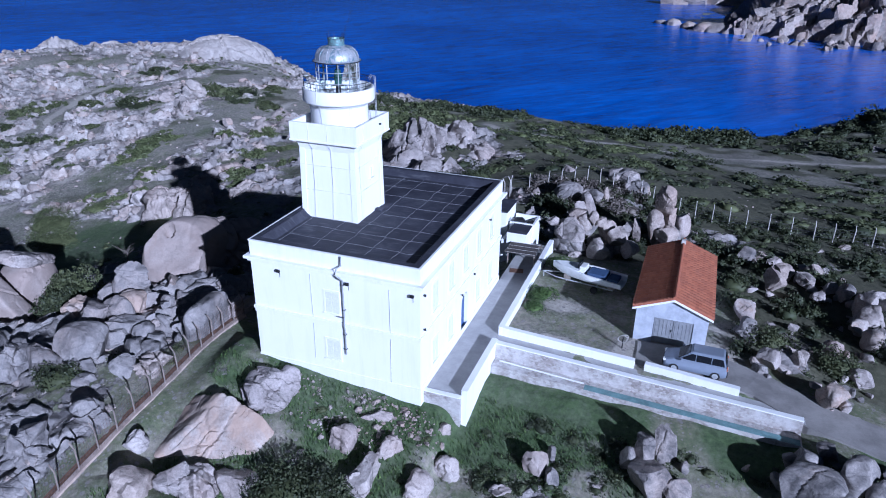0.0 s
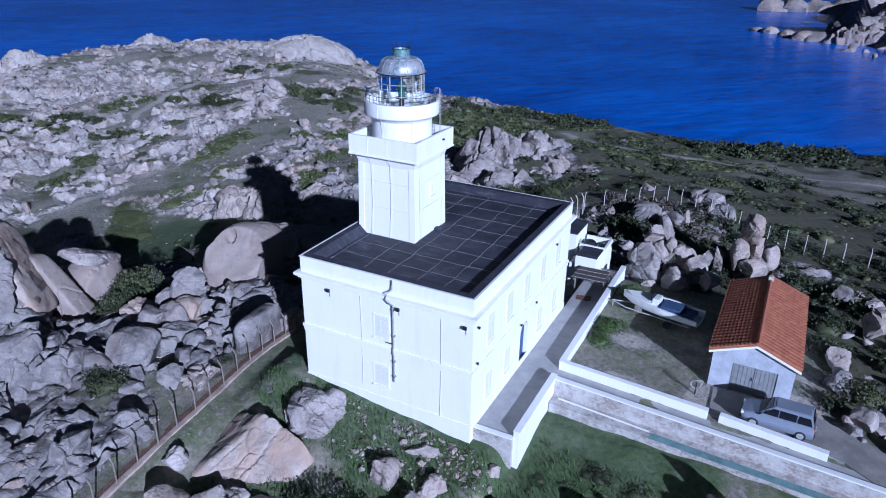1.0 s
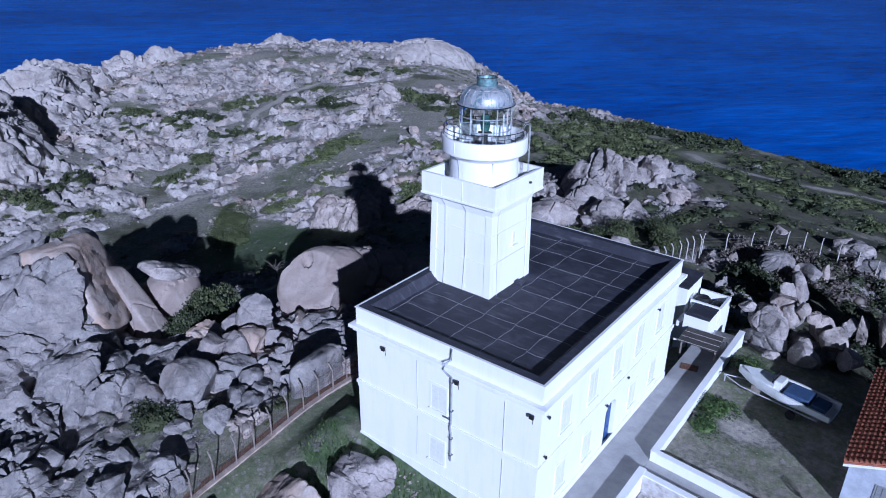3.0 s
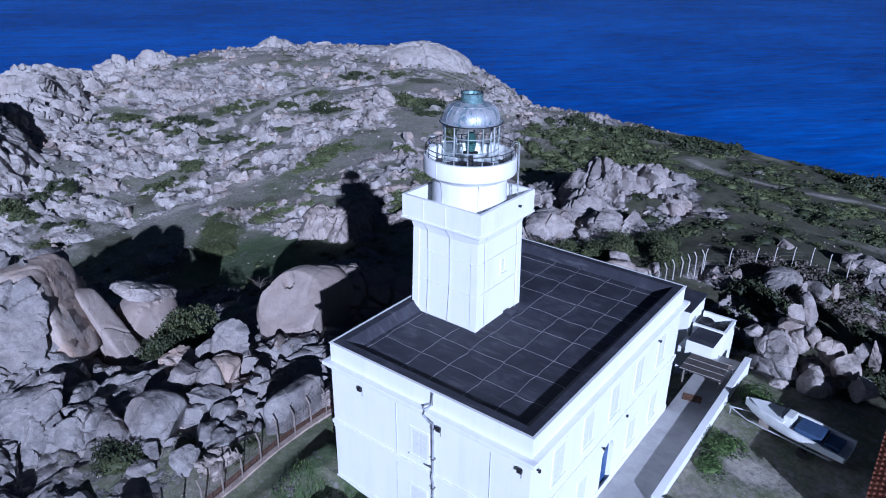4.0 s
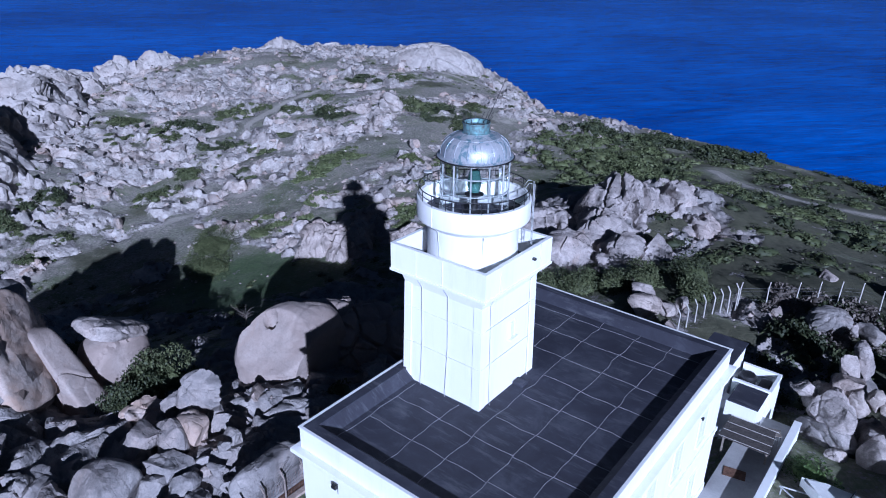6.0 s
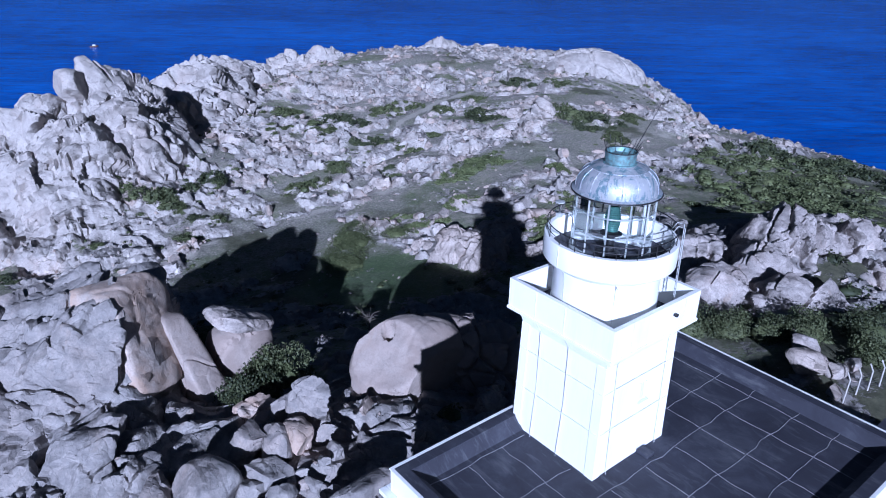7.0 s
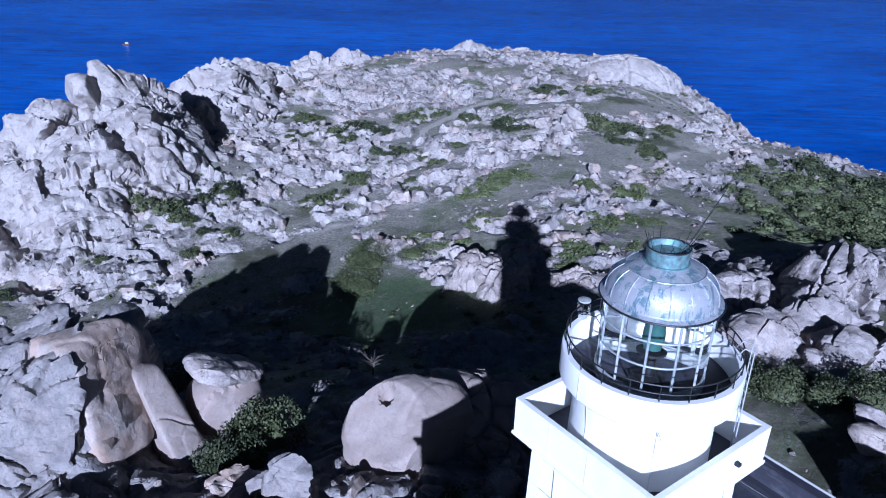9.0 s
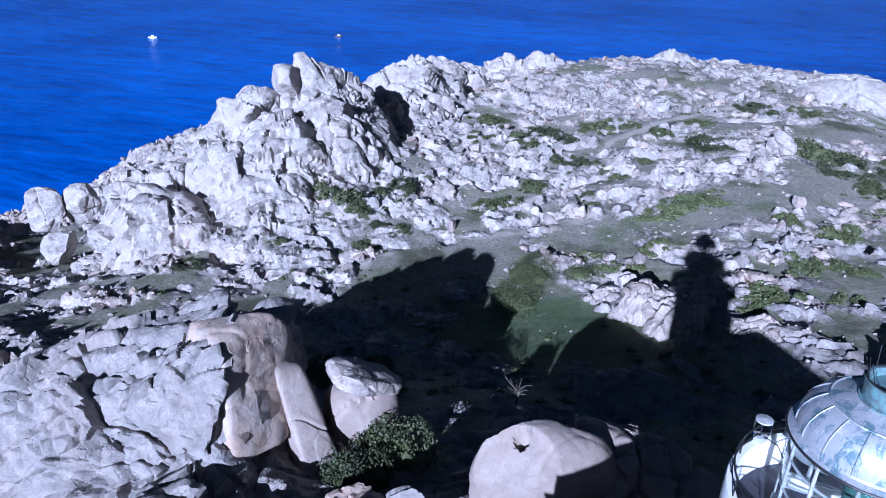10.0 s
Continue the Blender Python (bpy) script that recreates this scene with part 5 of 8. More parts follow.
def loose_stones():
    rs = np.random.RandomState(77)
    # slope and ridge
    x, y = rs.uniform(-215, -45, 90000), rs.uniform(-60, 175, 90000)
    rock = covers(x, y)[0]
    ok = (rs.rand(len(x)) < 0.13 + step(0.36, 0.72, rock)) & (inland(x, y) > 2) & (np.hypot(x + 38, y - 0) > 14)
    x, y = x[ok][:7000], y[ok][:7000]
    s = 0.30 * (1 - rs.rand(len(x)) * 0.985) ** -0.36
    merged_rocks("loose_rocks", x, y, np.minimum(s, 1.5), 1, 1, "countless pale granite stones strewn over the slope", 0.5)
    x, y = rs.uniform(-200, -70, 9000), rs.uniform(-50, 170, 9000)
    ok = (covers(x, y)[0] > 0.5) & (inland(x, y) > 4)
    x, y = x[ok][:520], y[ok][:520]
    merged_rocks("loose_rocks", x, y, rs.uniform(0.7, 1.9, len(x)), 2, 3, "larger pale granite blocks strewn over the ridge", 0.45)
    # round the house and the west side
    x, y = rs.uniform(-70, 45, 26000), rs.uniform(-34, 60, 26000)
    ok = (rs.rand(len(x)) < 0.12 + step(0.4, 0.7, covers(x, y)[0])) & clear_of_house(x, y)
    x, y = x[ok][:2000], y[ok][:2000]
    s = 0.16 * (1 - rs.rand(len(x)) * 0.985) ** -0.5
    merged_rocks("loose_rocks", x, y, np.minimum(s, 1.1), 2, 5, "granite stones scattered round the lighthouse")
    x, y = np.concatenate([rs.normal(cx, 0.8, 45) for cx, cy in PLASTER_FALL]), np.concatenate([rs.normal(cy, 0.6, 45) for cx, cy in PLASTER_FALL])
    ok = (y < -0.35) & (x < 2.2)
    merged_rocks("plaster_rubble", x[ok], y[ok], 0.09 * (1 - rs.rand(int(ok.sum())) * 0.97) ** -0.5, 1, 7, "pale broken plaster and stones in the turf by the wall", 0.5)


near_rocks()
valley_ledge()
far_rocks()
loose_stones()


# ---- the far headland across the bay ----
def far_headland():
    cliff = outcrop("backdrop_cliff", "rugged pinkish granite cliffs across the bay", (-20, 330, 535, 760), 1.5,
                    lambda x, y: humps(x, y, ((95, 640, 70, 62, 0, -14, -56, 4.0), (160, 620, 60, 60, 20, -4, -56, 4.0), (60, 620, 34, 36, 10, -26, -56, 3.6), (120, 585, 40, 26, 0, -24, -56, 3.6),
                                              (230, 640, 80, 80, 0, 2, -56, 4.0), (38, 606, 20, 16, 0, -37, -56, 3.0), (180, 570, 40, 26, 0, -26, -56, 3.4)), 910, 9.0, 26.0),
                    ((22, 7.0, 12.0, 0.12), (9, 3.5, 5.0, 0.2), (4.5, 0.8, 1.0, 0.45)), 920, 1.2, LOOSE)
    tagged(cliff, category="headland", kind="structure")
    rs = np.random.RandomState(9)
    vs, fs, n = [], [], 0
    for k in range(70):
        t = rs.rand()
        x, y = 20 + 200 * t + rs.normal() * 5, 566 - 22 * math.sin(3 * t) + rs.normal() * 7 + (45 if t < 0.12 else 0)
        s = rs.uniform(2.5, 7)
        p, f = rock_shape(3000 + k % 20, 3, (1, 0.8, 0.9), 11, 0.6, 0.05, 1)
        a = rs.uniform(0, 6.283)
        c, d = math.cos(a), math.sin(a)
        q = p * s
        vs.append(np.stack([x + c * q[:, 0] - d * q[:, 1], y + d * q[:, 0] + c * q[:, 1], SEA + q[:, 2] + s * rs.uniform(-0.2, 0.5)], 1))
        fs.append(f + n)
        n += len(p)
    for x, y, s in ((-34, 648, 5), (-22, 640, 6), (-8, 622, 6), (6, 606, 8), (16, 604, 9), (-36, 860, 14), (-15, 870, 16), (10, 880, 18), (40, 880, 20)):
        p, f = rock_shape(3100 + int(s), 3, (1.3, 1, 0.9), 9, 0.68, 0.08, 1)
        vs.append(p * s + (x, y, SEA))
        fs.append(f + n)
        n += len(p)
    tagged(new("backdrop_shore_rocks", raw_mesh("backdrop_shore_rocks", np.vstack(vs), np.vstack(fs), LOOSE, True, 34)),
           "pale boulders along the foot of the far headland", "rocks", kind="stuff")
    g = np.linspace(0, 1, 60)
    u, w = np.meshgrid(g, g)
    x, y = 0 + 420 * u, 572 + 300 * w
    z = SEA - 4 + 60 * step(0, 0.42, w) * step(0.02, 0.34, u) + 8 * fbm(x, y, 40, 4, 3)
    i, j = np.meshgrid(np.arange(59), np.arange(59), indexing="ij")
    q = np.stack([i * 60 + j, i * 60 + j + 1, (i + 1) * 60 + j + 1, (i + 1) * 60 + j], -1).reshape(-1, 4)
    me = raw_mesh("backdrop_slope", np.stack([x.ravel(), y.ravel(), z.ravel()], 1), q, GROUND)
    for name, v in (("rock", 0.42), ("scrub", 0.7), ("lush", 0.0), ("bare", 0.0), ("lichen", 0.3)):
        me.attributes.new(name, 'FLOAT', 'POINT').data.foreach_set("value", np.full(3600, v, np.float32))
    tagged(new("backdrop_slope", me), "scrubby slope of the headland across the bay", "headland", kind="structure")


far_headland()

# ---- the lighthouse ----
HX0, HY1, TOP, ROOF = -12.0, 17.6, 9.0, 8.5
TX, TY = -9.4, 8.25            # axis of the tower


def wall_window(parent, x, y, z, w, h, face, name="window"):
    """A closed white-shuttered window in a shallow plaster surround; face is 'front' (towards -y) or 'side' (towards +x)."""
    def put(nm, u0, u1, d0, d1, z0, z1, mat, under, bevel=0.0, label=""):
        r = (x + u0, x + u1, y - d1, y - d0, z0, z1) if face == 'front' else (x + d0, x + d1, y + u0, y + u1, z0, z1)
        return part(nm, boxes(r, bevel=bevel), mat, under, label)
    f = put(name, -w / 2 - 0.12, w / 2 + 0.12, -0.05, 0.035, z + h, z + h + 0.16, WHITE, parent, 0.01)
    put("sill", -w / 2 - 0.15, w / 2 + 0.15, -0.05, 0.11, z - 0.1, z, WHITE, f, 0.012)
    for s in (-1, 1):
        put("frame", s * (w / 2 + 0.06) - 0.06, s * (w / 2 + 0.06) + 0.06, -0.05, 0.03, z, z + h, WHITE, f)
        u0, u1 = sorted((s * 0.01, s * (w / 2 - 0.005)))
        sh = put("shutter", u0, u1, -0.05, 0.015, z + 0.005, z + h - 0.005, OFF_WHITE, f)
        n = int(h / 0.14)
        for k in range(n):
            zz = z + 0.06 + (h - 0.12) * (k + 0.5) / n
            put("slat", u0 + 0.05, u1 - 0.05, 0.012, 0.019, zz - 0.05, zz + 0.05, OFF_WHITE, sh)
    return f


def lamp_bracket(parent, x, y, z, face):
    """A small dark flood lamp on the wall."""
    bm = bmesh.new()
    if face == 'front':
        box(bm, x - 0.02, x + 0.02, y - 0.16, y + 0.02, z - 0.02, z + 0.02)
        box(bm, x - 0.12, x + 0.12, y - 0.26, y - 0.12, z - 0.09, z + 0.1, 0.02)
        tube(bm, [(x, y - 0.02, z - 0.02), (x, y - 0.015, z - 0.5)], 0.015, 6)
    else:
        box(bm, x - 0.02, x + 0.16, y - 0.02, y + 0.02, z - 0.02, z + 0.02)
        box(bm, x + 0.1, x + 0.2, y - 0.06, y + 0.06, z - 0.07, z + 0.07, 0.015)
    part("flood_lamp", bm, DARK_METAL, parent, "small black flood lamp on a bracket")


def keeper_house():
    h = thing("lighthouse_house", "white two-storey lighthouse keepers' house with a flat felt roof", "house")
    # walls with real thickness; the side wall is opened for the arched door
    part("wall", boxes((HX0, 0, 0, 0.5, -4.5, TOP - 0.06)), WHITE, h)
    part("wall", boxes((HX0, HX0 + 0.5, 0.5, HY1 - 0.5, -4.5, TOP - 0.06)), WHITE, h)
    part("wall", boxes((HX0, 0, HY1 - 0.5, HY1, -4.5, TOP - 0.06)), WHITE, h)
    d0, d1, dz = 7.9, 9.3, 2.5
    bm = boxes((-0.5, 0, 0.5, d0, -4.5, TOP - 0.06), (-0.5, 0, d1, HY1 - 0.5, -4.5, TOP - 0.06), (-0.5, 0, d0, d1, -4.5, 0.02), (-0.5, 0, d0, d1, dz + 0.72, TOP - 0.06))
    r, mid = (d1 - d0) / 2, (d0 + d1) / 2
    for side in (-1, 1):          # the spandrels over the arch
        pts = [(mid + side * r * math.cos(a), dz + r * math.sin(a)) for a in (math.pi / 2 * k / 8 for k in range(9))] + [(mid, dz + 0.72), (mid + side * r, dz + 0.72)]
        a = [bm.verts.new((-0.5, y, z)) for y, z in pts]
        c = [bm.verts.new((0, y, z)) for y, z in pts]
        bm.faces.new(a)
        bm.faces.new(c[::-1])
        for k in range(len(pts)):
            bm.faces.new((a[k], a[(k + 1) % len(pts)], c[(k + 1) % len(pts)], c[k]))
    bmesh.ops.recalc_face_normals(bm, faces=bm.faces)
    part("wall", bm, WHITE, h)
    # cornice, string course, plinth, coping
    def band(name, z0, z1, out, mat, bevel=0.03):
        for r4 in ((HX0 - out, out, -out, 0.0), (HX0 - out, out, HY1, HY1 + out), (HX0 - out, HX0, 0, HY1), (0, out, 0, HY1)):
            part(name, boxes((*r4, z0, z1), bevel=bevel), mat, h)
    band("cornice", 7.72, 7.92, 0.34, WHITE)
    band("cornice", 7.52, 7.72, 0.16, WHITE)
    band("string_course", 3.98, 4.2, 0.10, WHITE, 0.03)
    band("string_course", 3.72, 3.98, 0.045, WHITE, 0.02)
    band("plinth", -4.4, 0.42, 0.05, WHITE, 0.015)
    for r4 in ((HX0 - 0.05, 0.05, -0.05, 0.1), (HX0 - 0.05, 0.05, HY1 - 0.1, HY1 + 0.05), (HX0 - 0.05, HX0 + 0.1, 0.1, HY1 - 0.1), (-0.1, 0.05, 0.1, HY1 - 0.1)):
        part("coping", boxes((*r4, TOP - 0.06, TOP), bevel=0.015), WHITE, h)
    # felt roof with its upstands
    part("roof", boxes((HX0 + 0.5, -0.5, 0.5, HY1 - 0.5, ROOF - 0.35, ROOF)), FELT, h, "flat roof covered in grey bitumen felt")
    for r4 in ((HX0 + 0.1, -0.1, 0.1, 0.56), (HX0 + 0.1, -0.1, HY1 - 0.56, HY1 - 0.1), (HX0 + 0.1, HX0 + 0.56, 0.56, HY1 - 0.56), (-0.56, -0.1, 0.56, HY1 - 0.56)):
        part("upstand", boxes((*r4, TOP - 0.058, TOP + 0.008), bevel=0.02), FELT, h)
    # felt dressed down the parapet in sloping cants
    cx0, cx1, cy0, cy1, wide = HX0 + 0.5, -0.5, 0.5, HY1 - 0.5, 0.5
    hi = [(cx0, cy0), (cx1, cy0), (cx1, cy1), (cx0, cy1)]
    lo = [(cx0 + wide, cy0 + wide), (cx1 - wide, cy0 + wide), (cx1 - wide, cy1 - wide), (cx0 + wide, cy1 - wide)]
    for k in range(4):
        j = (k + 1) % 4
        bm = bmesh.new()
        a, b, c, d, e, g = (bm.verts.new(q) for q in ((*hi[k], TOP - 0.03), (*hi[j], TOP - 0.03), (*lo[j], ROOF + 0.004), (*lo[k], ROOF + 0.004), (*hi[k], ROOF - 0.1), (*hi[j], ROOF - 0.1)))
        for f in ((a, b, c, d), (a, e, g, b), (d, c, g, e), (a, d, e), (b, g, c)):
            bm.faces.new(f)
        bmesh.ops.recalc_face_normals(bm, faces=bm.faces)
        part("felt_cant", bm, FELT, h, "felt dressed up the parapet")
    rs = random.Random(4)
    def seam(points):
        bm = bmesh.new()
        tube(bm, points, 0.015, 5)
        part("felt_seam", bm, FELT_LINE, h)
    for x in (-0.85, -2.6, -4.4, -6.42, -8.2, -10.75):
        pts = [(x + rs.uniform(-0.07, 0.07), 0.6 + (HY1 - 1.2) * t / 28, ROOF + 0.008) for t in range(29)]
        for run in ([p for p in pts if p[1] < TY - 2.2], [p for p in pts if p[1] > TY + 2.3]) if abs(x - TX) < 2.25 else (pts,):
            seam(run)
    cols = (-11.4, -10.75, -8.2, -6.42, -4.4, -2.6, -0.85)
    for xa, xb in zip(cols[1:], cols[2:]):
        for y in (2.75, 4.55, 6.25, 8.4, 10.3, 12.2, 14.2, 16.05):
            y += rs.uniform(-0.07, 0.07)
            if not (xb > TX - 2.3 and xa < TX + 2.3 and abs(y - TY) < 2.4):
                seam([(xa + 0.02, y, ROOF + 0.006), (xa + 0.6, y + rs.uniform(-0.06, 0.06), ROOF + 0.006), (xa + 1.3, y + rs.uniform(-0.06, 0.06), ROOF + 0.006), (xb - 0.02, y + rs.uniform(-0.05, 0.05), ROOF + 0.006)])
    # the arched blue door
    dr = part("door_1", boxes((-0.34, -0.27, d0 + 0.002, d1 - 0.002, 0.02, dz)), BLUE_DOOR, h, "tall blue double door under an arch")
    for y0, y1 in ((d0 + 0.06, mid - 0.03), (mid + 0.03, d1 - 0.06)):
        for z0, z1 in ((0.2, 1.0), (1.15, 2.4)):
            part("panel", boxes((-0.275, -0.245, y0 + 0.06, y1 - 0.06, z0, z1), bevel=0.01), BLUE_DOOR, dr)
    bm = bmesh.new()
    pts = [(mid + (r - 0.003) * math.cos(math.pi * k / 16), dz + (r - 0.003) * math.sin(math.pi * k / 16)) for k in range(17)]
    a = [bm.verts.new((-0.33, y, z)) for y, z in pts]
    c = [bm.verts.new((-0.29, y, z)) for y, z in pts]
    bm.faces.new(a)
    bm.faces.new(c[::-1])
    for k in range(17):
        bm.faces.new((a[k], a[(k + 1) % 17], c[(k + 1) % 17], c[k]))
    part("fanlight", bm, CAR_GLASS, dr, "dark glazed fanlight")
    # windows
    for y in (2.6, 5.6, 11.7, 14.9):
        wall_window(h, 0.0, y, 5.0, 1.0, 1.9, 'side')
        wall_window(h, 0.0, y, 1.1, 1.0, 1.7, 'side')
    wall_window(h, 0.0, mid, 5.0, 1.0, 1.9, 'side')
    wall_window(h, -6.1, 0.0, 4.75, 0.95, 1.5, 'front')
    wall_window(h, -6.2, 0.0, 1.25, 0.95, 1.45, 'front')
    # rain pipe with its swan neck, and small pipes
    bm = bmesh.new()
    tube(bm, [(-5.25, -0.12, 8.95), (-5.25, -0.16, 8.35), (-5.45, -0.42, 8.15), (-5.55, -0.42, 7.8), (-5.2, -0.42, 7.55), (-5.2, -0.15, 7.3), (-5.2, -0.12, 4.4), (-5.2, -0.19, 4.25), (-5.2, -0.19, 3.95),
              (-5.2, -0.12, 3.8), (-5.2, -0.11, 1.9)], 0.055, 8)
    pipe = part("rain_pipe", bm, PIPE, h, "zinc rain pipe with a swan neck", True)
    for z in (7.0, 5.2, 3.4, 2.3):
        part("clip", boxes((-5.29, -5.11, -0.19, 0.01, z - 0.03, z + 0.03)), ZINC, pipe)
    part("clip", boxes((-5.75, -5.2, -0.17, -0.1, 4.62, 4.68)), ZINC, pipe)
    for x0, z0, z1 in ((-7.6, 1.0, 7.3), (-2.05, -1.0, 7.2)):
        bm = bmesh.new()
        tube(bm, [(x0, -0.02, z1), (x0 + 0.04, -0.02, (z0 + z1) / 2), (x0, -0.02, z0)], 0.018, 5)
        part("cable", bm, PALE_METAL, h, "thin grey cable down the wall")
    for x in (-9.85, -4.85, -0.45):
        lamp_bracket(h, x, 0.0, 7.15, 'front')
    for y, z in ((0.5, 7.0), (0.5, 4.6), (14.1, 6.9), (7.6, 3.5), (10.4, 3.9)):
        lamp_bracket(h, 0.0, y, z, 'side')
    return h


def tower():
    t = thing("lighthouse_tower", "white square lighthouse tower with a round gallery and metal lantern", "lighthouse")
    c = (TX, TY)
    # shaft, slightly battered, with a small window opening and corner strips
    def square(z, half):
        return [(TX - half, TY - half, z), (TX + half, TY - half, z), (TX + half, TY + half, z), (TX - half, TY + half, z)]
    bm = bmesh.new()
    rings = [[bm.verts.new(p) for p in square(z, s)] for z, s in ((ROOF - 0.3, 2.18), (13.48, 2.1), (13.88, 2.2), (14.08, 2.34), (14.18, 2.55), (15.43, 2.55), (15.43, 2.38), (14.28, 2.38), (14.28, 0.4))]
    for a, b in zip(rings, rings[1:]):
        for k in range(4):
            bm.faces.new((a[k], a[(k + 1) % 4], b[(k + 1) % 4], b[k]))
    part("shaft", bm, WHITE, t)
    for sx, sy in ((1, -1), (-1, -1), (1, 1), (-1, 1)):
        bm = bmesh.new()
        lo, hi = 2.21, 2.13
        w = 0.42
        quad = lambda h: [(TX + sx * h, TY + sy * h), (TX + sx * (h - w), TY + sy * h), (TX + sx * (h - w), TY + sy * (h - w)), (TX + sx * h, TY + sy * (h - w))]
        a = [bm.verts.new((x, y, ROOF)) for x, y in quad(lo)]
        b = [bm.verts.new((x, y, 13.53)) for x, y in quad(hi)]
        bm.faces.new(a)
        bm.faces.new(b)
        for k in range(4):
            bm.faces.new((a[k], a[(k + 1) % 4], b[(k + 1) % 4], b[k]))
        bmesh.ops.recalc_face_normals(bm, faces=bm.faces)
        part("corner_strip", bm, WHITE, t)
    part("string_course", boxes((TX - 2.6, TX + 2.6, TY - 2.6, TY + 2.6, 14.11, 14.23), bevel=0.02), WHITE, t)
    part("rain_gutter", boxes((TX + 2.3, TX + 2.42, TY - 0.3, TY - 0.12, 14.73, 14.85), (TX + 2.55, TX + 2.7, TY + 0.9, TY + 1.02, 14.88, 14.98)), DARK_METAL, t)
    part("terrace_floor", boxes((TX - 2.37, TX + 2.37, TY - 2.37, TY + 2.37, 14.23, 14.33)), FELT, t, "dark felt floor behind the square parapet")
    # slit window on the sunny side
    w = part("window", boxes((TX + 2.14, TX + 2.2, TY + 0.05, TY + 0.12, 11.2, 12.0), (TX + 2.14, TX + 2.2, TY + 0.42, TY + 0.49, 11.2, 12.0)), WHITE, t)
    part("sill", boxes((TX + 2.12, TX + 2.3, TY - 0.05, TY + 0.6, 11.1, 11.17)), WHITE, w)
    part("pane", boxes((TX + 2.1, TX + 2.165, TY + 0.14, TY + 0.4, 11.2, 11.95)), OFF_WHITE, w)
    # lightning and power cables on the faces
    def cable(points):
        bm = bmesh.new()
        tube(bm, points, 0.012, 5)
        part("cable", bm, OFF_WHITE, t, "thin white cable clipped to the wall")
    for u in (-1.1, 0.35):
        cable([(TX + u, TY - 2.57, 15.41), (TX + u, TY - 2.57, 14.23), (TX + u + 0.1, TY - 2.25, 13.63), (TX + u + 0.06, TY - 2.2, 11.0), (TX + u, TY - 2.28, ROOF)])
    for u in (-1.5, 1.6):
        cable([(TX + 2.57, TY + u, 15.41), (TX + 2.57, TY + u, 14.23), (TX + 2.25, TY + u - 0.1, 13.53), (TX + 2.2, TY + u, 11.0), (TX + 2.28, TY + u, ROOF)])
    for z in (12.4, 10.6):
        o = 2.13 + 0.016 * (13.53 - z) + 0.02
        cable([(TX + o, TY - 2.1, z), (TX + o, TY + 2.1, z)])
        cable([(TX - 2.1, TY - o, z), (TX + 2.1, TY - o, z)])
    part("vent_box", boxes((TX + 2.2, TX + 2.75, TY + 0.5, TY + 0.95, ROOF, ROOF + 0.16), bevel=0.02), FELT, t)
    # drum and gallery
    bm = bmesh.new()
    lathe(bm, [(0, 14.33), (2.02, 14.33), (1.98, 16.33), (2.06, 16.43), (2.2, 16.55), (2.42, 16.63), (2.46, 16.69), (2.46, 17.49), (2.44, 17.53), (2.28, 17.53), (2.26, 17.49), (2.26, 16.75), (0, 16.75)], 72, c)
    part("drum", bm, WHITE, t, "", True, 30)
    bm = bmesh.new()
    lathe(bm, [(0.02, 16.755), (2.25, 16.755), (2.25, 16.775), (1.5, 16.775)], 64, c)
    part("gallery_floor", bm, FELT, t)
    for a0, top in ((200, 17.5), (262, 17.5), (318, 16.4)):          # cables down the drum
        ca, sa = math.cos(radians(a0)), math.sin(radians(a0))
        bm = bmesh.new()
        tube(bm, [(TX + rr * ca, TY + rr * sa, z) for rr, z in ((2.475, top), (2.475, min(top, 16.7)), (2.1, 16.4), (2.03, 15.6), (2.05, 14.4))], 0.014, 5)
        part("cable", bm, OFF_WHITE, t, "thin white cable clipped to the wall")
    rail = part("gallery_rail", ring(bmesh.new(), 2.36, 17.99, 0.022, 64, c), DARK_METAL, t, "thin dark gallery rail")
    part("rail", ring(bmesh.new(), 2.36, 17.75, 0.014, 64, c), DARK_METAL, rail)
    for k in range(20):
        a = 2 * math.pi * (k + 0.4) / 20
        bm = bmesh.new()
        tube(bm, [(TX + 2.36 * math.cos(a), TY + 2.36 * math.sin(a), 17.51), (TX + 2.36 * math.cos(a), TY + 2.36 * math.sin(a), 18.01)], 0.016, 6)
        part("stanchion", bm, DARK_METAL, rail)
    return t


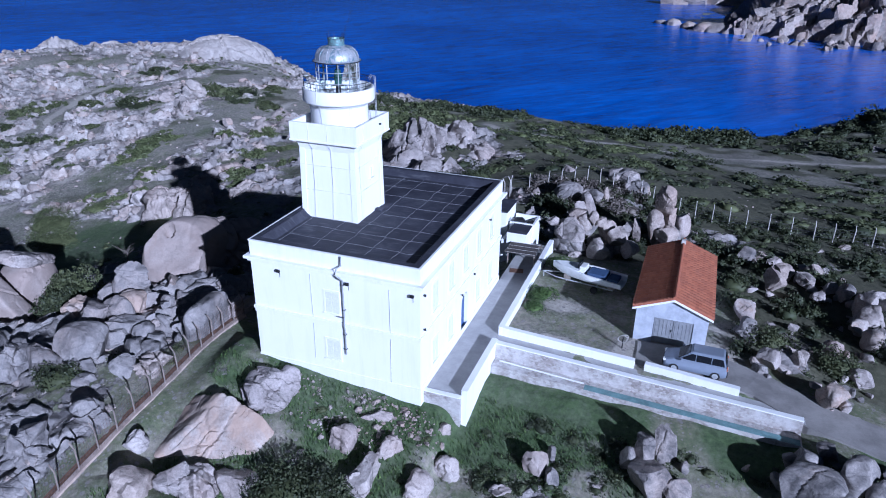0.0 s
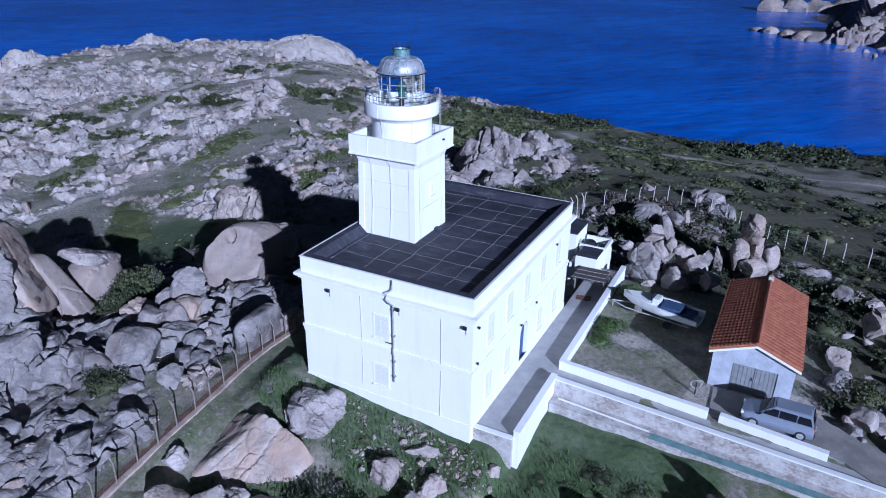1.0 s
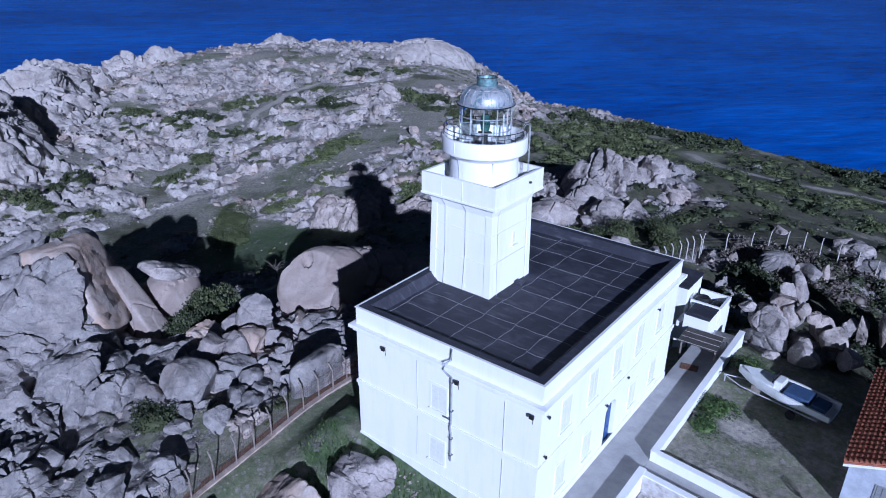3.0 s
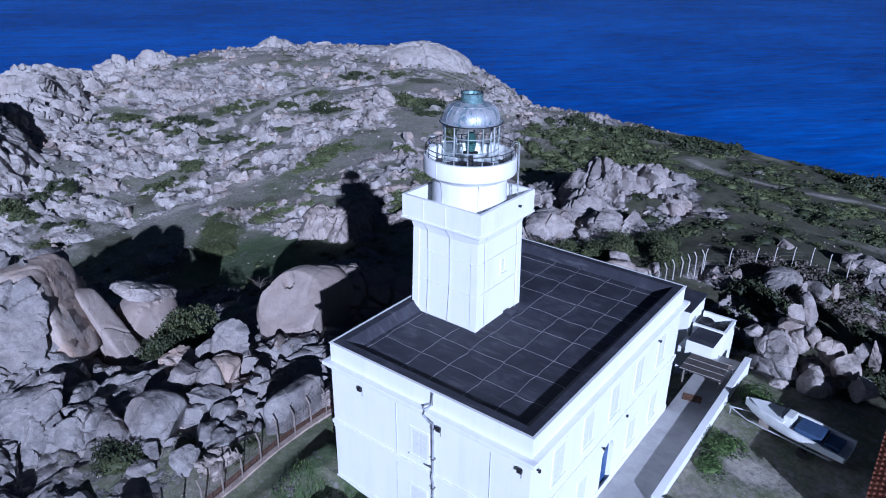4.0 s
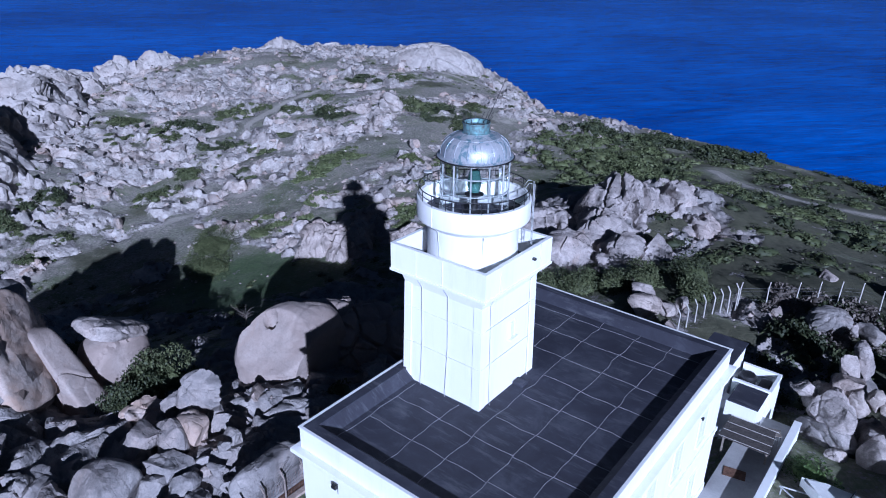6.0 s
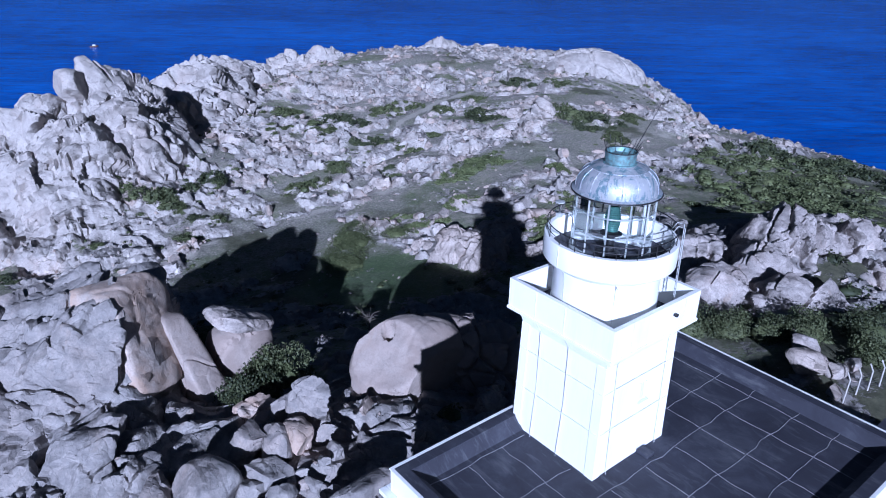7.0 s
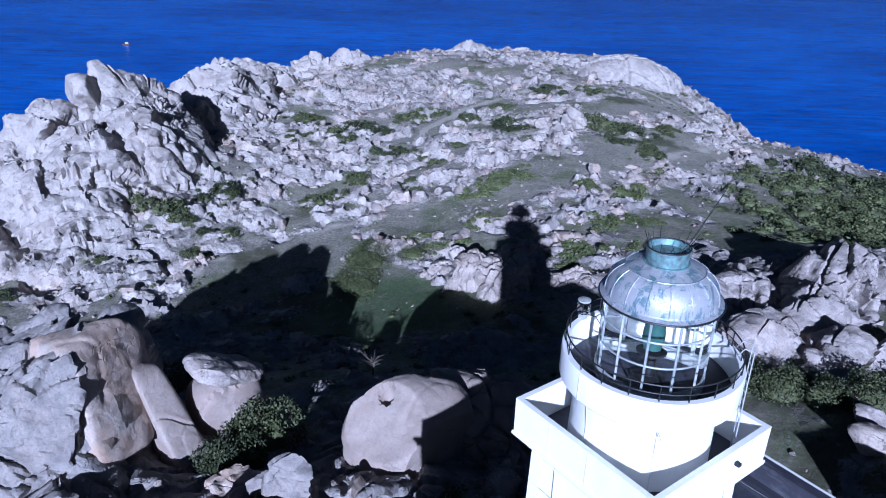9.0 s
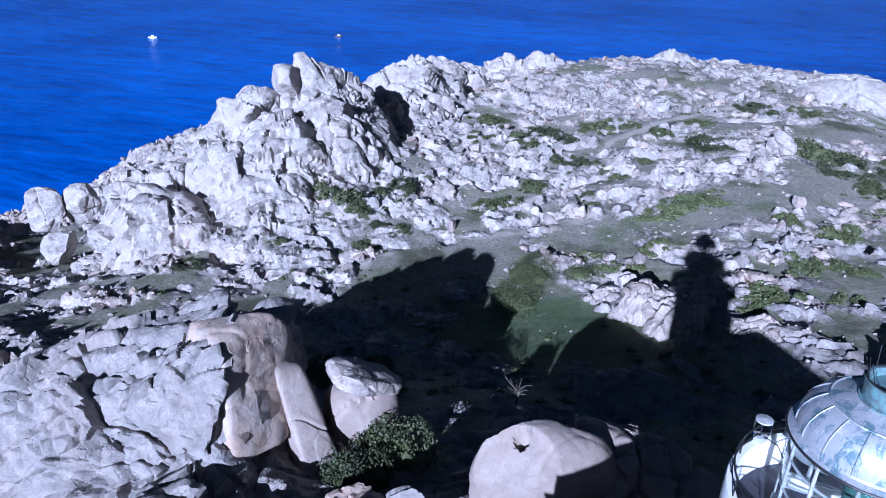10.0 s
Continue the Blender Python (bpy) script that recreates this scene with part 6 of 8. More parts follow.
def lantern():
    l = thing("lantern", "glazed lantern room with a flaking grey-green metal cupola", "lantern")
    c = (TX, TY)
    r, z0, z1 = 1.45, 16.77, 19.24
    bm = bmesh.new()
    lathe(bm, [(r - 0.06, z0), (r + 0.05, z0), (r + 0.05, z0 + 0.28), (r, z0 + 0.32), (r - 0.06, z0 + 0.32)], 48, c)
    part("curb", bm, PALE_METAL, l, "", True)
    for k, z in enumerate((z0 + 0.36, z0 + 1.12, z0 + 1.85, z1)):
        part("glazing_bar", ring(bmesh.new(), r, z, 0.03, 48, c), BAR, l)
    n = 12
    for k in range(n):
        a, b = 2 * math.pi * k / n, 2 * math.pi * (k + 1) / n
        bm = bmesh.new()
        p = (TX + r * math.cos(a), TY + r * math.sin(a))
        tube(bm, [(*p, z0 + 0.3), (*p, z1 + 0.05)], 0.036, 6)
        part("mullion", bm, BAR if k % 3 else PALE_METAL, l)
        bm = bmesh.new()
        q = [(TX + (r - 0.015) * math.cos(a + (b - a) * s / 4), TY + (r - 0.015) * math.sin(a + (b - a) * s / 4)) for s in range(5)]
        for (xa, ya), (xb, yb) in zip(q, q[1:]):
            bm.faces.new([bm.verts.new(v) for v in ((xa, ya, z0 + 0.34), (xb, yb, z0 + 0.34), (xb, yb, z1), (xa, ya, z1))])
        bmesh.ops.remove_doubles(bm, verts=bm.verts, dist=0.001)
        g = part("pane", bm, GLASS, l, "", True, 60)
        g.visible_shadow = False
    # lens on its pedestal
    bm = bmesh.new()
    lathe(bm, [(0, z0), (0.42, z0), (0.42, z0 + 0.06), (0.16, z0 + 0.12), (0.14, z0 + 0.75), (0.36, z0 + 0.82), (0.36, z0 + 0.88), (0, z0 + 0.88)], 24, c)
    part("pedestal", bm, DARK_METAL, l, "dark lamp pedestal", True)
    prof = [(0, z0 + 0.9)]
    for k in range(11):
        z = z0 + 0.92 + 0.085 * k
        rr = 0.20 + 0.07 * math.sin(math.pi * (k + 0.5) / 11)
        prof += [(rr - 0.05, z), (rr, z + 0.03)]
    prof += [(0.12, z0 + 1.92), (0, z0 + 1.95)]
    part("fresnel_lens", lathe(bmesh.new(), prof, 32, c), LENS, l, "green-tinted ribbed glass lens", True)
    # cupola
    bm = bmesh.new()
    dome = [(r - 0.1, z1 - 0.02), (r + 0.16, z1 - 0.02), (r + 0.17, z1 + 0.04), (r + 0.05, z1 + 0.1)]
    dome += [(r + 0.02, z1 + 0.14), (r + 0.01, z1 + 0.3), (r - 0.05, z1 + 0.48), (r - 0.15, z1 + 0.64), (r - 0.28, z1 + 0.77), (r - 0.4, z1 + 0.86), (r - 0.44, z1 + 0.87), (0.8, z1 + 0.95), (0.6, z1 + 1.02)]
    part("cupola", lathe(bm, dome + [(0.56, z1 + 1.03), (0.0, z1 + 1.04)], 64, c), DOME, l, "sheet-metal cupola with flaking paint", True, 24)
    for k in range(16):
        a = 2 * math.pi * k / 16
        bm = bmesh.new()
        tube(bm, [(TX + d * math.cos(a), TY + d * math.sin(a), z1 + e) for d, e in ((r + 0.03, 0.12), (r + 0.02, 0.3), (r - 0.04, 0.49), (r - 0.14, 0.65), (r - 0.27, 0.78), (r - 0.4, 0.87))], 0.014, 5)
        part("seam", bm, DOME, l)
    part("drip_ring", ring(bmesh.new(), r + 0.17, z1 + 0.02, 0.03, 56, c), DARK_METAL, l)
    part("drip_ring", ring(bmesh.new(), r - 0.42, z1 + 0.875, 0.018, 40, c), DOME, l)
    bm = bmesh.new()
    lathe(bm, [(0, z1 + 1.0), (0.6, z1 + 1.0), (0.6, z1 + 1.05), (0.55, z1 + 1.06), (0.55, z1 + 1.38), (0.58, z1 + 1.40), (0.58, z1 + 1.45), (0.5, z1 + 1.45), (0.46, z1 + 1.30), (0, z1 + 1.32)], 32, c)
    part("ventilator", bm, VERDIGRIS, l, "blue-green ventilator drum", True, 30)
    part("vent_rim", ring(bmesh.new(), 0.56, z1 + 1.465, 0.016, 28, c), DARK_METAL, l)
    rs = random.Random(8)
    for k in range(14):           # bird spikes
        a = 2 * math.pi * k / 14
        bm = bmesh.new()
        x, y = TX + 0.52 * math.cos(a), TY + 0.52 * math.sin(a)
        tube(bm, [(x, y, z1 + 1.46), (x + 0.3 * math.cos(a) * rs.random(), y + 0.3 * math.sin(a) * rs.random(), z1 + 1.68 + 0.26 * rs.random())], 0.011, 4)
        part("bird_spike", bm, DARK_METAL, l)
    bm = bmesh.new()
    tube(bm, [(TX + 0.42, TY + 0.2, z1 + 1.6), (TX + 0.8, TY + 0.6, z1 + 2.9), (TX + 1.0, TY + 0.85, z1 + 3.7)], 0.016, 5, 0.006)
    part("aerial", bm, DARK_METAL, l, "thin leaning whip aerial")
    return l


def spare_lamp():
    """Small emergency lamp on the gallery edge."""
    s = thing("emergency_lamp", "small clear glass lamp on the gallery parapet", "lamp")
    x, y = TX - 2.34, TY - 0.28
    part("bracket", boxes((x - 0.1, x + 0.1, y - 0.1, y + 0.1, 17.51, 17.71), bevel=0.02), PALE_METAL, s)
    part("glass", lathe(bmesh.new(), [(0, 17.71), (0.16, 17.71), (0.2, 17.83), (0.2, 18.08), (0.17, 18.13), (0, 18.13)], 20, (x, y)), GLASS, s, "", True, 40).visible_shadow = False
    part("cap", lathe(bmesh.new(), [(0, 18.11), (0.19, 18.11), (0.19, 18.15), (0, 18.18)], 20, (x, y)), PALE_METAL, s)
    bm = bmesh.new()
    tube(bm, [(x + 0.1, y, 17.73), (x + 0.5, y, 17.79), (TX - 1.4, y - 0.2, 17.73)], 0.014, 5)
    part("cable", bm, DARK_METAL, s)


def gallery_ladder():
    l = thing("gallery_ladder", "thin grey steel ladder hooked over the gallery rim", "ladder")
    a = radians(38)
    ca, sa = math.cos(a), math.sin(a)
    for side in (-0.2, 0.2):
        ox, oy = -sa * side, ca * side
        pts = [(2.15, 17.9), (2.3, 18.15), (2.55, 18.1), (2.56, 17.0), (2.6, 14.34)]
        part("stile", tube(bmesh.new(), [(TX + rr * ca + ox, TY + rr * sa + oy, z) for rr, z in pts], 0.017, 6), PALE_METAL, l)
    for k in range(11):
        z, rr = 14.6 + 0.3 * k, 2.6 - 0.004 * k
        part("rung", tube(bmesh.new(), [(TX + rr * ca + sa * 0.2, TY + rr * sa - ca * 0.2, z), (TX + rr * ca - sa * 0.2, TY + rr * sa + ca * 0.2, z)], 0.011, 5), PALE_METAL, l)


keeper_house()
tower()
gallery_ladder()
lantern()
spare_lamp()

# ---- terrace, ramp and boundary walls ----
def ramp_walls():
    tz = -0.02
    t = thing("terrace", "paved terrace on a rubble base along the house's sunny side", "terrace")
    part("base", boxes((0.06, 2.55, 0.75, 26.4, -4.4, tz - 0.06)), RUBBLE, t)
    k = 0
    for y0 in np.arange(0.8, 26.2, 2.1):           # paving bays
        part("paving_slab", boxes((0.06, 2.55, y0, min(y0 + 2.094, 26.38), tz - 0.06, tz + 0.002 * (k % 2)), bevel=0.008), CONCRETE, t)
        k += 1
    def wall(name, label, pts, thick, z_low, tops, mat=WHITE, coping=True):
        """A wall along a straight line from pts[0] to pts[1]; tops at its two ends."""
        w = thing(name, label, "wall")
        (ax, ay), (bx, by) = pts
        d = Vector((bx - ax, by - ay)).normalized()
        n = Vector((-d.y, d.x)) * thick / 2
        o = [(ax - n.x, ay - n.y), (bx - n.x, by - n.y), (bx + n.x, by + n.y), (ax + n.x, ay + n.y)]
        part("masonry", prism(bmesh.new(), o, z_low, [tops[0] - 0.07, tops[1] - 0.07, tops[1] - 0.07, tops[0] - 0.07]), mat, w)
        n *= 1.0 + 0.08 / thick
        o = [(ax - n.x, ay - n.y), (bx - n.x, by - n.y), (bx + n.x, by + n.y), (ax + n.x, ay + n.y)]
        bm = prism(bmesh.new(), o, [tops[0] - 0.08, tops[1] - 0.08, tops[1] - 0.08, tops[0] - 0.08], [tops[0], tops[1], tops[1], tops[0]])
        bmesh.ops.bevel(bm, geom=bm.edges[:], offset=0.015, segments=2, affect='EDGES')
        part("coping", bm, WHITE, w)
        return w
    wall("terrace_parapet", "low white parapet along the terrace", [(2.76, 0.62), (2.76, 7.45)], 0.36, -4.4, (0.58, 0.6))
    wall("terrace_parapet", "low white parapet along the terrace", [(2.76, 8.95), (2.76, 26.0)], 0.36, -1.0, (0.68, 0.8))
    e = thing("terrace_end_wall", "rubble end wall of the terrace with a low kerb", "wall")
    part("masonry", boxes((0.06, 2.57, 0.42, 0.74, -4.4, 0.02)), RUBBLE, e)
    part("coping", boxes((0.06, 2.57, 0.40, 0.76, 0.02, 0.1), bevel=0.015), WHITE, e)
    wall("yard_wall", "long white wall between the ramp and the yard", [(2.95, 9.1), (12.5, 8.44)], 0.34, -1.2, (0.66, 0.5))
    wall("yard_wall", "white wall between the ramp and the parked car", [(13.2, 8.39), (19.3, 7.78)], 0.34, -1.2, (0.48, 0.34))
    low = wall("ramp_wall", "long retaining wall of pale rubble with a white coping", [(2.95, 7.2), (23.0, 6.1)], 0.36, -4.4, (0.5, 0.12), RUBBLE)
    # the lower ledge of the retaining wall
    o = [(3.0, 5.9), (23.0, 4.7), (23.0, 5.94), (3.0, 7.04)]
    part("ledge", prism(bmesh.new(), o, -4.4, [-0.72, -0.92, -0.92, -0.72]), RUBBLE, low)
    o = [(9.6, 5.53), (22.9, 4.74), (22.9, 5.3), (9.6, 6.1)]
    part("ledge_top", prism(bmesh.new(), o, [-1.0, -1.3, -1.3, -1.0], [-0.76, -0.9, -0.9, -0.76]), GREEN_CEMENT, low, "faded green cement top of the ledge")
    bm = bmesh.new()
    tube(bm, [(3.4, 6.6, -0.65), (6.5, 6.35, -0.68), (9.5, 6.1, -0.71)], 0.06, 8)
    part("pipe", bm, OFF_WHITE, low, "white plastic pipe lying on the ledge", True)
    r = thing("ramp", "sloping concrete ramp between two walls", "ramp")
    part("slab", strip([((x, 7.37 - 0.0549 * (x - 2.95), z), (x, 8.93 - 0.0745 * (x - 2.95), z)) for x, z in ((2.57, -0.03), (8.0, -0.07), (14.0, -0.14), (19.2, -0.2), (23.2, -0.34))], 1.5), CONCRETE, r)
    # road away from the yard
    rows = [((12.5, 8.7, 0.0), (12.4, 11.9, 0.0)), ((15.0, 8.42, 0.0), (15.0, 12.0, 0.0)), ((19.4, 7.98, -0.02), (18.2, 11.8, -0.02)), ((20.2, 7.9, -0.1), (20.8, 10.9, -0.1)), ((23.3, 6.0, -0.36), (24.0, 9.2, -0.34)),
            ((30.0, 4.2, -0.84), (30.0, 7.5, -0.84)), ((44.0, 3.0, -1.9), (44.0, 6.4, -1.9)), ((62.0, 2.0, -3.2), (62.0, 5.4, -3.2))]
    tagged(part("road", strip(rows, 0.6), ROAD), "worn pale concrete drive leading out of the yard", "road", kind="structure")


def strip(rows, thick):
    """A slab between two edges, given pair by pair along its length."""
    bm = bmesh.new()
    cuts = [[bm.verts.new(p) for p in (a, b, (b[0], b[1], b[2] - thick), (a[0], a[1], a[2] - thick))] for a, b in rows]
    for p, q in zip(cuts, cuts[1:]):
        for k in range(4):
            bm.faces.new((p[k], p[(k + 1) % 4], q[(k + 1) % 4], q[k]))
    bm.faces.new(cuts[0])
    bm.faces.new(cuts[-1])
    bmesh.ops.recalc_face_normals(bm, faces=bm.faces)
    return bm


WOOD_DARK = worn("dark_reed", (0.085, 0.075, 0.07), 0.9, 0, 3, 0.4)
GREEN_CEMENT = worn("faded_green_cement", (0.20, 0.33, 0.34), 0.85, 0, 1.5, 0.4)


# ---- garage ----
def garage():
    g = thing("garage", "small white garage with a terracotta tiled gable roof", "garage")
    x0, x1, y0, y1, ez, rz = 11.95, 16.95, 12.3, 23.0, 2.72, 3.72
    mx = (x0 + x1) / 2
    part("wall", boxes((x0, x0 + 0.3, y0, y1, -1.2, ez)), GARAGE_WALL, g)
    part("wall", boxes((x1 - 0.3, x1, y0, y1, -1.2, ez)), GARAGE_WALL, g)
    d0, d1, dz = 13.25, 16.0, 1.95
    for ya, yb, opening in ((y0, y0 + 0.3, True), (y1 - 0.3, y1, False)):
        bm = bmesh.new()
        if opening:
            box(bm, x0 + 0.3, d0, ya, yb, -1.2, ez)
            box(bm, d1, x1 - 0.3, ya, yb, -1.2, ez)
            box(bm, d0, d1, ya, yb, dz, ez)
        else:
            box(bm, x0 + 0.3, x1 - 0.3, ya, yb, -1.2, ez)
        part("wall", bm, GARAGE_WALL, g)
        bm = bmesh.new()
        a = [bm.verts.new(v) for v in ((x0, ya, ez), (x1, ya, ez), (mx, ya, rz))]
        b = [bm.verts.new(v) for v in ((x0, yb, ez), (x1, yb, ez), (mx, yb, rz))]
        bm.faces.new(a)
        bm.faces.new(b[::-1])
        for k in range(3):
            bm.faces.new((a[k], b[k], b[(k + 1) % 3], a[(k + 1) % 3]))
        bmesh.ops.recalc_face_normals(bm, faces=bm.faces)
        part("gable", bm, GARAGE_WALL, g)
    dr = part("garage_door", boxes((d0, d1, y0 + 0.1, y0 + 0.16, -0.1, dz)), GREY_DOOR, g, "grey sheet-metal double door")
    for xa, xb in ((d0 + 0.05, (d0 + d1) / 2 - 0.02), ((d0 + d1) / 2 + 0.02, d1 - 0.05)):
        part("leaf", boxes((xa, xb, y0 + 0.06, y0 + 0.1, 0.0, dz - 0.05), bevel=0.01), GREY_DOOR, dr)
        for k in range(5):
            u = xa + (xb - xa) * (k + 0.5) / 5
            part("rib", boxes((u - 0.02, u + 0.02, y0 + 0.04, y0 + 0.062, 0.05, dz - 0.1)), GREY_DOOR, dr)
    part("handle", boxes(((d0 + d1) / 2 - 0.12, (d0 + d1) / 2 - 0.06, y0 + 0.01, y0 + 0.06, 0.95, 1.15)), DARK_METAL, dr)
    # roof deck and the tiles on it
    over, slope = 0.28, (rz - ez) / (mx - x0)
    for s in (-1, 1):
        bm = bmesh.new()
        xe = mx + s * (mx - x0 + over)
        zl = rz - slope * (mx - x0 + over)
        pts = [(mx, rz), (xe, zl), (xe, zl + 0.12), (mx, rz + 0.12)]
        a = [bm.verts.new((x, y0 - over, z)) for x, z in pts]
        b = [bm.verts.new((x, y1 + over, z)) for x, z in pts]
        bm.faces.new(a)
        bm.faces.new(b)
        for k in range(4):
            bm.faces.new((a[k], a[(k + 1) % 4], b[(k + 1) % 4], b[k]))
        bmesh.ops.recalc_face_normals(bm, faces=bm.faces)
        deck = part("roof", bm, TILE, g, "tiled roof slope")
        bm = bmesh.new()
        edge = [(mx, rz + 0.02), (xe, zl + 0.02), (xe, zl - 0.14), (mx, rz - 0.14)]
        a = [bm.verts.new((x, y0 - over - 0.03, z)) for x, z in edge]
        b = [bm.verts.new((x, y0 - over + 0.05, z - 0.004)) for x, z in edge]
        bm.faces.new(a)
        bm.faces.new(b[::-1])
        for k in range(4):
            bm.faces.new((a[k], b[k], b[(k + 1) % 4], a[(k + 1) % 4]))
        bmesh.ops.recalc_face_normals(bm, faces=bm.faces)
        part("verge_board", bm, WHITE, g, "white painted verge board")
        run = math.hypot(mx - x0 + over, slope * (mx - x0 + over))
        rows, cols = (12, 25)
        rl, cw = run / rows, (y1 - y0 + 2 * over) / cols
        tile = bmesh.new()
        seg = 6
        ra = [tile.verts.new((0.0, cw * 0.52 * math.cos(math.pi * k / seg), 0.03 + cw * 0.2 * math.sin(math.pi * k / seg))) for k in range(seg + 1)]
        rb = [tile.verts.new((rl * 1.12, cw * 0.44 * math.cos(math.pi * k / seg), -0.02 + cw * 0.16 * math.sin(math.pi * k / seg))) for k in range(seg + 1)]
        for k in range(seg):
            tile.faces.new((ra[k], rb[k], rb[k + 1], ra[k + 1]))
        tile.faces.new(ra)
        me = bpy.data.meshes.new("roof_tile")
        bmesh.ops.recalc_face_normals(tile, faces=tile.faces)
        tile.to_mesh(me)
        tile.free()
        me.materials.append(TILE)
        for r in range(rows):
            for c in range(cols):
                ob = new("roof_tile", me)
                ob.parent = deck
                d = run - r * rl
                ang = math.atan(slope)
                rj = random.uniform(-0.012, 0.012)
                x = mx + s * d * math.cos(ang)
                z = rz + 0.13 - d * math.sin(ang)
                m = Matrix.Translation((x, y0 - over + cw * (c + 0.5) + rj, z))
                basis = Matrix(((-s * math.cos(ang), 0, s * math.sin(ang), 0), (0, 1, 0, 0), (math.sin(ang), 0, math.cos(ang), 0), (0, 0, 0, 1)))
                ob.matrix_basis = m @ basis
    bm = bmesh.new()
    for k in range(28):
        y = y0 - over + (y1 - y0 + 2 * over) * k / 28
        tube(bm, [(mx, y, rz + 0.15), (mx, y + 0.44, rz + 0.17)], 0.13, 8, 0.11)
    tagged(part("ridge_tiles", bm, TILE, g, "row of rounded ridge tiles", True), kind="stuff")
    part("vent_pipe", boxes((mx - 0.18, mx + 0.18, y1 - 0.9, y1 - 0.5, rz - 0.2, rz + 0.5), bevel=0.03), POST, g, "small square chimney")


# ---- car ----
def car():
    c = thing("parked_car", "silver-blue compact van parked beside the white wall", "car", at=(16.4, 9.5, 0.02), turn=-2.0)
    def section(x, half, z0, z1, tuck):
        """One cross cut of the body: sill, waist and top."""
        return [(x, -half * tuck, z1), (x, -half, z0 + (z1 - z0) * 0.55), (x, -half, z0 + 0.12), (x, -half * 0.92, z0), (x, half * 0.92, z0), (x, half, z0 + 0.12), (x, half, z0 + (z1 - z0) * 0.55), (x, half * tuck, z1)]
    def loft(rows):
        bm = bmesh.new()
        rings = [[bm.verts.new(p) for p in r] for r in rows]
        for a, b in zip(rings, rings[1:]):
            for k in range(len(a)):
                bm.faces.new((a[k], a[(k + 1) % len(a)], b[(k + 1) % len(a)], b[k]))
        bm.faces.new(rings[0])
        bm.faces.new(rings[-1][::-1])
        bmesh.ops.recalc_face_normals(bm, faces=bm.faces)
        bmesh.ops.bevel(bm, geom=[e for e in bm.edges if e.calc_face_angle(0) > 0.5], offset=0.05, segments=2, affect='EDGES')
        return bm
    body = part("body", loft([section(-2.06, 0.66, 0.36, 0.72, 0.9), section(-1.92, 0.8, 0.24, 0.86, 0.9), section(-1.2, 0.86, 0.2, 1.02, 0.9), section(-0.9, 0.86, 0.2, 1.06, 0.92),
                              section(1.9, 0.86, 0.2, 1.08, 0.94), section(2.04, 0.82, 0.3, 1.06, 0.92)]), CAR_PAINT, c, "", True, 35)
    cab = lambda x, half, z: [(x, -half, z), (x, half, z)]
    bm = bmesh.new()
    low = [(-1.15, -0.76), (-1.15, 0.76), (2.0, 0.78), (2.0, -0.78)]
    high = [(-0.35, -0.62), (-0.35, 0.62), (1.78, 0.66), (1.78, -0.66)]
    a = [bm.verts.new((x, y, 1.0)) for x, y in low]
    b = [bm.verts.new((x, y, 1.62)) for x, y in high]
    top = [bm.verts.new((x * 0.93 + 0.06, y * 0.86, 1.72)) for x, y in high]
    for u, w in ((a, b), (b, top)):
        for k in range(4):
            bm.faces.new((u[k], u[(k + 1) % 4], w[(k + 1) % 4], w[k]))
    bm.faces.new(top)
    bmesh.ops.recalc_face_normals(bm, faces=bm.faces)
    bmesh.ops.bevel(bm, geom=bm.edges[:], offset=0.04, segments=2, affect='EDGES')
    part("roof", bm, CAR_PAINT, c, "", True, 35)
    def pane(name, corners, push):
        bm = bmesh.new()
        v = [bm.verts.new(p) for p in corners]
        f = bm.faces.new(v)
        f.normal_update()
        n = f.normal * push
        r = bmesh.ops.extrude_face_region(bm, geom=[f])
        for w in (g for g in r["geom"] if isinstance(g, bmesh.types.BMVert)):
            w.co += n
        bmesh.ops.recalc_face_normals(bm, faces=bm.faces)
        part(name, bm, CAR_GLASS, c, "dark tinted window")
    for s in (-1, 1):
        yl, yh = s * 0.775, s * 0.655
        for xa, xb, ta, tb in ((-0.95, -0.02, -0.3, -0.02), (0.06, 0.98, 0.06, 0.98), (1.06, 1.86, 1.06, 1.7)):
            q = [(xa, yl, 1.1), (xb, yl, 1.1), (tb, yh, 1.54), (ta, yh, 1.54)]
            pane("side_window", q if s < 0 else q[::-1], 0.022)
    pane("windscreen", [(-1.09, 0.68, 1.07), (-1.09, -0.68, 1.07), (-0.42, -0.58, 1.57), (-0.42, 0.58, 1.57)], 0.03)
    pane("rear_window", [(1.985, -0.68, 1.12), (1.985, 0.68, 1.12), (1.83, 0.6, 1.56), (1.83, -0.6, 1.56)], 0.02)
    for x in (-1.3, 1.35):
        for s in (-1, 1):
            bm = bmesh.new()
            tube(bm, [(x, s * 0.66, 0.31), (x, s * 0.875, 0.31)], 0.31, 24)
            w = part("wheel", bm, RUBBER, c, "black tyre", True)
            bm = bmesh.new()
            tube(bm, [(x, s * 0.85, 0.31), (x, s * 0.885, 0.31)], 0.2, 16)
            part("rim", bm, PALE_METAL, w, "grey wheel rim")
    for s in (-1, 1):
        part("headlight", boxes((-2.07, -1.9, s * 0.62 - 0.14, s * 0.62 + 0.14, 0.66, 0.82), bevel=0.03), OFF_WHITE, c, "clear headlight")
        part("tail_light", boxes((1.98, 2.055, s * 0.74 - 0.06, s * 0.74 + 0.06, 0.8, 1.15), bevel=0.02), TILE, c, "red tail light")
        part("mirror", boxes((-0.95, -0.8, s * 0.92 - 0.09, s * 0.92 + 0.09, 1.05, 1.2), bevel=0.03), CAR_PAINT, c)
